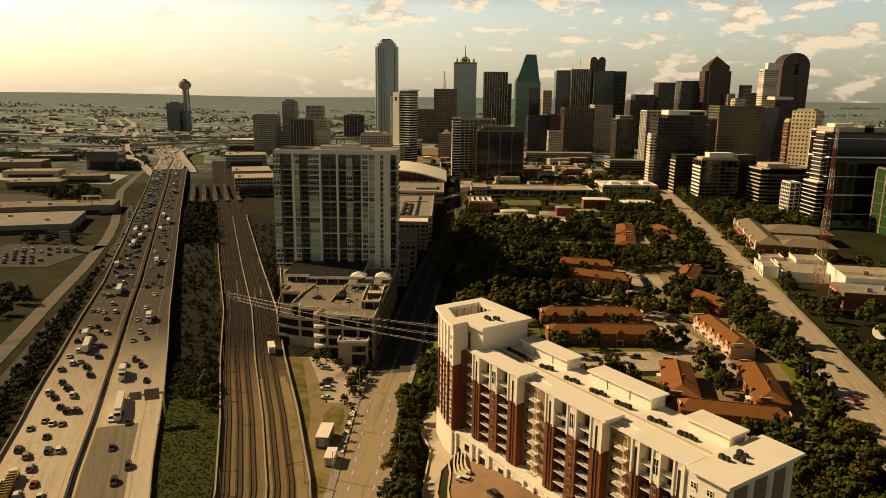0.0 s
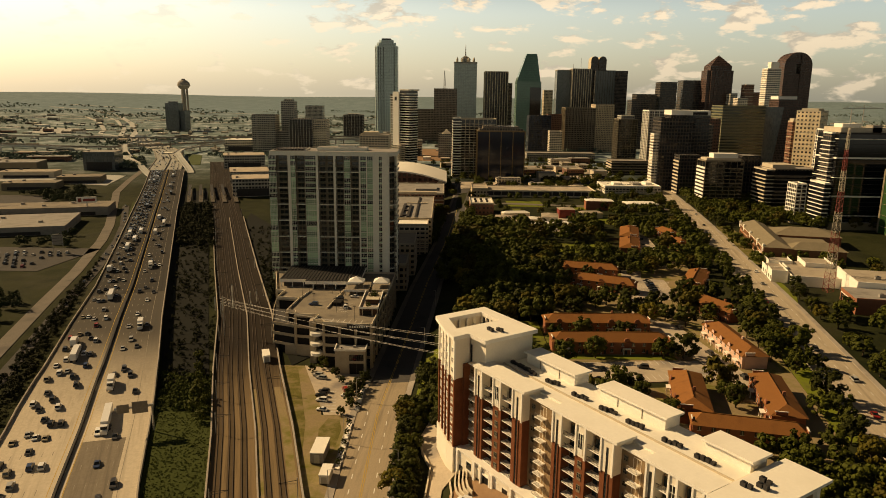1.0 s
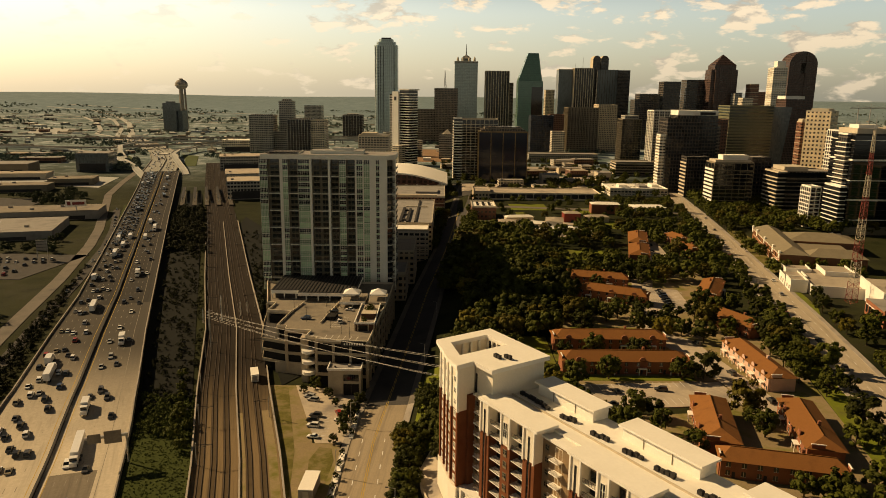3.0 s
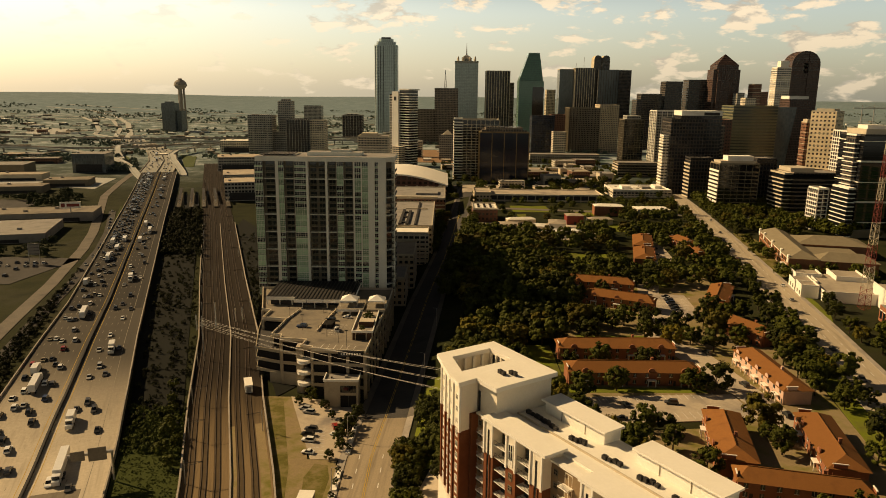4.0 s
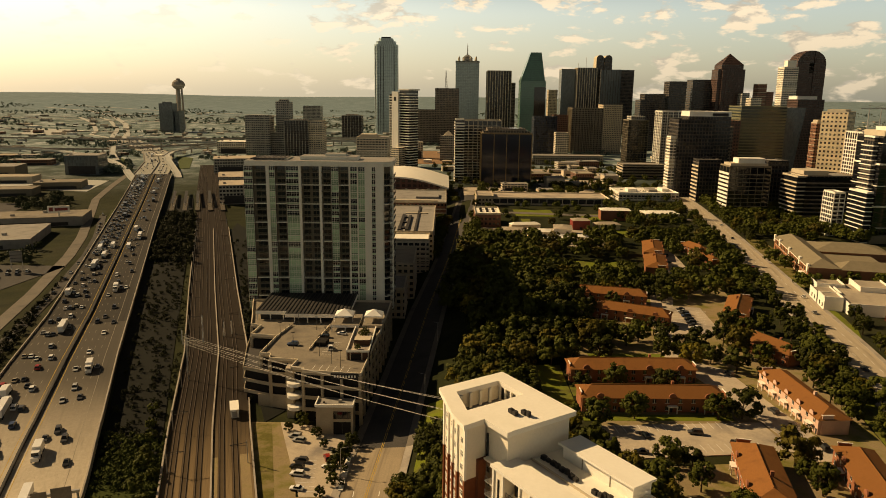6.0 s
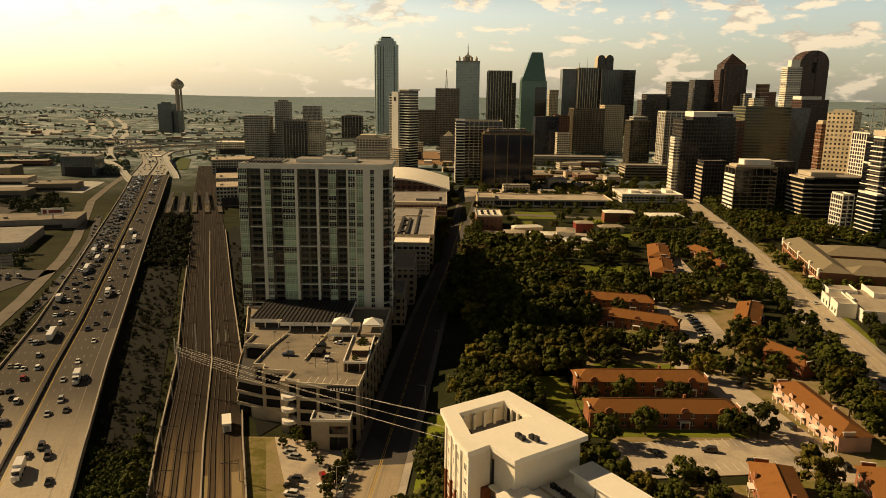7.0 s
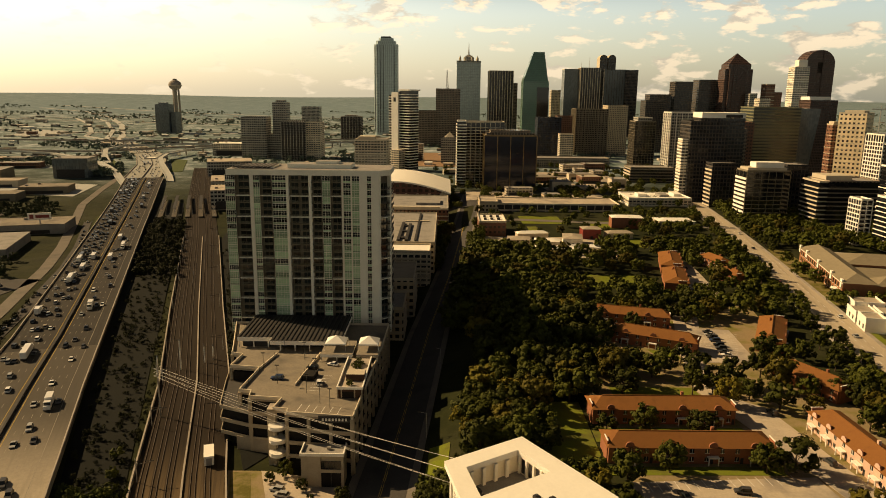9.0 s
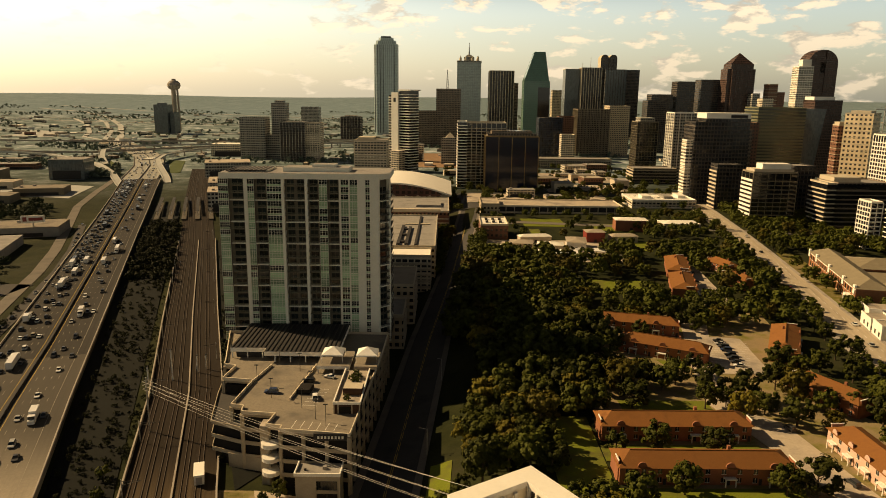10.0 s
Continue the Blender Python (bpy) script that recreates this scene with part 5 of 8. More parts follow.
# ---- town towers ----
def block(name, label, category, x0, x1, y, d, z1, m, roof=GREY, yaw=0.0, z0=None, crown=(), bands=0.0, fins=0.0, trim=None, group="", band_h=1.1, proud=0.35, fin_w=0.5, flank=None):
    """A building with its near face at y: body, parapet, optional floor bands and upright fins as parts, and roof boxes."""
    cx, w = (x0 + x1) / 2, x1 - x0
    z0 = height(cx, y) - 3 if z0 is None else z0
    root = thing(name, label, category, pose(cx, y, z0, 0, 0, yaw), group)
    h = z1 - z0
    part("body", Solid().box(-w / 2, w / 2, 0, d, 0, h, m), root)
    part("roof", Solid().box(-w / 2 + .4, w / 2 - .4, .4, d - .4, h - .05, h + .1, roof), root)
    tr = trim or m
    pw = 0.45
    part("parapet", Solid().box(-w / 2 - .05, w / 2 + .05, -.05, pw, h - .4, h + 1.1, tr).box(-w / 2 - .05, w / 2 + .05, d - pw, d + .05, h - .4, h + 1.1, tr)
         .box(-w / 2 - .05, -w / 2 + pw, pw, d - pw, h - .4, h + 1.1, tr).box(w / 2 - pw, w / 2 + .05, pw, d - pw, h - .4, h + 1.1, tr), root)
    if bands:
        me = Solid().box(-w / 2 - proud, w / 2 + proud, -proud, d + proud, 0, band_h, tr).mesh("floor_band")
        for i in range(1, int(h / bands)):
            part("floor_band", me, root, pose(0, 0, i * bands))
        # Pale left-side panels paint in the sunlight that falls on that side.
        if flank:
            fl = Solid().box(-w / 2 - proud - .3, -w / 2 - proud + .02, -proud, d + proud, -.3, band_h + .9, flank).mesh("flank_panel")
            for i in range(1, int(h / bands)):
                part("flank_panel", fl, root, pose(0, 0, i * bands))
    if fins:
        k = max(2, round(w / fins))
        me = Solid().box(-fin_w / 2, fin_w / 2, -proud - .1, .1, 0, h, tr).mesh("fin")
        for i in range(k + 1):
            part("fin", me, root, pose(-w / 2 + w * i / k, 0, 0))
        k = max(2, round(d / fins))
        for s in (-1, 1):
            for i in range(k + 1):
                part("fin", me, root, pose(s * w / 2, d * i / k, 0, 0, 0, 90 * s))
    for a, c, e, f, g, mm in crown:
        part("roof_box", Solid().box(-w / 2 + a * w, -w / 2 + c * w, e * d, f * d, h, h + g, mm), root)
    return root


f_brown = facade("brown office front", (0.21, 0.165, 0.12), (0.016, 0.015, 0.014), 4.0, 3.4, 0.3, 0.85, 0.14)
f_navy = facade("navy curtain wall", (0.022, 0.026, 0.034), (0.010, 0.014, 0.026), 4.0, 3.0, 0.1, 0.95, 0.06)
f_grey = facade("grey office front", (0.36, 0.34, 0.29), (0.02, 0.022, 0.024), 4.0, 3.6, 0.3, 0.82, 0.14)
f_tan = facade("tan tower front", (0.5, 0.40, 0.27), (0.03, 0.028, 0.026), 3.8, 3.4, 0.25, 0.72, 0.22)
f_dark = facade("dark curtain wall", (0.085, 0.068, 0.052), (0.012, 0.014, 0.018), 4.0, 3.4, 0.22, 0.92, 0.1)
f_blue = facade("blue grey curtain wall", (0.28, 0.31, 0.29), (0.36, 0.43, 0.42), 4.2, 5.0, 0.16, 0.92, 0.08, 0.12, 0.12)
f_white = facade("white flats front", (0.68, 0.60, 0.47), (0.035, 0.035, 0.033), 3.2, 4.0, 0.28, 0.85, 0.12)
f_band = facade("banded office front", (0.42, 0.36, 0.28), (0.02, 0.02, 0.02), 4.0, 60.0, 0.36, 0.96, 0.0)
f_green = facade("green banded front", (0.2, 0.19, 0.12), (0.025, 0.03, 0.022), 4.0, 60.0, 0.42, 0.95, 0.0)
f_red = facade("red brick front", (0.19, 0.085, 0.05), (0.025, 0.022, 0.02), 4.0, 3.4, 0.3, 0.75, 0.24)
f_mirror = facade("mirror glass", (0.09, 0.10, 0.105), (0.10, 0.12, 0.125), 4.0, 1.8, 0.08, 0.95, 0.06, 0.08, 0.3)
f_maroon = facade("maroon granite front", (0.075, 0.038, 0.028), (0.02, 0.014, 0.012), 4.0, 2.4, 0.2, 0.85, 0.2)

# skyline
block("office_tower", "tall dark brown office tower with plain fronts", "skyscraper", -26, 28, 1700, 45, 131, f_brown)
block("office_tower", "dark ribbed office tower with pale upright fins", "skyscraper", 114, 180, 2094, 55, 184, f_dark, fins=7.5, trim=CREAM, fin_w=1.6, proud=0.8)
block("office_tower", "slim brown stepped tower", "skyscraper", 182, 196, 2130, 40, 152, f_brown)
block("office_tower", "small tan stepped office block", "office block", 258, 281, 1900, 30, 132, f_tan)
block("office_tower", "grey glass office tower with a pale top band", "skyscraper", 321, 364, 2100, 45, 191, f_mirror, trim=CREAM)
block("office_tower", "ribbed tan office tower with a roof mast", "skyscraper", 362, 415, 2080, 45, 194, f_dark, fins=6.5, trim=CREAM, fin_w=1.6, proud=0.8)
block("office_tower", "dark office tower with a stepped glass notch", "skyscraper", 446, 505, 2170, 50, 193, f_mirror, fins=7.0, trim=f_dark, fin_w=1.2, proud=.5)
block("office_tower", "dark office tower with a flat top", "skyscraper", 505, 540, 2165, 50, 192, f_dark)
block("office_tower", "dark blue glass office block", "office block", 163, 206, 1400, 40, 80, f_navy)
block("office_block", "red brick block between towers", "office block", 208, 236, 1460, 30, 81, f_red)
block("flat_block", "pale gridded block of flats", "flats", 197, 220, 1350, 25, 53, f_white)
block("office_tower", "brown granite tower with upright slots", "skyscraper", 250, 312, 1500, 50, 94, f_brown, fins=6.2, trim=TRIMTAN, fin_w=1.1, proud=.8)
block("office_tower", "tan granite tower shoulder", "skyscraper", 312, 351, 1502, 50, 101, f_tan)
block("office_block", "long low office block with dark window bands", "office block", 144, 262, 1250, 40, 20, f_grey, bands=3.9, trim=TRIMTAN)
block("hotel_block", "grey low block with a pyramid lantern", "office block", -11, 18, 1300, 28, 48, f_grey)
block("office_tower", "brown mid rise block", "office block", -70, -25, 1700, 35, 83, f_brown)
block("office_tower", "tall dark flats tower with a stepped head", "tower block", -312, -287, 1380, 30, 101, f_grey, crown=((.2, .8, .2, .8, 5, f_grey),))
block("office_block", "dark wide office block with upright ribs", "office block", -284, -243, 1320, 40, 71, f_dark, fins=5.0, trim=f_grey, fin_w=1.0)
block("flat_block", "pale gridded flats with deep bands", "flats", -243, -218, 1325, 40, 69, f_white, bands=3.6, trim=CREAM)
block("office_tower", "grey office tower with flat roof", "skyscraper", -413, -364, 2140, 45, 80, f_grey)
block("office_tower", "dark brown tower behind the flats", "tower block", -267, -217, 1900, 40, 62, f_dark, fins=7, trim=f_grey, fin_w=1.2, crown=((.2, .8, .2, .8, 4, f_grey),))
block("office_block", "grey slab block with upright strips", "office block", -363, -320, 1360, 36, 76, f_grey, fins=8.0, trim=f_grey, fin_w=1.4)
block("office_block", "grey low block beside the slab", "office block", -320, -296, 1372, 30, 46, f_grey)
block("hotel_tower", "dark mirror glass hotel tower", "hotel", -805, -768, 2080, 40, 83, f_mirror, crown=((.2, .7, .2, .8, 6, f_mirror),))
block("hotel_wing", "lower dark glass hotel wing", "hotel", -766, -753, 2090, 40, 62, f_mirror)
block("flat_block", "pale office block with a stepped flat roof", "office block", -118, -77, 1000, 40, 62, f_white, bands=3.6, trim=CREAM, crown=((.1, .6, .2, .8, 4, CREAM),))
block("office_tower", "dark office tower with a low penthouse", "skyscraper", 447, 494, 1700, 40, 124, f_dark)
block("office_block", "dark stepped office block", "office block", 411, 450, 1600, 40, 111, f_dark)
block("office_tower", "dark bronze glass office tower", "skyscraper", 501, 540, 1700, 40, 152, f_dark, trim=DARKROOF)
block("office_tower", "dark olive glass office tower", "skyscraper", 560, 606, 1720, 40, 157, f_dark, trim=DARKROOF)
block("office_tower", "small grey tower beside the pointed one", "skyscraper", 646, 662, 1650, 30, 128, f_grey)
block("office_block", "red brick tower with pale bands", "office block", 679, 698, 1650, 25, 148, f_red, bands=8, trim=CREAM)
block("office_block", "low pale and brick block", "office block", 603, 624, 1500, 25, 118, f_white)
block("office_block", "small plain red brick block", "office block", 699, 714, 1650, 25, 131, f_red)
block("flat_tower", "slim white flats tower with balcony bands", "tower block", 575.1, 599.4, 1312.3, 22.6, 170.3, f_white, bands=3.8, trim=WHITE, crown=((.3, .9, .2, .8, 12, WHITE),))
block("office_block", "wide green banded office block with a sloped end", "office block", 385.3, 444.5, 1010.1, 41.7, 107.3, f_green, bands=3.7, trim=surf("olive spandrel", (0.17, 0.165, 0.10), .7, .2, .1, 2, .05), band_h=1.5, proud=0.5)
block("office_tower", "tall maroon granite tower with a white penthouse", "skyscraper", 534.9, 575.3, 1168.8, 34.4, 116.4, f_maroon, crown=((.0, .75, .1, .9, 6, WHITE),))
block("flat_tower", "dark glass flats with a white frame", "tower block", 303.3, 341.6, 1080, 33.7, 98.4, f_grey, fins=8.0, trim=WHITE, fin_w=0.9)
block("flat_tower", "dark flats with a broad white top storey", "tower block", 268.8, 315.2, 864.8, 28.3, 98.5, f_dark, trim=WHITE, crown=((.0, 1.0, .0, 1.0, 5.2, WHITE), (.55, .93, -.004, .02, 3.2, DARKROOF)))
block("office_tower", "black glass office tower with a pale side wall", "office tower", 254.6, 294.1, 854.9, 34.4, 94, f_dark, bands=4.0, trim=DARKROOF, band_h=.5, proud=.15)
block("side_wall", "pale flank wall tower", "office tower", 248.5, 255.4, 859.2, 15.5, 75.1, f_white, bands=3.6, trim=WHITE)
block("office_block", "brown banded office block", "office block", 306.5, 330.1, 892.3, 31.4, 85.1, f_brown, bands=4.0, trim=f_brown)
block("office_block", "red brick slab beside the office", "office block", 339.2, 353.6, 931.2, 28.8, 90.9, f_red)
block("office_block", "dark gridded office block with a barrel roof", "office block", 300, 333, 1250, 36, 80, BLACKGLASS, bands=4.0, trim=TRIMTAN, band_h=.5, fins=4.5, fin_w=.4, crown=((.15, .85, .1, .9, 7, f_grey),))
block("office_block", "low banded office block", "office block", 248, 306, 1060, 36, 25, f_band, bands=4.0, trim=TRIMTAN, flank=CREAM)
block("office_block", "dark glass office cube with a flank painted sunlit pale", "office block", 267, 291.4, 817.4, 18.8, 53.7, f_dark, bands=4.0, trim=DARKROOF, band_h=.5, flank=CREAM)
block("office_block", "white banded office block with a stepped roof", "office block", 262.6, 300.8, 723.5, 23.1, 56.2, BLACKGLASS, bands=3.7, trim=TRIMTAN, fins=6.8, fin_w=.35, band_h=.8, flank=WHITE, crown=((.05, .95, .15, .9, 3.0, CREAM), (.25, .9, .25, .8, 7.5, WHITE)))
block("office_block", "dark low glass block", "office block", 309.9, 329.2, 749.8, 30.3, 59.2, f_dark, bands=4.0, trim=DARKROOF)
block("office_block", "dark office block with white balcony ends", "office block", 318.3, 362.1, 690.9, 33.7, 51.6, BLACKGLASS, bands=3.7, trim=f_brown, crown=((.0, .5, .2, .9, 4.5, CREAM),))
block("balcony_end", "white stepped balcony end of the office block", "office block", 310.7, 318.3, 692.6, 28.6, 50.8, BLACKGLASS, bands=3.7, trim=CREAM, proud=.8)
block("flat_tower", "cream stone tower with small square windows", "tower block", 442.5, 471.2, 915.5, 27.9, 103.4, facade("cream stone front", (0.74, 0.6, 0.39), (0.03, 0.025, 0.02), 5.0, 4.6, 0.26, 0.74, 0.26), yaw=-45, bands=7.2, trim=CREAM, band_h=.5, crown=((.15, .85, .15, .85, 3.5, CREAM),))
block("flat_tower", "slim brown stone tower behind the cream one", "tower block", 461, 473, 962, 14, 89, f_red, bands=7.2, trim=CREAM, band_h=.5, crown=((.1, .9, .1, .9, 4, CREAM),))
black = block("office_tower", "black glass office tower with pale floor lines", "office tower", 325, 377, 600, 34, 91, BLACKGLASS, bands=3.7, trim=DARKROOF, band_h=.3, proud=.15, crown=((.05, .9, .1, .9, 5, CREAM), (.1, .4, .2, .6, 8, WHITE), (.55, .7, .1, .4, 7, GREY), (.75, .95, .3, .8, 3, TRIMTAN)))
for z in (14, 30, 46, 62, 78):
    part("white_belt", Solid().box(-26.6, 26.6, -.7, 34.6, z, z + (1.3 if z in (30, 62) else .6), WHITE), black, label="white floor edge")
part("podium", Solid().box(-30, 26, -6, 30, 0, 9, TRIMTAN, GREY), black)
block("balcony_tower", "white balcony end of the black glass tower", "office tower", 322, 326, 606, 14, 91, f_dark, bands=3.6, trim=WHITE, proud=.9, band_h=.7)
block("flat_block", "white gridded flats in the trees", "flats", 306, 314.5, 622, 16, 46, BLACKGLASS, bands=3.3, fins=3.4, trim=WHITE, band_h=.9, fin_w=.5)
block("office_tower", "white office block with dark window bands", "office block", 314.8, 319.8, 594, 24, 50, BLACKGLASS, bands=3.4, trim=WHITE, band_h=.7)
block("building_site", "green netted building site block with pale strips", "building site", 358, 406, 545, 40, 64, GREENNET, fins=14, trim=TRIMTAN, fin_w=2.0, bands=9, band_h=.3)
block("white_block", "low white office block with a cluttered roof", "office block", 184, 248, 815, 45, 18, f_white, roof=ROOFWHITE, trim=WHITE, bands=4.0, crown=((.2, .35, .3, .6, 3, WHITE), (.55, .7, .3, .7, 2.5, GREY), (.8, .92, .4, .8, 3, WHITE)))
block("brick_building", "red brick box with a white roof and plant", "building", 24, 45, 643, 34, 22.5, f_red, roof=ROOFWHITE, trim=CREAM, crown=((.2, .3, .3, .4, 1.4, DARKROOF), (.45, .55, .3, .4, 1.4, DARKROOF), (.7, .8, .3, .4, 1.4, DARKROOF), (.2, .3, .65, .75, 1.4, DARKROOF), (.45, .55, .65, .75, 1.4, DARKROOF), (.7, .8, .65, .75, 1.4, DARKROOF)))
block("parking_garage", "long cream parking garage with a pale top deck", "garage", 46, 164, 770, 42, 17.5, DARKROOF, roof=LOT, bands=3.4, trim=pale_edge, band_h=1.7, fins=8, fin_w=.6)
block("garage_head", "cream stair block of the long garage", "garage", 30, 47, 760, 40, 20.5, f_tan, roof=LOT, trim=deck_wall, bands=3.4)

block("office_block", "white gridded office block beside the cream tower", "office block", 425, 455, 800, 30, 85, BLACKGLASS, bands=3.9, fins=4.4, trim=WHITE, band_h=1.1, fin_w=1.0)

# landmark towers
def landmark(name, label, x, y, z0, category="skyscraper"):
    return thing(name, label, category, pose(x, y, z0))


# stepped blue glass tower
lm = landmark("glass_skyscraper", "tallest tower, blue grey glass with stepped chamfered top", -173, 2132, 2)
f_tall = facade("tall blue glass front", (0.24, 0.29, 0.29), (0.44, 0.54, 0.54), 4.2, 5.5, 0.12, 0.95, 0.1, 0.14, 0.1)
part("shaft", Solid().prism([(-26, 0), (26, 0), (33, 7), (33, 45), (26, 52), (-26, 52), (-33, 45), (-33, 7)], 0, 252, f_tall), lm)
part("upper_step", Solid().prism([(-21, 3), (21, 3), (27, 9), (27, 43), (21, 49), (-21, 49), (-27, 43), (-27, 9)], 252, 261, f_tall), lm)
part("top_step", Solid().prism([(-14, 6), (14, 6), (20, 12), (20, 40), (14, 46), (-14, 46), (-20, 40), (-20, 12)], 261, 269, f_tall), lm)
part("cap", Solid().box(-13, 13, 9, 42, 269, 273, DARKROOF), lm)
for x in (-30, -22, -15, -7, 24):
    part("dark_strip", Solid().box(x - .7, x + .7, -0.5 if abs(x) < 26 else 3.0, 4.5, 10, 248, DARKROOF), lm)

# spired tower
lm = landmark("glass_skyscraper", "square glass tower with corner pinnacles and a lattice spire", 58, 2112, 2)
part("shaft", Solid().box(-33, 33, 0, 50, 0, 207, f_blue), lm)
part("parapet", Solid().box(-33.6, 33.6, -.6, 50.6, 204, 209, f_grey), lm)
part("plinth", Solid().box(-14, 14, 12, 38, 207, 218, f_grey).prism(rect(-14, 14, 12, 38), 218, 226, f_grey, rect(-4, 4, 21, 29)), lm)
part("spire", Solid().lathe([(2.6, 226), (1.6, 236), (0.5, 258)], STEEL, 8, 0, 25), lm)
for x, y in ((-24, 8), (24, 8), (-24, 42), (24, 42), (-9, 8), (9, 8)):
    part("pinnacle", Solid().lathe([(3.4, 207), (3.0, 216), (0.3, 223)], CREAM, 8, x, y), lm)

# prism tower
lm = landmark("prism_skyscraper", "teal glass prism tower with a sloping wedge top", 206, 1794, 2)
f_teal = facade("teal glass front", (0.07, 0.125, 0.105), (0.12, 0.22, 0.18), 4.2, 2.2, 0.08, 0.96, 0.06, 0.1, 0.08)
s = Solid()
s.prism(rect(-30, 30, 0, 45), 0, 150, f_teal)
part("shaft", s, lm)
s = Solid()
k = [(-30, 0, 150), (30, 0, 136), (30, 45, 136), (-30, 45, 150), (-7, 8, 216), (18, 8, 216), (18, 40, 216), (-7, 40, 216)]
for q in ((0, 1, 5, 4), (1, 2, 6, 5), (2, 3, 7, 6), (3, 0, 4, 7), (4, 5, 6, 7)):
    s.quad([k[i] for i in q], f_teal)
part("wedge", s, lm)
part("dark_facet", Solid().quad([(3, -0.6, 0), (30.3, -0.6, 0), (30.3, -0.6, 136), (3, -0.6, 136)], BLACKGLASS).quad([(30.3, -.6, 0), (30.3, 44, 0), (30.3, 44, 136), (30.3, -.6, 136)], BLACKGLASS), lm)

# barrel vaulted twin tower
lm = landmark("vaulted_skyscraper", "grey granite tower with a twin barrel vaulted top", 457, 2189, 2)
for cx in (-12, 12):
    pts = [(cx - 11, 0)] + [(cx + 11 * math.cos(math.pi * (1 - i / 10)), 222 + 11 * math.sin(math.pi * i / 10)) for i in range(11)] + [(cx + 11, 0)]
    s = Solid()
    s.quad([(x, 0, z) for x, z in pts][::-1], f_dark).quad([(x, 40, z) for x, z in pts], f_dark)
    for (xa, za), (xb, zb) in zip(pts, pts[1:]):
        s.quad([(xa, -1.5, za), (xb, -1.5, zb), (xb, 40, zb), (xa, 40, za)], CREAM)
    part("vaulted_shaft", s, lm)

# pointed tower
lm = landmark("pointed_skyscraper", "dark maroon granite tower with a pyramid top", 630, 1674, 2)
part("shaft", Solid().prism([(-22, 0), (22, 0), (22, 6), (30, 6), (30, 44), (22, 44), (22, 50), (-22, 50), (-22, 44), (-30, 44), (-30, 6), (-22, 6)], 0, 178, f_maroon), lm)
part("upper_shaft", Solid().box(-24, 24, 3, 47, 178, 188, f_maroon), lm)
part("pyramid", Solid().prism(rect(-24, 24, 3, 47), 188, 212, f_maroon, rect(-.5, .5, 24, 26)), lm)
for x in (-13, -5, 5, 13):
    part("rib", Solid().box(x - 1, x + 1, -.8, .2, 10, 176, f_maroon), lm)

# arched tower with an opening
lm = landmark("arched_skyscraper", "maroon granite tower with a rounded top and an open sky window", 866, 1802, 2)
s = Solid()
R, ZB = 34, 196
outer = [(-R, 0)] + [(R * math.cos(math.pi * (1 - i / 16)), ZB + 32 * math.sin(math.pi * i / 16)) for i in range(17)] + [(R, 0)]
left = [(x, z) for x, z in outer if x <= -5.9] + [(-6, ZB + 31.5), (-6, 0)]
right = [(6, 0), (6, ZB + 31.5)] + [(x, z) for x, z in outer if x >= 5.9]
for poly in (left, right):
    s.quad([(x, 0, z) for x, z in poly][::-1], f_maroon).quad([(x, 48, z) for x, z in poly], f_maroon)
    for (xa, za), (xb, zb) in zip(poly, poly[1:]):
        s.quad([(xa, 0, za), (xb, 0, zb), (xb, 48, zb), (xa, 48, za)], f_maroon)
part("shaft", s, lm)
part("lower_link", Solid().box(-6, 6, 2, 46, 0, 176, f_maroon), lm)
part("upper_link", Solid().box(-6, 6, 2, 46, 200, 228, f_maroon), lm)

# ball tower
lm = landmark("observation_tower", "slim concrete observation tower with a round lattice ball on top", -803, 2234, 2, "observation tower")
for a in range(3):
    part("leg", Solid().bar((11 * math.cos(a * 2.094 + .5), 11 * math.sin(a * 2.094 + .5), 0), (8.5 * math.cos(a * 2.094 + .5), 8.5 * math.sin(a * 2.094 + .5), 128), 3.0, CONCRETE, 10), lm)
part("shaft", Solid().bar((0, 0, 0), (0, 0, 132), 4.5, CONCRETE, 12), lm)
part("ball", Solid().lathe([(8, 122), (15, 126), (18, 132), (18.5, 136), (17, 142), (11, 148), (4, 150)], CONCRETE, 20), lm)
part("deck_ring", Solid().lathe([(16, 132), (19.8, 132.5), (19.8, 134.5), (16, 135)], CREAM, 20), lm)
part("cap", Solid().lathe([(6, 148), (6, 153), (1, 154)], CONCRETE, 12), lm)

# white hotel, its front turned a little to the left
lm = landmark("white_hotel", "white hotel slab with balcony wing, roof canopy and a dark emblem", -76, 1181, 2, "hotel")
lm.matrix_basis = pose(-76, 1181, 2, 0, 0, -36) @ Matrix.Diagonal((.84, .84, 1, 1))
part("slab", Solid().box(-14, 1, 0, 30, 0, 120, WHITE), lm)
part("dark_wing", Solid().box(1, 24, 4, 30, 0, 122, BLACKGLASS), lm)
part("left_wing", Solid().box(-23, -14, 4, 30, 0, 116, BLACKGLASS), lm)
mb = Solid().box(0, 23.6, 0, 27, 0, 1.3, WHITE).mesh("balcony_band")
ml = Solid().box(0, 9.4, 0, 27, 0, 1.3, WHITE).mesh("balcony_band")
for i in range(1, 30):
    part("balcony_band", mb, lm, pose(1, 3, i * 4.0))
    if i < 29:
        part("balcony_band", ml, lm, pose(-23.4, 3, i * 4.0))
part("roof_canopy", Solid().box(2, 27.5, 0, 31, 122, 124, WHITE), lm)
part("emblem", Solid().box(-9, -4, -.3, .1, 106, 112, DARKROOF), lm, label="dark plain emblem")
part("podium", Solid().box(-4, 14, -14, 4, 0, 35, f_white), lm)

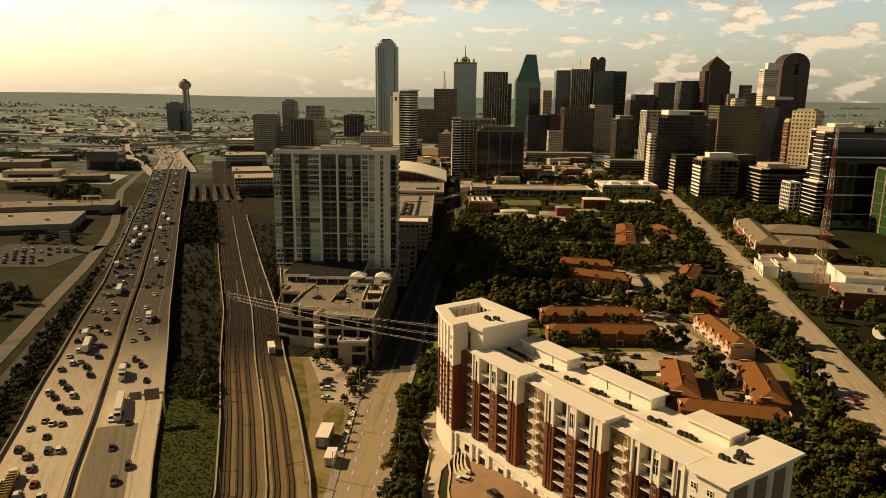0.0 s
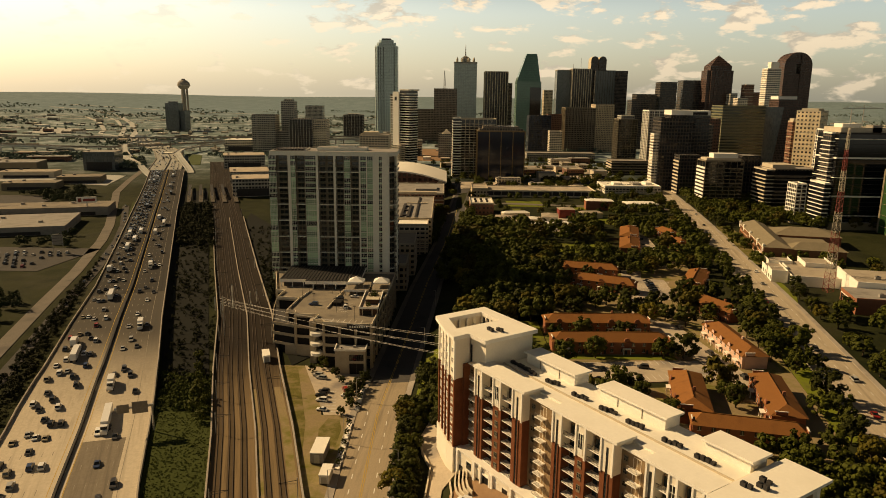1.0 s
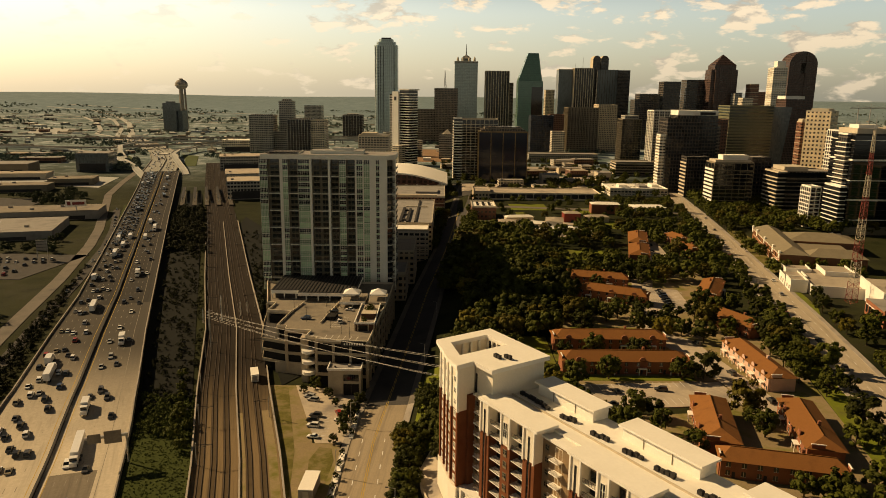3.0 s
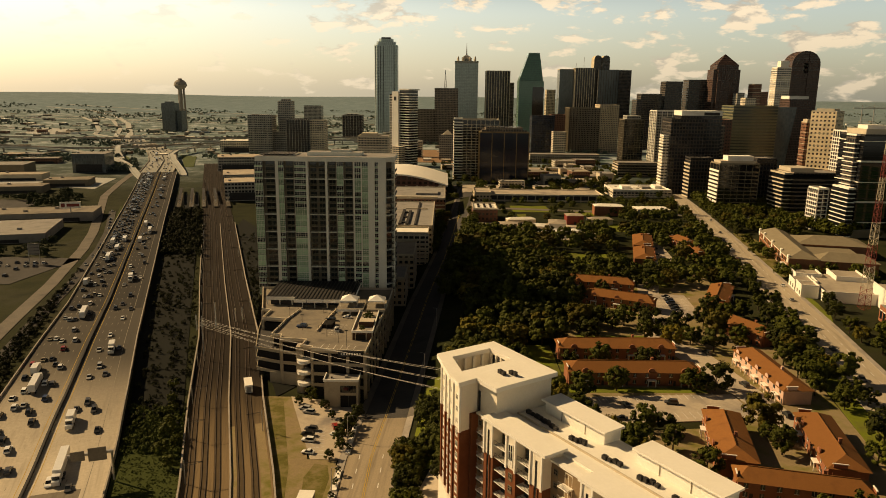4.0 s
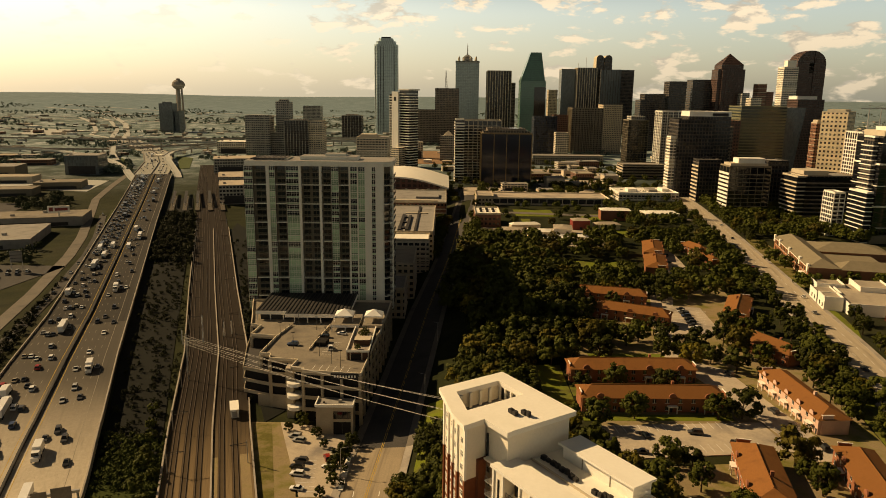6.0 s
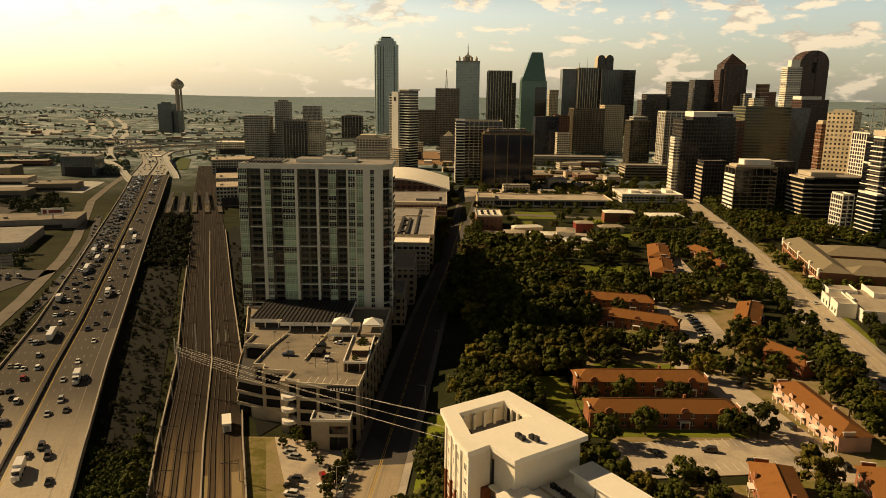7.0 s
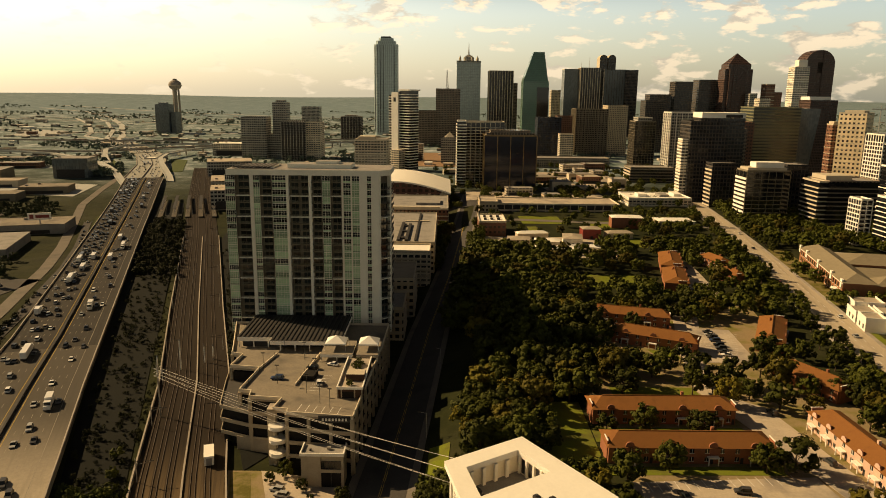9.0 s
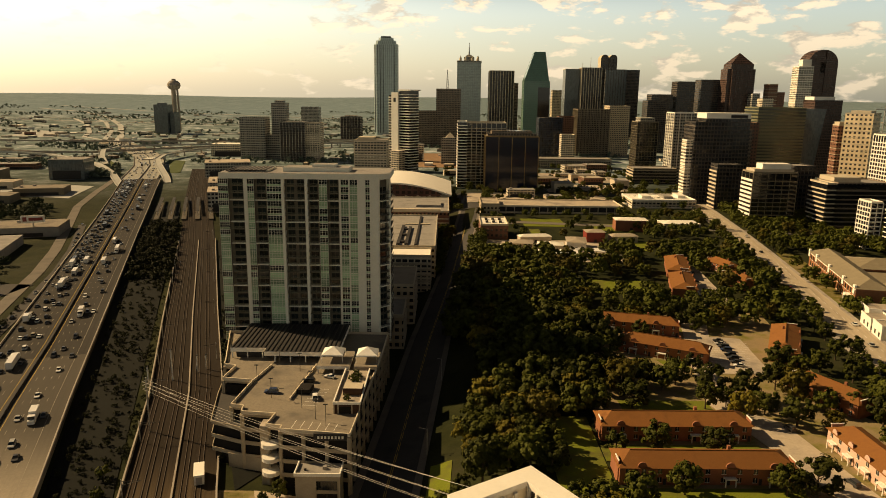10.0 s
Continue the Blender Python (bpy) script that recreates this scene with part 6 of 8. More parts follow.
# arena with a curved roof
lm = landmark("arena", "brick arena with a broad white barrel roof and arched ends", -55, 822, 0, "arena")
f_arena = facade("arena brick front", (0.12, 0.055, 0.04), (0.02, 0.018, 0.018), 5.0, 6.0, 0.2, 0.8, 0.2)
part("hall", Solid().box(-54, 54, 0, 110, 0, 21.4, f_arena), lm)
s = Solid()
arc = [(-58 + 116 * i / 22, 21 + 11.5 * math.sin(math.pi * i / 22)) for i in range(23)]
for (xa, za), (xb, zb) in zip(arc, arc[1:]):
    s.quad([(xa, -4, za), (xb, -4, zb), (xb, 112, zb), (xa, 112, za)], ROOFWHITE)
    s.quad([(xa, -4, za - 1.6), (xb, -4, zb - 1.6), (xb, -4, zb), (xa, -4, za)], ROOFWHITE)
    s.quad([(xa, -4, za - 1.6), (xa, 112, za - 1.6), (xb, 112, zb - 1.6), (xb, -4, zb - 1.6)], GREY)
part("barrel_roof", s, lm, label="white curved metal roof")
arch_in = [(x * .93, 20 + (z - 21) * .92) for x, z in arc]
part("arch_wall", Solid().quad([(x, -.3, z) for x, z in arch_in], f_arena).quad([(x, 108, z) for x, z in arch_in][::-1], f_arena), lm)
for i in range(9):
    x = -48 + i * 12
    part("brick_buttress", Solid().box(x - 1.0, x + 1.0, -1.6, .2, 0, 19, f_arena).box(x - 1.2, x + 1.2, -1.8, .2, 19, 19.8, CREAM), lm)
part("brick_cornice", Solid().box(-54.4, 54.4, -.9, .1, 13.2, 14.2, CREAM), lm, label="pale stone band")
for x in (-54, 52):
    part("corner_tower", Solid().box(x - 5, x + 5, -6, 8, 0, 19, f_arena, CREAM), lm)
    part("tower_cap", Solid().lathe([(4.4, 19), (4.4, 20.2), (3.2, 22), (.4, 23)], CREAM, 14, x, 1), lm)

# row beyond the tower along the street
def low_row(x0, x1, y0, y1, z1, m, label, roof=GREY, crown=()):
    return block("street_building", label, "building", x0, x1, y0, y1 - y0, z1, m, roof, z0=-6, trim=CREAM, bands=3.6, crown=crown)


low_row(-39.4, -23, 440, 470, 14, f_tan, "low cream street building with a flat roof")
low_row(-39.4, -19.5, 478, 520, 19, f_tan, "cream street building with broad eaves", ROOFTAN)
low_row(-40, -12, 540, 562, 21, f_white, "pale street building with a roof terrace", ROOFWHITE)
low_row(-64, -9.5, 568, 690, 21, f_tan, "long cream street building with dark roof plant", GREY, ((.52, .56, .04, .6, 1.4, DARKROOF), (.62, .66, .04, .55, 1.4, DARKROOF), (.74, .77, .04, .95, 1.0, DARKROOF), (.56, .62, .1, .14, 1.2, DARKROOF), (.56, .62, .3, .33, 1.2, DARKROOF), (.56, .62, .48, .5, 1.2, DARKROOF), (.55, .9, .66, .68, 1.0, CREAM), (.05, .4, .1, .5, .6, ROOFTAN)))
low_row(-72, 0, 705, 788, 22, f_red, "brick street building with a grey roof", GREY, ((.1, .9, .02, .08, 2.0, CREAM), (.6, .9, .3, .6, 2, GREY)))
# Unseen blocks added behind the tower; their shadows darken the woods.
block("tower_block", "unseen grey block added behind the apartment tower to shade the woods", "tower block", -103, -40, 436, 64, 79, f_grey, z0=-4)
block("tower_block", "unseen grey block added behind the apartment tower to shade the woods", "tower block", -103, -40.5, 502, 44, 70, f_grey, z0=-4)

# brick school on the avenue
school = thing("school_building", "brick school with pale trims and grey hipped roofs", "school", pose(215.5, 476, height(226, 516), 0, 0, -13.5))
SCHOOLBRICK = surf("brown red brick", (0.30, 0.135, 0.07), 0.9, 0.25, 0.4, 5.0, 0.2)
roofslate = surf("grey brown slate", (0.22, 0.185, 0.125), 0.9, 0.2, 0.3, 4.0, 0.2)
def ridge_roof(w, d, h, rise, m, over=0.8):
    s = Solid()
    x0, x1, y0, y1 = -over, w + over, -over, d + over
    if w > d:
        a, c = (x0 + d / 2, (y0 + y1) / 2, h + rise), (x1 - d / 2, (y0 + y1) / 2, h + rise)
        s.quad([(x0, y0, h), (x1, y0, h), c, a], m).quad([(x1, y1, h), (x0, y1, h), a, c], m).quad([(x1, y0, h), (x1, y1, h), c], m).quad([(x0, y1, h), (x0, y0, h), a], m)
    else:
        a, c = ((x0 + x1) / 2, y0 + w / 2, h + rise), ((x0 + x1) / 2, y1 - w / 2, h + rise)
        s.quad([(x1, y0, h), (x1, y1, h), c, a], m).quad([(x0, y1, h), (x0, y0, h), a, c], m).quad([(x0, y0, h), (x1, y0, h), a], m).quad([(x1, y1, h), (x0, y1, h), c], m)
    return s.quad([(x0, y0, h), (x0, y1, h), (x1, y1, h), (x1, y0, h)], m)


for name, x, y, w, d, h in (("front_wing", 0, 0, 17, 96, 9.5), ("rear_wing", 17, 56, 46, 30, 8.5), ("side_wing", 17, 0, 34, 16, 9.0)):
    part("wall", Solid().box(0, w, 0, d, -2, h, SCHOOLBRICK), school, pose(x, y, 0))
    part("roof", ridge_roof(w, d, h, 4.2, roofslate), school, pose(x, y, 0), "grey brown hipped roof")
part("court_roof", Solid().box(17, 50, 16, 56, -2, 7.0, SCHOOLBRICK, roofslate), school)
part("flat_roof", Solid().box(17, 60, 86, 96, -2, 7.5, SCHOOLBRICK, LOT), school)
for i in range(20):
    for z in (1.2, 5.4):
        part("window", Solid().box(-.12, .1, 2.5 + i * 4.6, 4.7 + i * 4.6, z, z + 2.6, GLASS).box(-.2, .0, 2.3 + i * 4.6, 4.9 + i * 4.6, z - .25, z, WHITE), school)
part("cornice", Solid().box(-.35, .1, -.3, 96.3, 8.7, 9.45, WHITE), school, label="pale stone cornice")
for y in (2, 22, 50, 78, 95):
    part("stone_gable", Solid().box(-.6, .5, y - 1.5, y + 1.5, 6.5, 11.2, WHITE), school)
part("porch", Solid().box(-2.5, 0, 4, 12, -1, 4.5, WHITE), school)

# white clinic and flat roofed brick hall on the right of the avenue
clinic = thing("clinic_building", "low white building with stepped walls and a flat roof", "building", pose(203, 424, height(203, 424), 0, 0, -13))
for x, y, w, d, h in ((-6, -6, 9, 12, 6.5), (-6, 8, 12, 14, 5.5), (4, -12, 34, 46, 5.2), (-2, 24, 14, 14, 6.2), (18, 18, 16, 20, 7)):
    part("wall", Solid().box(0, w, 0, d, -2, h, WHITE, ROOFTAN), clinic, pose(x, y, 0))
    part("parapet", Solid().box(-.1, w + .1, -.1, .3, h, h + 1, WHITE).box(-.1, .3, 0, d, h, h + 1, WHITE).box(w - .3, w + .1, 0, d, h, h + 1, WHITE), clinic, pose(x, y, 0))
for i in range(5):
    part("window", Solid().box(-6.1, -5.9, -4 + i * 5, -2.4 + i * 5, 1.5, 3.6, GLASS), clinic)
hall = thing("brick_hall", "flat roofed red brick hall with white parapets and roof units", "building", pose(210, 356, height(210, 356), 0, 0, -13))
part("wall", Solid().box(0, 60, 0, 26, -3, 8, PINK, GREY), hall)
part("upper_wall", Solid().box(8, 80, 26, 62, -3, 10, WHITE, ROOFTAN), hall)
part("parapet", Solid().box(-.2, 60, -.2, .3, 8, 8.9, PINK).box(8, 80, 25.8, 26.3, 10, 11.2, WHITE).box(7.8, 8.3, 26, 62, 8, 11.2, WHITE), hall)
for i in range(6):
    part("window", Solid().box(-.12, .1, 2 + i * 4, 4.6 + i * 4, 1.5, 5.5, GLASS).box(-.2, .1, 1.7 + i * 4, 4.9 + i * 4, 5.5, 5.9, WHITE), hall)
for i, (x, y) in enumerate(((14, 8), (24, 14), (34, 6), (44, 16), (22, 40), (36, 48), (52, 36), (60, 50))):
    ac = thing("roof_unit", "grey air conditioning unit on a flat roof", "air conditioner", hall.matrix_basis @ pose(x, y, 8.0 if y < 26 else 10.0), "roof units")
    part("casing", Solid().box(-1.4, 1.4, -1, 1, .1, 1.8, GREY), ac)
    part("fan_grille", Solid().lathe([(.7, 1.8), (.7, 1.95), (.2, 2.0)], DARKSTEEL, 10), ac)
dish = thing("satellite_dish", "large white satellite dish on a short stand", "satellite dish", pose(201, 308, height(201, 308)))
part("dish", Solid().lathe([(.3, 0), (2.2, .5), (3.6, 1.5)], WHITE, 18), dish, pose(0, 0, 3, 55, 0, -40))
part("stand", Solid().bar((0, 0, 0), (0, 0, 3.2), .25, STEEL), dish)

# red and white lattice mast
mast = thing("lattice_mast", "tall red and white steel lattice mast", "radio mast", pose(219.5, 400, height(219.5, 400)))
for i in range(8):
    s, m = Solid(), (REDPAINT if i % 2 == 0 else CREAM)
    za, zb = i * 11.5, i * 11.5 + 11.5
    ra, rb = 3.4 - i * .34, 3.4 - (i + 1) * .34
    for k in range(3):
        a0, a1 = k * 2.094, (k + 1) * 2.094
        p = lambda a, r, z: (r * math.cos(a), r * math.sin(a), z)
        s.bar(p(a0, ra, za), p(a0, rb, zb), .14, m)
        for j in range(3):
            z0_, z1_ = za + (zb - za) * j / 3, za + (zb - za) * (j + 1) / 3
            q0, q1 = ra + (rb - ra) * j / 3, ra + (rb - ra) * (j + 1) / 3
            s.bar(p(a0, q0, z0_), p(a1, q1, z1_), .07, m, 4).bar(p(a1, q0, z0_), p(a0, q1, z1_), .07, m, 4).bar(p(a0, q0, z0_), p(a1, q0, z0_), .06, m, 4)
    part("mast_section", s, mast)
part("aerial", Solid().bar((0, 0, 92), (0, 0, 99), .12, STEEL), mast)

# flats and dark tower before the skyline
block("flat_tower", "pale gridded flats tower with white balcony flank", "tower block", 22, 70, 986, 34, 86, BLACKGLASS, bands=3.6, fins=6.0, trim=CREAM, fin_w=.8, proud=.5, band_h=.9)
block("flat_tower", "white balcony flank of the gridded flats", "tower block", 11, 22, 984, 34, 87, BLACKGLASS, bands=3.6, trim=WHITE, proud=.8, band_h=1.3)
block("office_tower", "dark glass office tower with thin gold ribs and a stepped crown", "office tower", 43, 105, 945, 44, 72, NAVYGLASS, fins=15.5, trim=surf("bronze rib", (0.2, 0.14, 0.06), .5, .2, .3, 3, .05, .4), fin_w=.9, proud=.6, crown=((.04, .96, .05, .95, 3.2, f_brown), (.12, .88, .12, .88, 6.4, f_brown)))
aer = thing("roof_mast", "thin lattice mast on an office tower", "radio mast", pose(-2, 1720, 131))
s = Solid()
for k in range(3):
    s.bar((4 * math.cos(k * 2.1), 4 * math.sin(k * 2.1), -2), (0, 0, 42), .5, STEEL)
for z in range(0, 40, 6):
    r = 4 * (1 - z / 42)
    for k in range(3):
        s.bar((r * math.cos(k * 2.1), r * math.sin(k * 2.1), z), (r * .85 * math.cos(k * 2.1 + 2.1), r * .85 * math.sin(k * 2.1 + 2.1), z + 6), .3, STEEL, 4)
part("lattice", s, aer)
for x, y, z, h in ((388, 2100, 194, 30), (368, 2110, 194, 14)):
    aer = thing("roof_mast", "thin steel mast on an office tower", "radio mast", pose(x, y, z))
    part("pole", Solid().bar((0, 0, -1), (0, 0, h), .5, STEEL), aer)
sl = thing("sloped_office", "dark glass office wing with a leaning end wall", "office block", pose(457, 1012, 4))
part("body", Solid().prism(rect(-12, 2, 0, 36), 0, 103, f_mirror, rect(-12, 13.5, 0, 36)), sl)
py = thing("pyramid_roof", "small pale pyramid lantern roof", "roof", pose(3.5, 1314, 48))
part("lantern", Solid().prism(rect(-9, 9, -9, 9), 0, 9, CREAM, rect(-.4, .4, -.4, .4)), py)
for x, y, z in ((840, 1500, 96), (900, 1560, 96)):
    cr_ = thing("tower_crane", "thin steel tower crane above roofs", "crane", pose(x, y, 5))
    part("tower", Solid().bar((0, 0, 0), (0, 0, z), 1.2, STEEL), cr_)
    part("jib", Solid().bar((-18, 0, z), (42, 0, z), 1.0, STEEL).bar((0, 0, z + 7), (30, 0, z), .3, STEEL).bar((0, 0, z + 7), (-16, 0, z), .3, STEEL).bar((0, 0, z), (0, 0, z + 7), .6, STEEL), cr_)


# ---- trees ----
def trunk_mesh(seed, h, r0):
    rr = random.Random(seed)
    s = Solid()
    s.lathe([(r0 * 1.4, -1.2), (r0, 0.5), (r0 * 0.75, h * 0.5), (r0 * 0.4, h)], BARK, 8)
    for i in range(6):
        a, z = i * 1.05 + rr.random(), h * (0.4 + 0.09 * i)
        s.bar((0, 0, z), (h * 0.32 * math.cos(a), h * 0.32 * math.sin(a), z + h * 0.28), r0 * 0.3, BARK, 5)
    return s.mesh("trunk")


KINDS = []
for i in range(7):
    m = LEAFDRY if i == 5 else LEAF
    KINDS.append((trunk_mesh(i, 5.5, 0.3), crown_mesh(20 + i, 4.6 + 0.3 * (i % 3), 7.2 + 0.5 * (i % 2), 1900, 0.42, m, 2.2)))
tree_labels = ["broad dark green street tree with a dense crown", "olive green broadleaf tree with uneven clumps", "rusty olive autumn tree with loose leaves"]
rt = random.Random(11)
KEEP_OUT = [(46, 97, 318, 336), (45, 99, 292, 309), (103, 134, 262, 326), (72, 110, 384, 412), (66, 106, 424, 438), (134, 158, 386, 428), (130, 152, 335, 369), (78, 98, 228, 264), (107, 128, 223, 263), (78, 118, 210, 230),
            (120, 156, 480, 572), (78, 119, 490, 526), (62, 102, 690, 742), (165, 182, 536, 562), (160, 178, 503, 526), (52, 108, 262, 288), (100, 124, 300, 345), (103, 130, 378, 424), (20, 48, 640, 680), (112, 158, 600, 642), (115, 152, 678, 720), (62, 80, 652, 690), (24, 104, 568, 618), (208, 312, 462, 586), (194, 245, 408, 466), (205, 300, 345, 425), (31, 48, 290, 338)]


def free(x, y, clear=3.5):
    if any(a - 1.5 < x < c + 1.5 and e - 1.5 < y < f + 1.5 for a, c, e, f in KEEP_OUT):
        return False
    for line, half in ((AVENUE, 9.6), (STREET, 9.2)):
        for (x0, y0), (x1, y1) in zip(line, line[1:]):
            if y0 - 5 <= y <= y1 + 5 and abs(x - (x0 + (x1 - x0) * (y - y0) / (y1 - y0))) < half + 1.0:
                return False
    du, dv = (x - 9) * 0.551 - (y - 206.6) * 0.834, (x - 9) * 0.834 + (y - 206.6) * 0.551
    if -26 < du < 96 and -6 < dv < 25:
        return False
    return all((x - a) ** 2 + (y - c) ** 2 > clear ** 2 for a, c, *_ in SPOTS[-400:])


SPOTS = [(139, 318, 1.0, 0), (143.5, 331, 1.15, 1), (148, 313, .95, 3), (151, 326, 1.1, 4), (142, 343, .9, 6), (147, 300, .9, 1), (136.5, 288, .8, 3), (141, 276, .9, 0)]


def scatter(x0, x1, y0, y1, count, clear, lo, hi, inside=None):
    made, tries = 0, 0
    while made < count and tries < count * 40:
        tries += 1
        x, y = rt.uniform(x0, x1), rt.uniform(y0, y1)
        if (inside is None or inside(x, y)) and free(x, y, clear):
            SPOTS.append((x, y, rt.uniform(lo, hi), rt.randrange(7)))
            made += 1


for i, (x, y) in enumerate(((50.6, 314), (81.6, 313), (101, 291), (89.5, 345.6), (97.4, 347), (99, 336), (116, 333), (131, 344), (128, 372), (103, 441), (118, 439), (109, 342), (126, 329), (136, 374), (131, 381), (86, 417), (66.7, 379), (51.6, 349.5), (42.7, 338),
                            (89.3, 444), (115, 430), (165, 382), (156, 353), (66, 258), (72, 256), (92.4, 290), (103.6, 259), (104, 243.6), (104, 252), (64, 290), (139, 250), (130, 217), (151, 279), (127, 202), (154, 300), (121, 212), (108, 200), (150, 315), (152, 341), (156, 371))):
    SPOTS.append((x, y, (0.8, 1.0, 1.25, 0.95)[i % 4], i % 7))
scatter(-15.5, -9.2, 168, 262, 34, 3.0, 0.62, 0.95)
scatter(-9, 4, 238, 300, 14, 4.0, 0.7, 1.0)
scatter(22, 62, 232, 300, 26, 5.0, 0.8, 1.1)
scatter(4, 50, 300, 350, 26, 6.0, 0.9, 1.4)
scatter(12, 66, 345, 430, 38, 7.2, 1.0, 1.6)
scatter(50, 168, 205, 470, 44, 7.0, 0.7, 1.3)
for x, y, dx, dy in along(AVENUE[1:7], 12.5):
    for s in (-1, 1):
        px, py = x + s * rt.uniform(13, 18), y + rt.uniform(-3, 3)
        if free(px, py, 5) and rt.random() < 0.8:
            SPOTS.append((px, py, rt.uniform(0.75, 1.15), rt.randrange(7)))
NEAR = SPOTS[:292]
for x, y, k, v in NEAR:
    tree = thing("tree", tree_labels[2 if v == 5 else v % 2], "tree", pose(x, y, height(x, y) - 0.2, 0, 0, rt.uniform(0, 360)), "trees between streets and houses")
    tree.scale = (k, k, k * rt.uniform(0.9, 1.15))
    part("trunk", KINDS[v][0], tree)
    part("crown", KINDS[v][1], tree)
rest = SPOTS[292:]
SPOTS = SPOTS[:]
scatter(-8, 66, 430, 566, 100, 7.0, 1.0, 1.6)
scatter(66, 200, 430, 600, 76, 9.0, 0.8, 1.5)
scatter(165, 330, 230, 480, 70, 7.5, 0.8, 1.15)
scatter(150, 330, 640, 760, 110, 8.0, 0.7, 1.1)
scatter(10, 150, 640, 760, 30, 9.0, 0.6, 0.95)
scatter(240, 420, 590, 800, 210, 5.5, 0.9, 1.4)
scatter(110, 420, 830, 1000, 90, 8.0, 0.8, 1.1)
scatter(-20, 240, 800, 985, 110, 7.0, 0.6, 1.0)
scatter(-9, 25, 566, 700, 70, 6.0, .7, 1.2)
scatter(-4, 46, 800, 935, 26, 6.0, .6, 1.0)
scatter(98, 150, 130, 206, 46, 5.0, .6, 1.0)
scatter(196, 214, 462, 580, 16, 5.0, .6, .9)
scatter(-20, 420, 985, 1250, 150, 8.0, .6, 1.1)
rest += [(x, y, rt.uniform(.85, 1.2), rt.randrange(7)) for x, y in ((224, 559), (215, 522), (215, 504), (205, 463), (214, 464), (226, 464), (238, 468), (240, 662), (246, 624), (207, 460))]
rest += SPOTS[len(NEAR):]
rest += [(x, y, rt.uniform(.45, .8), rt.randrange(7)) for x, y in ((-95, 262), (-93, 270), (-101, 284), (-98, 276), (-104, 296), (-108, 306), (-112, 318), (-90, 255))]


def wood(name, spots, label, lod, size, m, seed):
    """A joined stand of trees, too many to count: crowns of leaf clumps on short trunks."""
    base = [np.array([v.co[:] for v in crown_mesh(seed + i, 4.7, 7.4, lod, size, m, 2.2).vertices]) for i in range(4)]
    vs, n = [], 0
    for x, y, k, v in spots:
        a = rt.uniform(0, 6.28)
        q = base[v % 4] * k
        c, s = math.cos(a), math.sin(a)
        vs.append(np.stack([q[:, 0] * c - q[:, 1] * s + x, q[:, 0] * s + q[:, 1] * c + y, q[:, 2] + height(x, y)], 1))
    vs = np.concatenate(vs)
    me = bpy.data.meshes.new(name)
    me.from_pydata(vs.tolist(), [], np.arange(len(vs)).reshape(-1, 4).tolist())
    me.materials.append(m)
    return tagged(new(name, me), label, "trees", "", "stuff")


wood("woodland", [s for s in rest if s[3] != 5], "dense dark green trees between the streets", 620, 0.66, LEAF, 60)
wood("autumn_woodland", [s for s in rest if s[3] == 5], "scattered olive autumn trees between the streets", 620, 0.66, LEAFDRY, 70)


# Leaf colour paled and greyed, painting distance haze over the far woods.
HAZELEAF = surf("haze paled distant leaves", (0.115, 0.145, 0.110), 0.85, 0.3, 0.02, 0.3, 0.0)
FARLEAF = surf("dull green far leaves", (0.034, 0.045, 0.018), 0.8, 0.4, 0.1, 1.0, 0.0)
LEFT_CLEAR = [(-352, -268, 474, 552), (-530, -325, 560, 668), (-465, -330, 672, 742), (-600, -440, 820, 900), (-560, -460, 1040, 1110), (-380, -325, 690, 715)]


def off_roads(x, y):
    for line, half in ((fw_left, 30), (FAR_FW, 30), (RAIL, 20), (SIDE, 10)):
        for (x0, y0), (x1, y1) in zip(line, line[1:]):
            if y0 - 5 <= y <= y1 + 5 and abs(x - (x0 + (x1 - x0) * (y - y0) / (y1 - y0))) < half:
                return False
    return True


far_spots = []
for _ in range(15000):
    y = 1050 + 2300 * rt.random() ** 1.15
    x = rt.uniform(-0.74 * y - 100, 0.74 * y + 100) if y > 1250 else rt.uniform(-0.75 * y, -0.42 * y)
    # tree lines and groves: clear where the fields lie
    grove = math.sin(x / 67.0 + 2.0 * math.sin(y / 130.0)) + math.sin(y / 83.0 + 1.7 * math.sin(x / 190.0))
    if grove > 0.15 and off_roads(x, y) and not (-1250 < x < -560 and 1700 < y < 2450 and rt.random() < .75):
        far_spots.append((x, y, rt.uniform(.35, .95), rt.randrange(7)))
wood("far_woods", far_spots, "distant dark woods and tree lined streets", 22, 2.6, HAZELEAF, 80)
left_spots = []
for _ in range(1500):
    y = rt.uniform(230, 860)
    x = rt.uniform(-0.36 * y - 175, -0.36 * y - 95) if rt.random() < .3 else rt.uniform(-0.8 * y, -0.4 * y - 90)
    grove = math.sin(x / 23.0 + 2.0 * math.sin(y / 41.0)) + math.sin(y / 29.0 + 1.7 * math.sin(x / 60.0))
    if grove > 0.45 and off_roads(x, y) and not any(a < x < c and e < y < f for a, c, e, f in LEFT_CLEAR):
        left_spots.append((x, y, rt.uniform(.45, .95), rt.randrange(7)))
wood("freeway_trees", left_spots, "low dark trees and scrub beside the freeway", 260, 0.8, FARLEAF, 90)
scrub = []
for _ in range(3600):
    y = rt.uniform(185, 300)
    xr = np.interp(y, [p[1] for p in RAIL], [p[0] for p in RAIL]) - 15.3
    xl = np.interp(y, [p[1] for p in FW], [p[0] for p in FW]) + 1.0
    if xr > xl:
        scrub.append((rt.uniform(xl, xr), y, rt.uniform(.035, .08) * (3.2 if y > 264 and rt.random() < .4 else 1), rt.randrange(7)))
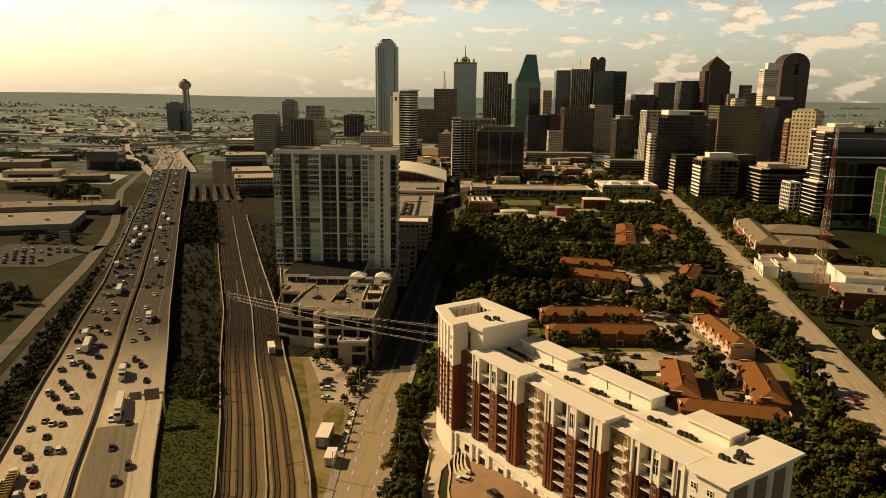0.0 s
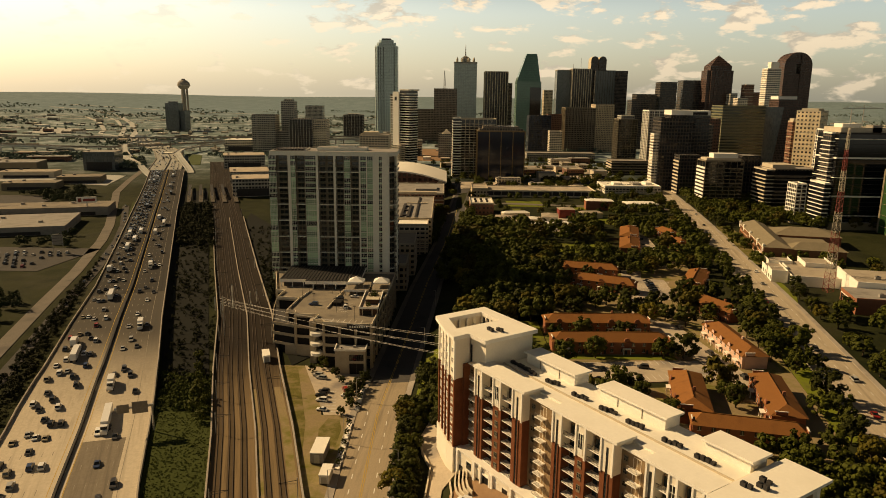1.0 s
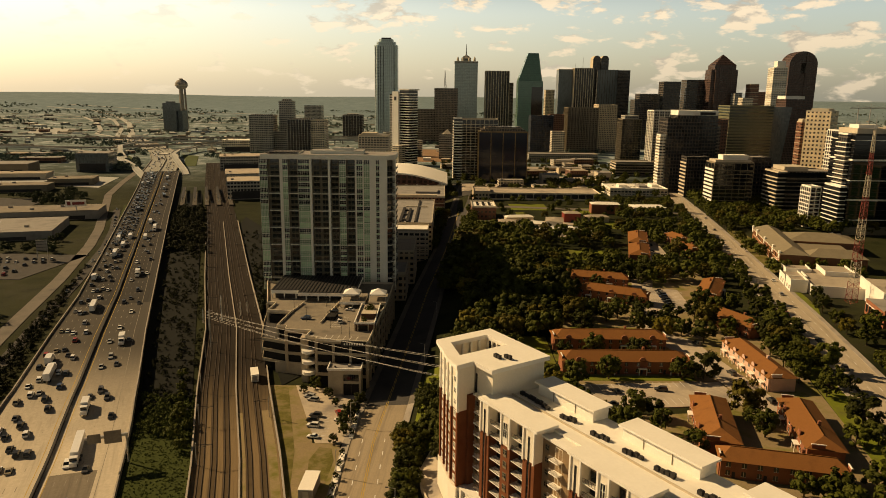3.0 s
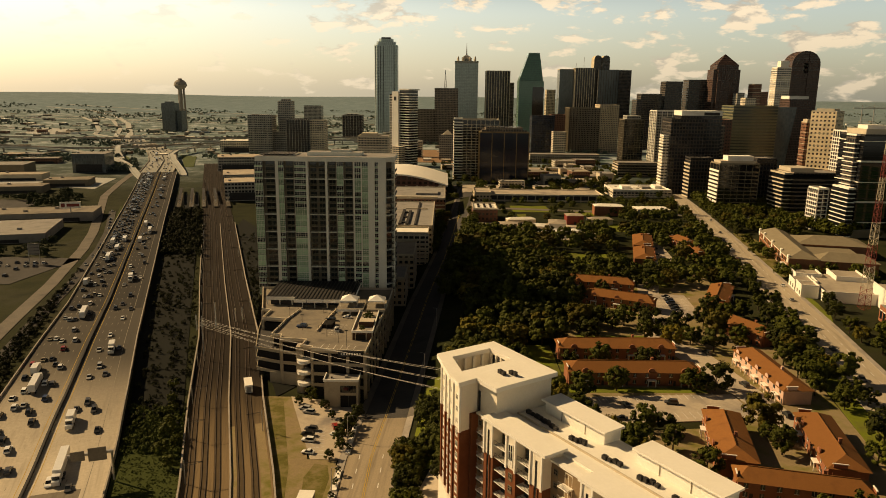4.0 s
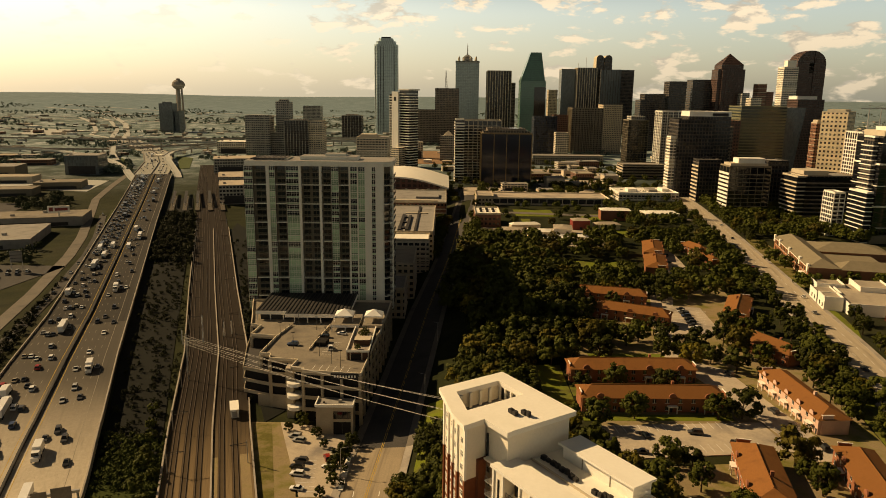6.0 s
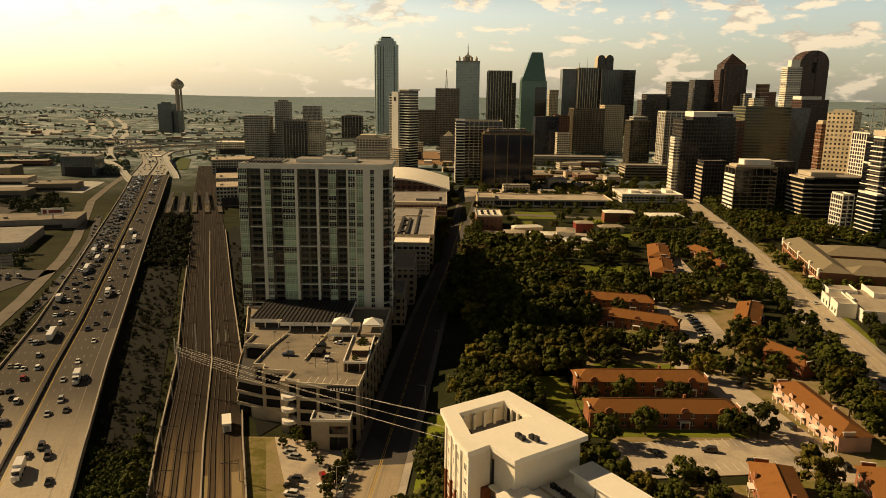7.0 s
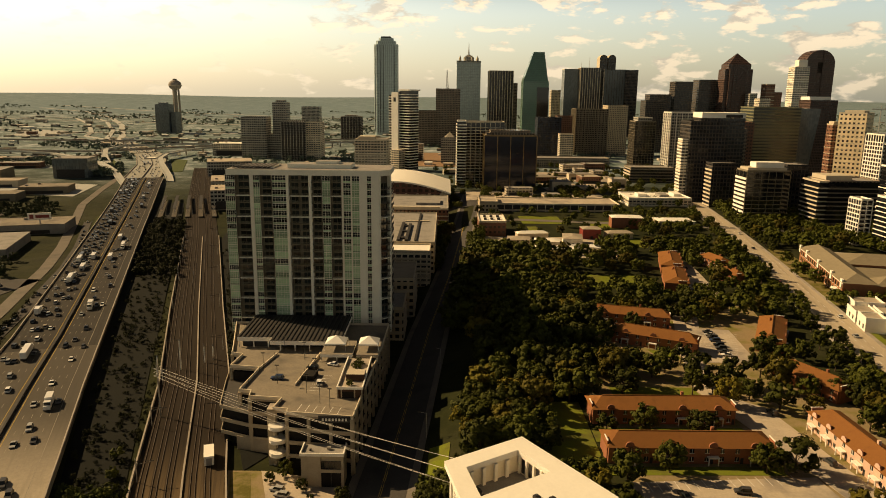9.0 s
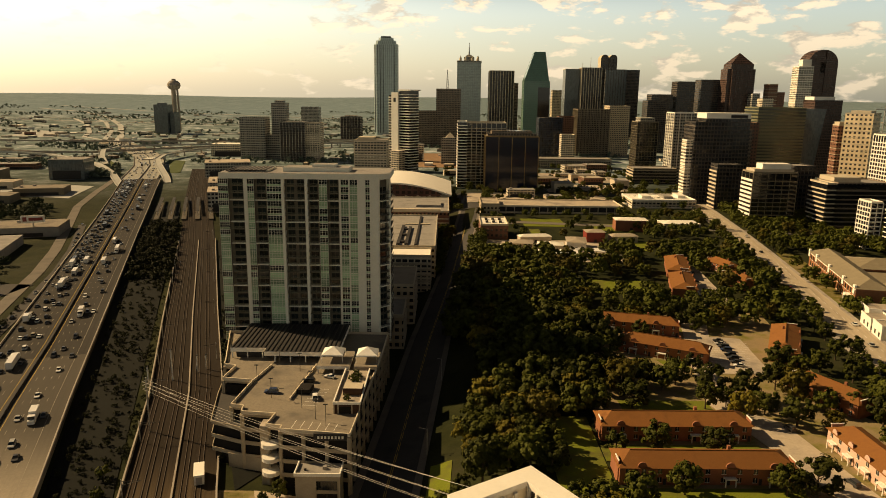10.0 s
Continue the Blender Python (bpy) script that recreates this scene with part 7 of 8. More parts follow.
wood("verge_grass", scrub, "tufts of rough green grass on the verge beside the rails", 40, 1.6, TUFT, 97)
scrub = []
for _ in range(900):
    y = rt.uniform(286, 760)
    xr = np.interp(y, [p[1] for p in RAIL], [p[0] for p in RAIL]) - 16
    xl = np.interp(y, [p[1] for p in FW], [p[0] for p in FW]) + 3
    scrub.append((rt.uniform(xl, xr), y, rt.uniform(.06, .3) if y < 560 else rt.uniform(.25, .7), rt.randrange(7)))
for _ in range(500):
    y = rt.uniform(330, 640)
    xr = np.interp(y, [p[1] for p in RAIL], [p[0] for p in RAIL]) + 17
    if xr < -100 or y < 372:
        scrub.append((rt.uniform(xr, -102 if y > 372 else min(-78, xr + 12)), y, rt.uniform(.12, .4), rt.randrange(7)))
for _ in range(900):
    y = rt.uniform(215, 520)
    x = fw_at(y)[0] - 29 - rt.uniform(0, 13)
    if off_roads(x, y):
        scrub.append((x, y, rt.uniform(.08, .34), rt.randrange(7)))
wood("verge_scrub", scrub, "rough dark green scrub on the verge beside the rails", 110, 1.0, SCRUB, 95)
lot_trees = [(-37.2, 275, .55), (-36.0, 281, .65), (-34.4, 287, .6), (-46.4, 300.6, .45), (-53.2, 308.5, .6), (-38.6, 262, .4), (-36.0, 269, .45), (-42.6, 293, .35), (-32.8, 294, .6), (-57.5, 305, .4)]
for x, y, k in lot_trees:
    tree = thing("tree", "small dark tree beside the parking lot", "tree", pose(x, y, height(x, y) + .1, 0, 0, rt.uniform(0, 360)), "trees between streets and houses")
    tree.scale = (k, k, k)
    part("trunk", KINDS[0][0], tree)
    part("crown", KINDS[0][1], tree)


# ---- cars ----
def car_parts(length, w, h, m, boxy):
    """Body and glazed cabin of a car along y, its nose at +y."""
    a, c = length / 2, w / 2
    body, cab = Solid(), Solid()
    z1 = h * 0.56
    side = [(-a, .35), (-a + .1, z1 - .05), (-a + .3, z1), (a - .9, z1 - .06), (a - .12, z1 - .22), (a, .4)]
    for (y0, z0), (y1, zz) in zip(side, side[1:]):
        body.quad([(-c, y0, z0), (c, y0, z0), (c, y1, zz), (-c, y1, zz)], m)
    body.quad([(-c, y, z) for y, z in side], m).quad([(c, y, z) for y, z in side][::-1], m).quad([(-c, -a, .35), (-c, a, .4), (c, a, .4), (c, -a, .35)], DARKROOF)
    b0, b1, t0, t1 = (-a + .25, a - 1.25, -a + .5, a - 2.0) if boxy else (-a + .7, a - 1.3, -a + 1.35, a - 2.15)
    cab.prism([(-c + .08, b0), (c - .08, b0), (c - .08, b1), (-c + .08, b1)], z1 - .03, h - .06, GLASS, [(-c + .25, t0), (c - .25, t0), (c - .25, t1), (-c + .25, t1)])
    roof = Solid().box(-c + .22, c - .22, t0 - .05, t1 + .05, h - .08, h, m)
    return body.mesh("body"), cab.mesh("cabin"), roof.mesh("roof")


wheel = Solid().lathe([(.34, -.12), (.34, .12), (.05, .14)], RUBBER, 12).mesh("wheel")
car_models = []
for m in CARS:
    for length, w, h, boxy in ((4.6, 1.85, 1.45, False), (4.9, 1.95, 1.8, True)):
        car_models.append((car_parts(length, w, h, m, boxy), length, w, m.name.replace("car paint ", ""), boxy))
rc = random.Random(21)
MODEL_ROOTS = {}


def car(x, y, z, yaw, i, group):
    model, length, w, colour, boxy = car_models[i]
    if (i, group) not in MODEL_ROOTS:
        root = thing("car", colour + (" boxy utility car" if boxy else " saloon car") + (" on the freeway" if group == "cars on the freeway" else " parked on pale paving"), "car", pose(x, y, z, 0, 0, yaw), group)
        part("body", model[0], root)
        cabin = part("cabin", model[1], root)
        part("roof", model[2], cabin)
        for sx in (-1, 1):
            for sy in (-1, 1):
                part("wheel", wheel, root, pose(sx * (w / 2 - .08), sy * length * .31, .34, 0, 90, 0))
        MODEL_ROOTS[(i, group)] = root
        return root
    return copy_thing(MODEL_ROOTS[(i, group)], pose(x, y, z, 0, 0, yaw))


def pick_car():
    r = rc.random()
    c = 0 if r < .24 else 1 if r < .48 else 2 if r < .62 else 3 if r < .84 else 4 if r < .89 else 5 if r < .95 else 6
    return c * 2 + (rc.random() < .5)


def on_freeway(y, off):
    x = np.interp(y, [p[1] for p in fw_left], [p[0] for p in fw_left])
    yaw = math.degrees(math.atan(0.352))
    off *= fw_s(y)
    return x + off * .943, y + off * .332, fw_level(x, y), yaw


def truck(x, y, z, yaw, kind_):
    m = CARS[0] if kind_ != "flat" else YPAINT
    root = thing("truck", "white box trailer truck on the freeway" if kind_ != "flat" else "yellow slatted trailer truck on the freeway", "truck", pose(x, y, z, 0, 0, yaw), "trucks on the freeway")
    L = 6 if kind_ == "van" else 16.5 if kind_ == "semi" else 13
    part("trailer", Solid().box(-1.27, 1.27, -L, 0, 1.1, 4.0 if kind_ != "flat" else 2.6, m), root)
    part("cab", Solid().box(-1.2, 1.2, .6, 2.6, .6, 3.2, CARS[0]).box(-1.15, 1.15, 2.6, 3.9, .6, 2.0, CARS[0]).box(-1.05, 1.05, 2.5, 2.68, 2.0, 3.0, GLASS), root)
    for sy in (-L + 1, -L + 2.3, 0, 3.0):
        for sx in (-1, 1):
            part("wheel", wheel, root, pose(sx * 1.1, sy, .5, 0, 90, 0) @ Matrix.Diagonal((1.5, 1.5, 1.6, 1)))
    if kind_ == "flat":
        for i in range(8):
            part("slat", Solid().box(-1.32, 1.32, -L + .4 + i * 1.6, -L + .8 + i * 1.6, 2.6, 2.9, DARKROOF), root)
    return root


for off, y, k in ((-18.1, 206, "flat"), (10.6, 242, "semi"), (8.0, 276, "van"), (-14.5, 318, "box"), (15.2, 345, "van"), (-10.9, 410, "box"), (-18.1, 330, "van"), (11.6, 470, "van"), (-14.5, 540, "box"), (15.2, 620, "box"), (-21.7, 470, "van")):
    x, yy, z, yaw = on_freeway(y, off)
    truck(x, yy, z, yaw + (180 if off > 0 else 0), k)
CARS_END = 560.0
count = 0
for off, lo, hi in ((-21.7, 11, 30), (-18.1, 10, 26), (-14.5, 10, 26), (-10.9, 10, 26), (-7.3, 12, 34), (8.0, 24, 60), (11.6, 22, 55), (15.2, 24, 60), (18.8, 30, 80)):
    y = 165 + rc.uniform(0, 20)
    while y < CARS_END and count < 205:
        x, yy, z, yaw = on_freeway(y, off)
        car(x + rc.uniform(-.3, .3), yy, z, yaw + (180 if off > 0 else 0), pick_car(), "cars on the freeway")
        count += 1
        y += rc.uniform(lo, hi) * (1.0 if y < 330 else 1.25)
for x, y, yaw in ((-52, 297, 75), (-54, 300, 75), (-48.5, 283, 80), (-49, 279, 80), (-48, 274.5, 80), (-46.5, 266, 80), (-40, 285, 20), (-39, 279, 60), (7, 190, 60), (15, 178, 30), (3, 176, 90), (23, 165, 30), (-1, 170, 10),
                  (118, 386, 80), (118, 390, 80), (118.5, 394, 80), (119, 398, 80), (119.5, 404, 80), (120, 408, 80), (120, 412, 80), (120.5, 416, 80), (104, 392, 80), (106, 402, 80), (128, 382, 30), (131, 362, 60),
                  (64, 277, 20), (70, 270, 20), (81, 279, 80), (92, 272, 60), (60, 266, 80), (112, 330, 10), (118, 270, 0), (114, 296, 10), (99, 360, 60), (108, 352, 80), (140, 490, 80), (146, 520, 80), (150, 540, 80), (144, 500, 80)):
    car(x, y, height(x, y) + .42, yaw, pick_car(), "parked cars")
for x, y, yaw in ((-52, 352, 90), (-63, 342, 90), (-47, 338, 10), (-45, 356, 70)):
    car(x, y, 17.32, yaw, pick_car(), "parked cars")
for t_ in range(14):
    y = 240 + t_ * 33 + rc.uniform(-8, 8)
    x = np.interp(y, [p[1] for p in AVENUE], [p[0] for p in AVENUE])
    off = rc.choice((-6, -2.2, 2.2, 6))
    car(x + off, y, height(x + off, y) + .34, -10 + (180 if off < 0 else 0), pick_car(), "parked cars")
for i in range(6):
    for j in range(7):
        x, y = -330 + j * 6.4 + i * 1.5, 486 + i * 9
        if rc.random() < .85:
            car(x, y, height(x, y) + .31, 15, pick_car(), "parked cars")


# ---- rail masts, wires, poles ----
for i, (x, y, dx, dy) in enumerate(along(RAIL[1:7], 38.0)):
    for s in (-1, 1):
        if s == 1 and i % 2:
            continue
        px, py = x + dy * s * 12.6, y - dx * s * 12.6
        p = thing("catenary_mast", "steel rail mast with a side arm", "mast", pose(px, py, height(px, py) + .5, 0, 0, math.degrees(math.atan2(dy, dx)) - 90), "rail masts")
        part("pole", Solid().bar((0, 0, 0), (0, 0, 8.2), .17, STEEL, 6), p)
        part("arm", Solid().bar((0, 0, 7.4), (-s * 5.5, 0, 7.0), .09, DARKSTEEL).bar((0, 0, 6.2), (-s * 5.5, 0, 6.9), .07, DARKSTEEL), p)
for x, y, h in ((-128.3, 393, 8), (-119.5, 397, 14), (-111.9, 406, 8), (-109.3, 410, 7)):
    p = thing("rail_post", "slim pale post beside the tracks", "post", pose(x, y, height(x, y) + .3), "rail posts")
    part("pole", Solid().bar((0, 0, 0), (0, 0, h), .34, WHITE, 8), p)
    part("cap", Solid().box(-.3, .3, -.3, .3, h, h + .3, DARKSTEEL), p)
poles = {}
WIRE = surf('wire aluminium', (0.45, 0.42, 0.37), 0.6, 0.1, 1.0, 4.0, 0.0)
for key, (x, y, top) in {"a": (-110, 350, 18.4), "b": (24, 246, 35.0)}.items():
    z0 = height(x, y)
    p = thing("power_pole", "tall pale steel power pole with cross arms", "power pole", pose(x, y, z0, 0, 0, 55), "power poles")
    part("pole", Solid().bar((0, 0, -.5), (0, 0, top - z0 + .6), .3, STEEL, 8), p)
    for k in range(3):
        part("cross_arm", Solid().box(-1.6, 1.6, -.1, .1, top - z0 - .6 - k * (1.4 if key == "a" else 4.0), top - z0 - .4 - k * (1.4 if key == "a" else 4.0), STEEL), p)
    poles[key] = (x, y, top)
for k in range(3):
    for s in (-1.4, 1.4):
        j = 2 * k + (s > 0)
        (xa, ya, za), (xb, yb, zb) = poles["a"], poles["b"]
        pts = []
        for i in range(25):
            f = i / 24
            pts.append((xa + (xb - xa) * f + s * .57, ya + (yb - ya) * f + s * .82, za + (zb - za) * f - .5 - j * (.7 + 1.3 * f) - 4 * 2.2 * f * (1 - f)))
        sd = Solid()
        kw = sd.slot(WIRE)
        for i, (wx, wy, wz) in enumerate(pts):  # one bent tube
            sd.v += [(wx + .025, wy + .035, wz), (wx, wy, wz + .043), (wx - .025, wy - .035, wz), (wx, wy, wz - .043)]
            if i:
                for j in range(4):
                    sd.f.append((4 * i - 4 + j, 4 * i - 4 + (j + 1) % 4, 4 * i + (j + 1) % 4, 4 * i + j)); sd.k.append(kw)
        part("power_wire", sd, label="sagging pale power wire between two poles")["category"] = "wire"
for x, y in ((-34.2, 205), (-34.2, 240), (-34.0, 275), (-13.5, 215), (-8.4, 330), (-4.0, 390)):
    p = thing("street_lamp", "slim steel street lamp with one arm", "street lamp", pose(x, y, height(x, y) + .4), "street lamps")
    part("pole", Solid().bar((0, 0, 0), (0, 0, 9.5), .11, STEEL, 6), p)
    arm = part("arm", Solid().bar((0, 0, 9.4), (2.2 if x < -24 else -2.2, 0, 9.8), .07, STEEL, 5), p)
    part("lamp_head", Solid().box(1.9 if x < -24 else -2.8, 2.8 if x < -24 else -1.9, -.18, .18, 9.7, 9.9, DARKSTEEL), arm)

# planters with small trees along the street
for i, y in enumerate((224, 231, 238, 245, 252, 268, 276, 284)):
    p = thing("planter_box", "low pale concrete planter with a dark shrub", "planter", pose(-34.0 + (1.2 if y > 260 else 0), y, height(-34, y) + .35), "street planters")
    part("trough", Solid().box(-.8, .8, -2.6, 2.6, 0, .55, WHITE), p)
    part("shrub", crown_mesh(300 + i % 3, 1.05, 2.6, 110, .3, LEAF, .7), p)

# service boxes and rail car in the yard
for x, y, w, d, h, nm, lab in ((-41.0, 230.5, 4.4, 11, 4.0, "container_building", "grey flat roofed equipment building"), (-36.6, 216, 3.2, 7.0, 3.2, "box_van", "white box van body on the yard"), (-81, 318, 3.0, 8.5, 3.4, "rail_wagon", "pale covered wagon beside the tracks")):
    p = thing(nm, lab, nm.replace("_", " "), pose(x, y, height(x, y) + (.38 if nm != "rail_wagon" else .6), 0, 0, -2 if nm != "rail_wagon" else 18))
    part("body", Solid().box(-w / 2, w / 2, -d / 2, d / 2, .3, h, WHITE if nm != "container_building" else GREY), p)
    part("roof", Solid().box(-w / 2 - .15, w / 2 + .15, -d / 2 - .15, d / 2 + .15, h, h + .2, WHITE), p)
    part("base", Solid().box(-w / 2 + .2, w / 2 - .2, -d / 2 + .2, d / 2 - .2, 0, .35, DARKROOF), p)
    part("door", Solid().box(-.9, .9, -d / 2 - .08, -d / 2 + .02, .4, h - .6, STEEL), p)

# sign gantry and fountain
g = thing("sign_gantry", "steel sign bridge over the freeway lanes", "sign gantry", pose(-105, 246.5, height(-105, 246) + .9, 0, 0, 19.4))
part("beam", Solid().box(-11.5, 1.5, -.4, .4, 9.5, 10.3, STEEL), g)
part("post", Solid().bar((1, 0, 0), (1, 0, 10), .35, STEEL, 8), g)
part("sign_panel", Solid().box(-5.6, -.4, -.7, -.5, 7.6, 12.0, DECK), g, label="grey back of a road sign")
part("sign_panel", Solid().box(-10.6, -6.6, -.7, -.5, 8.2, 11.4, DECK), g)
f = thing("court_fountain", "round stone fountain in the entrance court", "fountain", pose(13, 172, height(13, 172) + .45))
part("basin", Solid().lathe([(2.2, 0), (2.4, .7), (2.1, .7), (1.9, .35)], CONCRETE, 20), f)
part("pedestal", Solid().lathe([(.5, .3), (.35, 1.6), (1.0, 1.9), (.25, 2.1), (.15, 3.0)], CONCRETE, 12), f)


# ---- far side of the freeway and the plain beyond ----
def deck(name, pts, half, z, label, m=None, falls=False):
    """A flyover on piers; where it falls, its last stretch comes down to the ground."""
    ex, ey = pts[0] if falls == "first" else pts[-1]

    def rise(x, y):
        return z * (smooth(0, 190, math.hypot(x - ex, y - ey)) if falls else 1.0)

    ob = ribbon(name, pts, half, 1.0, 1.8, m or CONCRETE, label, "bridge", level=lambda x, y: height(x, y) + rise(x, y), step=14)
    for s_ in (-1, 1):
        ribbon("barrier", pts, .2, 1.9, 1.0, m or CONCRETE, "pale parapet of the flyover", "barrier", level=lambda x, y: height(x, y) + rise(x, y), step=14, shift=s_ * (half - .2))
    for i, (x, y, dx, dy) in enumerate(along(pts, 60)):
        if rise(x, y) > 4:
            part("bridge_pier", Solid().box(-1.2, 1.2, -1.0, 1.0, -1, rise(x, y) - .6, CONCRETE), None, pose(x, y, height(x, y)), "concrete bridge pier under the flyover", "structure")
    return ob


PALE = surf("pale ramp concrete", (0.40, 0.40, 0.37), 0.9, 0.15, 0.05, 1.0, 0.1)
deck("flyover", [(-1300, 1440), (-1000, 1400), (-815, 1354), (-745, 1343), (-673, 1310), (-600, 1246), (-519, 1157), (-454, 1066), (-400, 975)], 4.5, 8, "pale concrete flyover ramp sweeping to the freeway", PALE, True)
deck("flyover", [(-520, 1190), (-545, 1235), (-580, 1299), (-626, 1403), (-631, 1480), (-585, 1530), (-458, 1591), (-300, 1640), (-100, 1700)], 5, 9, "pale looping flyover ramp over the rails", PALE, "first")
deck("flyover", [(-362, 1020), (-378, 1058), (-426, 1154), (-460, 1234), (-480, 1314), (-477, 1398), (-452, 1505), (-400, 1570), (-250, 1650), (-60, 1690)], 4.5, 9, "pale curved ramp over the rails", PALE, "first")
deck("flyover", [(-1500, 1470), (-851, 1412), (-739, 1370), (-631, 1371), (-559, 1462), (-433, 1588), (-200, 1740)], 5, 7, "long level flyover across the plain")
deck("flyover", [(-1700, 1700), (-1100, 1640), (-700, 1640), (-300, 1760), (0, 1850)], 5, 8, "long level flyover across the plain")
for line, half, lab in (([(-750, 1718), (-831, 1926), (-1038, 2386), (-1221, 2711), (-1470, 3044), (-1746, 3192)], 8, "pale far freeway bending into the plain"), ([(-740, 1718), (-915, 1907), (-993, 2094), (-1154, 2406), (-1322, 2655), (-1500, 2700)], 6, "pale far road bending into the plain"),
                        ([(-777, 1713), (-967, 2169), (-1158, 2537), (-1290, 2711)], 6, "pale far road bending into the plain"), ([(-1760, 3400), (-1462, 3300), (-1260, 3200), (-974, 3100), (-500, 2950), (200, 2900)], 9, "pale level road far out"),
                        ([(-2400, 2080), (-1500, 2110), (-900, 2060), (-300, 2150)], 8, "pale level road far out"), ([(-2800, 2700), (-1800, 2560), (-1100, 2540), (-300, 2480)], 8, "pale level road far out")):
    ribbon("far_road", line, half, .9, 1.2, PALE, lab, step=30)
slab("gravel_field", [(-1100, 1900), (-980, 1880), (-1080, 2120), (-1200, 2140)], .7, PALE, "pale gravel field between ramps", "ground")

WEDGE = surf("dull mown grass", (0.075, 0.095, 0.035), 0.95, 0.3, 0.1, 2.0, 0.2)
FARPALE = surf("pale far freeway concrete", (0.31, 0.305, 0.27), 0.9, 0.2, 0.03, 1.0, 0.1, streak=(20, 2.5, 60))
ribbon("freeway", FAR_FW, 23.0, 1.0, 1.4, FARPALE, "pale concrete freeway bending away across the plain", step=20)
for off, lab in ((-22.6, "pale freeway edge barrier"), (0.4, "median barrier of the far freeway"), (22.6, "pale freeway edge barrier")):
    ribbon("barrier", FAR_FW, .35, 2.1, 1.1, CONCRETE if off != .4 else DARKROOF, lab, "barrier", step=20, shift=off)
far_marks = Solid()
for off in (-18.5, -14.5, -10.5, -6.5, 5.5, 9.5, 13.5, 17.5):
    for x, y, dx, dy in along(FAR_FW, 14.0):
        q = [(x + dy * (off + s * 0.14) + dx * r, y - dx * (off + s * 0.14) + dy * r) for s, r in ((-1, 0), (1, 0), (1, 5), (-1, 5))]
        far_marks.quad([(*p, height(*p) + 1.05) for p in q], DULLPAINT)
part("lane_marking", far_marks, label="white dashes on the far freeway", kind="stuff")["category"] = "road marking"
slab("grass_verge", [(-402, 1120), (-386, 1130), (-440, 1300), (-480, 1330), (-428, 1200)], .5, WEDGE, "green wedge between the ramps", "grass")
slab("grass_verge", [(-470, 1090), (-458, 1100), (-500, 1190), (-560, 1290), (-570, 1280), (-512, 1180)], .5, WEDGE, "green wedge between the ramps", "grass")

# the traffic too far off to count
jam = Solid()
rj = random.Random(77)
def far_car(x, y, z, c, s):
    """A small far car turned along the road: body and cabin."""
    m = rj.choice(CARS[:4])
    L, W, H = (2.3, .95, .95) if rj.random() < .93 else (5.5, 1.3, 3.2)
    turn_ = lambda px, py: (x + px * c - py * s, y + px * s + py * c)
    jam.prism([turn_(-W, -L), turn_(W, -L), turn_(W, L), turn_(-W, L)], z + .25, z + H, m)
    if L < 3:
        jam.prism([turn_(-W + .1, -L + .6), turn_(W - .1, -L + .6), turn_(W - .1, L - 1.2), turn_(-W + .1, L - 1.2)], z + H, z + 1.5, GLASS,
                  [turn_(-W + .3, -L + 1.1), turn_(W - .3, -L + 1.1), turn_(W - .3, L - 1.9), turn_(-W + .3, L - 1.9)])


for off, lo, hi in ((-21.7, 9, 22), (-18.1, 8, 20), (-14.5, 8, 20), (-10.9, 8, 20), (-7.3, 9, 26), (8.0, 20, 60), (11.6, 18, 55), (15.2, 20, 60)):
    y = CARS_END + rj.uniform(0, 20)
    while y < 1030:
        x, yy, z, yaw = on_freeway(y, off)
        far_car(x, yy, z, math.cos(radians(yaw)), math.sin(radians(yaw)))
        y += rj.uniform(lo, hi)
for off in (-16.5, -12.5, -8.5, -4.5, 7.5, 11.5, 15.5):
    for x, y, dx, dy in along(FAR_FW, 26.0):
        if rj.random() < .6:
            px, py = x + dy * off + dx * rj.uniform(-8, 8), y - dx * off
            far_car(px, py, height(px, py) + 1.0, dy, -dx)
for x, y, dx, dy in along([(p + 12, q + 2) for p, q in SIDE[3:-3]], 15.0):
    if rj.random() < .6:
        far_car(x, y, height(x, y) + .3, dy, -dx)
part("distant_traffic", jam, label="far cars and vans queueing on the freeway", kind="stuff")["category"] = "cars"

slab("bare_lot", [(-75, 1245), (22, 1245), (30, 1290), (24, 1520), (-80, 1520)], .4, PAVER, "bare brown building lot behind the arena", "ground")

# station canopies over the platforms
for j in range(5):
    c = thing("station_canopy", "pale platform canopy on rows of white posts", "canopy", pose(-287 + j * 12.5, 800 + j * 2, height(-270, 820), 0, 0, 18.5), "station canopies")
    part("platform", Solid().box(-2.2, 2.2, -30, 95, 0, 1.2, OLDLANE), c)
    part("roof", Solid().box(-1.6, 1.6, -6, 90, 5.2, 5.6, GREY, DARKROOF), c)
    for k in range(9):
        part("post", Solid().box(-.3, .3, -4 + k * 11.5, -3.4 + k * 11.5, 1.2, 5.2, WHITE), c)

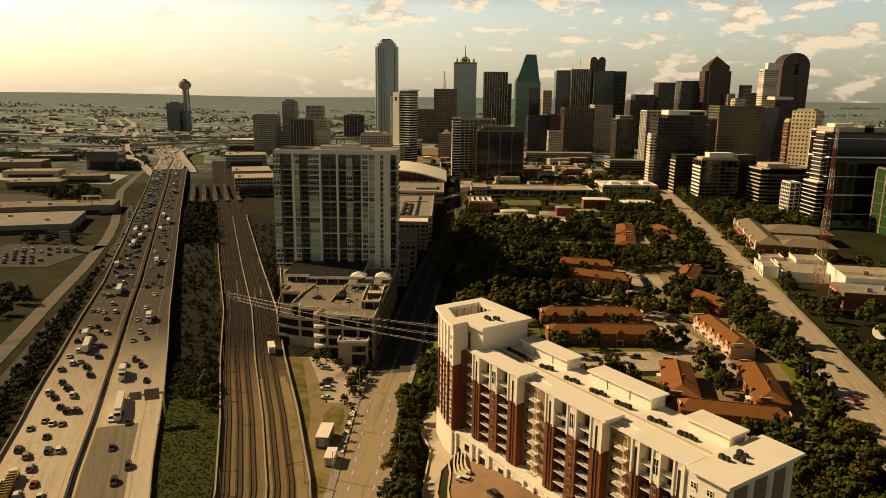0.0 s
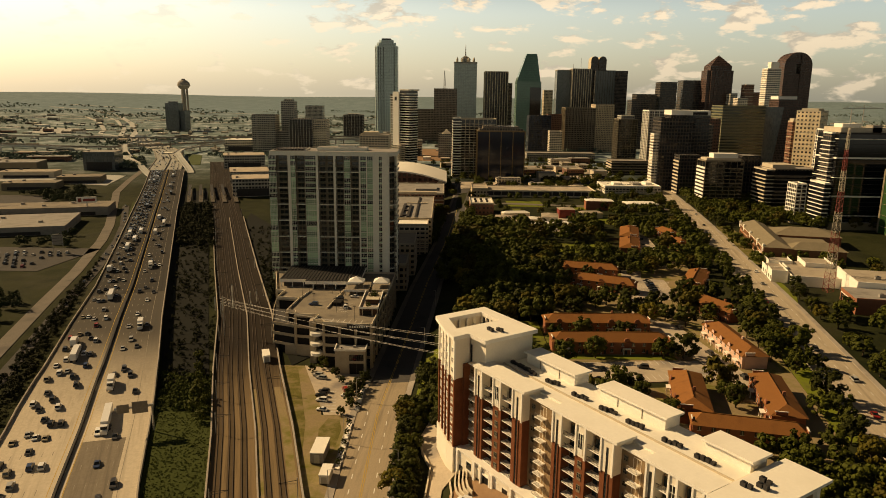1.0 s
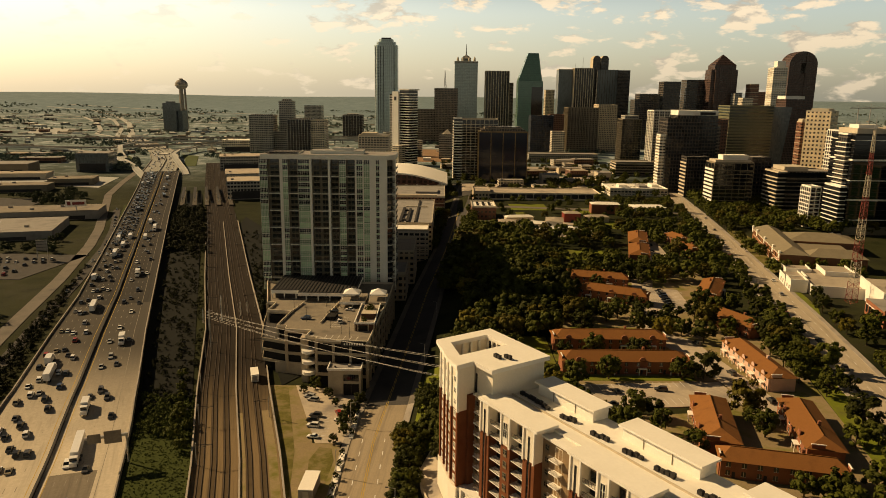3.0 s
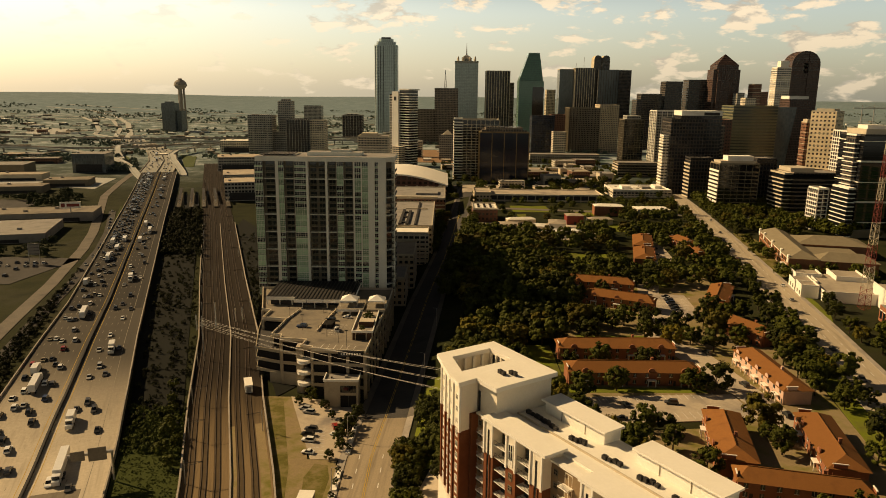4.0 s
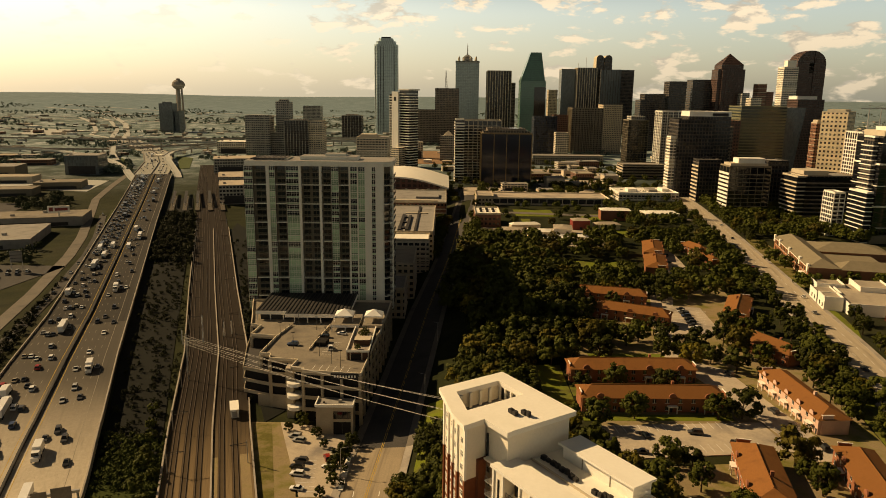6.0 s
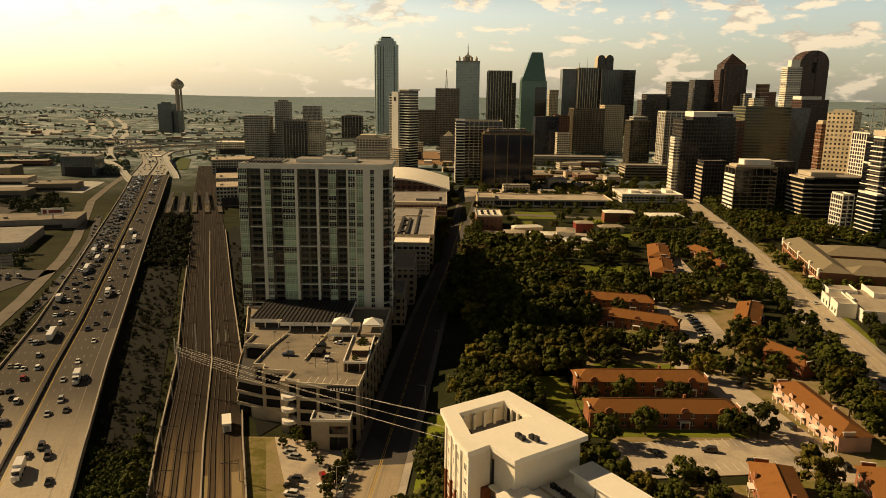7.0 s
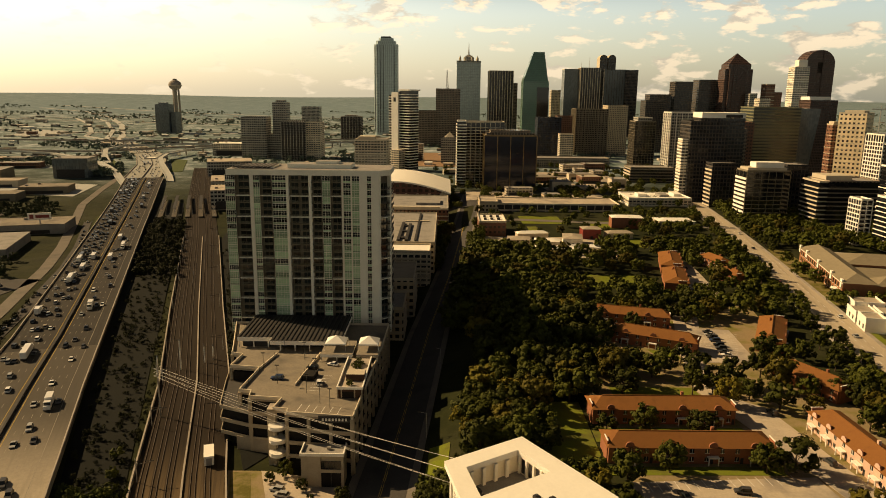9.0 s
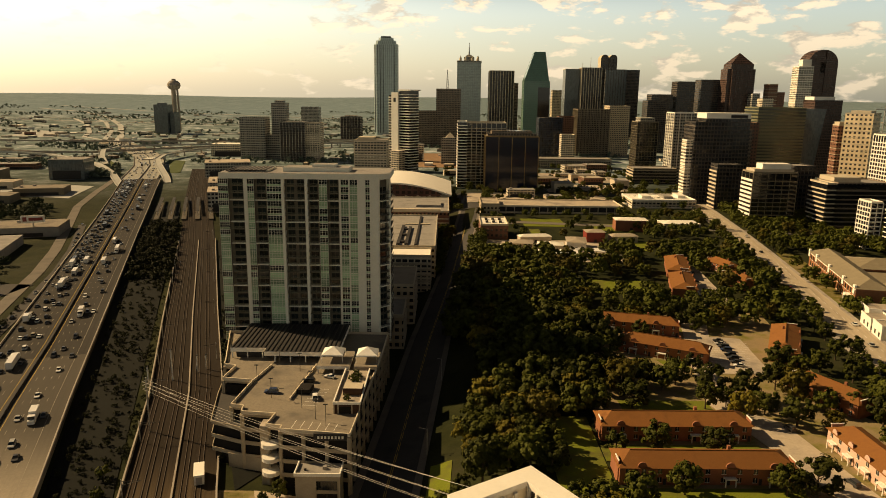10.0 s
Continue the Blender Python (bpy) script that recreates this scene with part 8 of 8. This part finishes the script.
def shed(x, y, w, d, h, yaw, m, roof, label="low flat roofed warehouse"):
    z = height(x, y)
    r = thing("warehouse", label, "warehouse", pose(x, y, z, 0, 0, yaw), "warehouses")
    part("wall", Solid().box(-w / 2, w / 2, -d / 2, d / 2, -1, h, m), r)
    part("roof", Solid().box(-w / 2 - .3, w / 2 + .3, -d / 2 - .3, d / 2 + .3, h, h + .5, roof), r)
    for i in range(max(1, min(5, int(w / 26)))):
        part("roof_unit", Solid().box(-1.6, 1.6, -1.2, 1.2, h + .5, h + 2.2, GREY), r, pose(-w * .38 + i * w * .19, (i % 2 - .5) * d * .4, 0))
    part("door_band", Solid().box(-w * .4, w * .4, -d / 2 - .12, -d / 2 + .1, .3, h * .45, DARKROOF), r)
    return r


shed(-425, 610, 190, 70, 7, 17, GREY, GREY, "long low warehouse with a stained white roof")
shed(-395, 705, 120, 40, 8, 15, GREY, DECK, "grey low warehouse with dark openings")
shed(-500, 866, 60, 30, 8, 12, TRIMTAN, DECK, "dull tan low warehouse across the freeway")
shed(-690, 1010, 110, 60, 9, 10, CREAM, ROOFWHITE)
shed(-505, 1060, 44, 40, 26, 8, f_mirror, GREY, "dark glazed block beside the flyover")
shed(-620, 1020, 84, 46, 14, 12, TRIMTAN, GREY, "pale low works hall beside the flyover")
shed(-227, 848, 48, 45, 20, 17, f_grey, LOT, "grey parking block beside the rails")
shed(-309, 1105, 60, 50, 20, 17, f_grey, LOT, "grey parking block with a pale deck")
shed(-262, 960, 50, 60, 14, 17, f_grey, LOT)
shed(-400, 1420, 60, 40, 22, 5, f_white, ROOFWHITE, "pale office block with a white roof")
rw = random.Random(31)
mats = (CREAM, f_tan, f_red, f_grey, f_white, WHITE)
roofs = (ROOFWHITE, GREY, ROOFTAN, GREY, GREY)
made = 0
while made < 44:
    y = rw.uniform(950, 2500)
    x = rw.uniform(-.72 * y, -.36 * y) if made < 34 else rw.uniform(-.1 * y, .66 * y)
    if not off_roads(x, y) or (x > -400 and y < 1250):
        continue
    shed(x, y, rw.uniform(14, 44), rw.uniform(12, 34), rw.uniform(4, 9) if x < -300 else rw.uniform(8, 30), rw.uniform(-15, 25), rw.choice(mats), rw.choice(roofs), rw.choice(("low flat roofed warehouse", "plain low commercial building", "pale low commercial block")) + " on the plain")
    made += 1
town = Solid()
for _ in range(620):
    y = rw.uniform(1250, 3000)
    x = rw.uniform(-.72 * y, .72 * y)
    w, d, h = rw.uniform(3, 11), rw.uniform(3, 11), rw.uniform(4, 12)
    z = height(x, y)
    town.box(x - w, x + w, y - d, y + d, z - 4, z + h * .5, rw.choice((GREY, CREAM, DECK, WHITE)), rw.choice((GREY, ROOFWHITE, DECK, ROOFTAN)))
part("distant_town", town, label="far low roofs scattered among trees", kind="stuff")["category"] = "buildings"

slab("car_park", [(-352, 476), (-276, 476), (-266, 548), (-345, 550)], .3, ASPHALT, "dark asphalt car park across the freeway", "parking lot")
slab("car_park", [(-560, 760), (-430, 740), (-440, 812), (-560, 815)], .3, ASPHALT, "dark asphalt lot beside the warehouses", "parking lot")
slab("grass_verge", [(-246, 500), (-230, 500), (-262, 600), (-330, 780), (-342, 780), (-290, 640)], .2, VERGE, "dull grass strip beside the freeway", "grass")

for pts in ([(-640, 930), (-520, 910), (-510, 985), (-640, 1005)], [(-820, 1080), (-690, 1060), (-680, 1130), (-820, 1160)], [(-560, 1120), (-500, 1110), (-520, 1180), (-590, 1200)], [(-960, 1240), (-760, 1220), (-740, 1290), (-950, 1320)], [(-480, 905), (-425, 895), (-440, 985), (-490, 995)], [(-900, 940), (-760, 920), (-770, 985), (-900, 1005)]):
    slab("storage_yard", pts, .35, PALE, "pale bare storage yard among works halls", "yard")
for x, y, w, d, h, yaw, m, roof in ((-470, 925, 52, 34, 8, 14, TRIMTAN, DECK), (-560, 965, 70, 30, 8, 10, CREAM, ROOFTAN), (-720, 1090, 90, 34, 9, 9, CREAM, GREY), (-800, 960, 100, 30, 8, 8, TRIMTAN, DECK), (-860, 1270, 110, 36, 9, 6, CREAM, ROOFWHITE), (-640, 1160, 60, 26, 8, 12, f_red, GREY), (-680, 880, 90, 32, 7, 14, TRIMTAN, DECK)):
    shed(x, y, w, d, h, yaw, m, roof, "low works hall on a pale storage yard")

# billboard and sign frame
bb = thing("billboard", "white billboard on a single steel post with red and dark bars", "billboard", pose(-352, 700, height(-352, 700), 0, 0, 20))
part("post", Solid().bar((0, 0, 0), (0, 0, 13), .6, STEEL, 8), bb)
part("panel", Solid().box(-9, 9, -.5, .5, 12, 18, WHITE), bb)
part("panel_bar", Solid().box(-7.6, -4.5, -.62, -.5, 13.2, 16.8, REDPAINT), bb)
part("panel_bar", Solid().box(-3, 7.5, -.62, -.5, 13.6, 16.2, REDPAINT), bb)
sf = thing("road_sign", "tall dark sign frame seen from behind", "sign", pose(-290, 530, height(-290, 530), 0, 0, 20))
for x in (-3.4, 3.4):
    part("post", Solid().bar((x, 0, 0), (x, 0, 15), .25, STEEL, 6), sf)
part("panel", Solid().box(-3.6, 3.6, -.2, .2, 7, 15, GREY), sf)
for i in range(4):
    part("rail", Solid().box(-3.6, 3.6, -.35, -.2, 7.5 + i * 2.2, 7.8 + i * 2.2, DARKSTEEL), sf)

# sheds, marquees and yard between the woods and the long garage
ry = random.Random(41)
for i, (x, y, w, d, h, m) in enumerate(((52, 612, 16, 14, 5, CREAM), (72, 606, 18, 12, 5, CREAM), (92, 616, 14, 20, 6, WHITE), (64, 634, 24, 8, 5, CREAM), (110, 640, 14, 12, 8, REDPAINT), (30, 600, 14, 12, 4, WHITE), (32, 584, 16, 10, 4, GREY), (150, 690, 26, 14, 9, PINK), (132, 640, 20, 10, 5, CREAM), (190, 690, 30, 18, 7, CREAM))):
    p = thing("yard_building", "small pale low building in the yard", "building", pose(x, y, height(x, y), 0, 0, ry.uniform(-12, 12)), "yard buildings")
    part("wall", Solid().box(-w / 2, w / 2, -d / 2, d / 2, -1, h, m), p)
    part("roof", ridge_roof(w, d, h, 1.6, ROOFWHITE if i % 2 else ROOFTAN, .5), p, pose(-w / 2, -d / 2, 0))
    part("door", Solid().box(-1, 1, -d / 2 - .06, -d / 2 + .1, 0, 2.6, DARKROOF), p)
for i in range(16):
    x, y = ry.choice(((34, 578), (100, 592), (76, 584))), 0
    p = thing("marquee", "white peaked marquee roof in the yard", "marquee", pose(x[0] + ry.uniform(-12, 12), x[1] + ry.uniform(-8, 8), height(*x), 0, 0, ry.uniform(-20, 20)), "marquees")
    s = Solid()
    for q in (((-5, -3, 3), (5, -3, 3), (3, 0, 4.6), (-3, 0, 4.6)), ((5, 3, 3), (-5, 3, 3), (-3, 0, 4.6), (3, 0, 4.6)), ((5, -3, 3), (5, 3, 3), (3, 0, 4.6)), ((-5, 3, 3), (-5, -3, 3), (-3, 0, 4.6))):
        s.quad(q, TENT)
    part("canopy", s, p)
    part("skirt", Solid().box(-5, 5, -3, -2.9, 2.2, 3.05, TENT).box(-5, 5, 2.9, 3, 2.2, 3.05, TENT), p)
    for px in (-4.8, 4.8):
        for py_ in (-2.9, 2.9):
            part("post", Solid().bar((px, py_, -.6), (px, py_, 3), .08, STEEL), p)

# low town blocks and lots between the woods and the skyline
rl = random.Random(51)
lots_made = 0
while lots_made < 24:
    x, y = rl.uniform(-20, 430), rl.uniform(840, 1230)
    if any(a - 12 < x < c + 12 and e - 20 < y < f + 6 for a, c, e, f in ((-110, 20, 985, 1115), (8, 108, 940, 1030), (140, 265, 1250, 1300), (284, 345, 800, 1035), (365, 435, 805, 925), (245, 310, 1055, 1100), (180, 250, 810, 865), (320, 445, 1080, 1190), (240, 290, 700, 1300))):
        continue
    shed(x, y, rl.uniform(14, 34), rl.uniform(12, 26), rl.uniform(5, 12), rl.uniform(-8, 8), rl.choice((CREAM, f_tan, f_red, f_grey, f_white)), rl.choice((GREY, DECK, ROOFTAN, GREY)), rl.choice(("low flat roofed town building", "pale low shop building with roof units")))
    lots_made += 1
for pts in ([(112, 860), (176, 860), (176, 920), (112, 920)], [(20, 850), (100, 850), (100, 925), (20, 925)], [(120, 950), (230, 950), (230, 1030), (120, 1030)], [(110, 1060), (235, 1060), (235, 1180), (110, 1180)]):
    slab("car_park", pts, .35, LOT, "pale car park between town blocks", "parking lot")
for i in range(40):
    x, y = rl.uniform(118, 226), rl.choice((872, 890, 908, 965, 985, 1010, 1080, 1100, 1140))
    if x > 172 and y < 940:
        x = rl.uniform(24, 96)
    car(x, y, height(x, y) + .42, rl.choice((0, 180)), pick_car(), "parked cars")

# painted bay lines on the car parks and a crossing on the avenue
def bay_lines(name, rows, z, label):
    """Rows of short lines: start, way between lines, way along a line, count."""
    s = Solid()
    for (x0, y0), (sx, sy), (lx, ly), k in rows:
        d = math.hypot(lx, ly)
        ox, oy = -ly / d * .08, lx / d * .08
        for i in range(k):
            x, y = x0 + sx * i, y0 + sy * i
            q = [(x - ox, y - oy), (x + lx - ox, y + ly - oy), (x + lx + ox, y + ly + oy), (x + ox, y + oy)]
            s.quad([(*p, z(*p)) for p in q], PAINT)
    part(name, s, label=label, kind="stuff")["category"] = "road marking"


bay_lines("bay_marking", [((-50.5, 316), (2.7, -.4), (.6, 5), 6), ((-45.5, 332), (.4, 2.7), (-5, .6), 6)], lambda x, y: 17.32, "white bay lines on the open garage deck")
bay_lines("bay_marking", [((-46, 264.5), (-.35, 2.7), (5, .6), 8), ((104, 380), (1.0, 2.7), (5, -.6), 14), ((116, 382), (1.0, 2.7), (5, -.6), 13), ((56, 264), (2.7, .3), (-.5, 5), 17), ((56, 279), (2.7, .3), (-.5, 5), 17)], lambda x, y: height(x, y) + .43, "white bay lines on the car parks")
bay_lines("crossing_marking", [((203.5, 563), (1.3, -.3), (.7, 3.2), 14)], lambda x, y: height(x, y) + .35, "white crossing bars on the avenue")
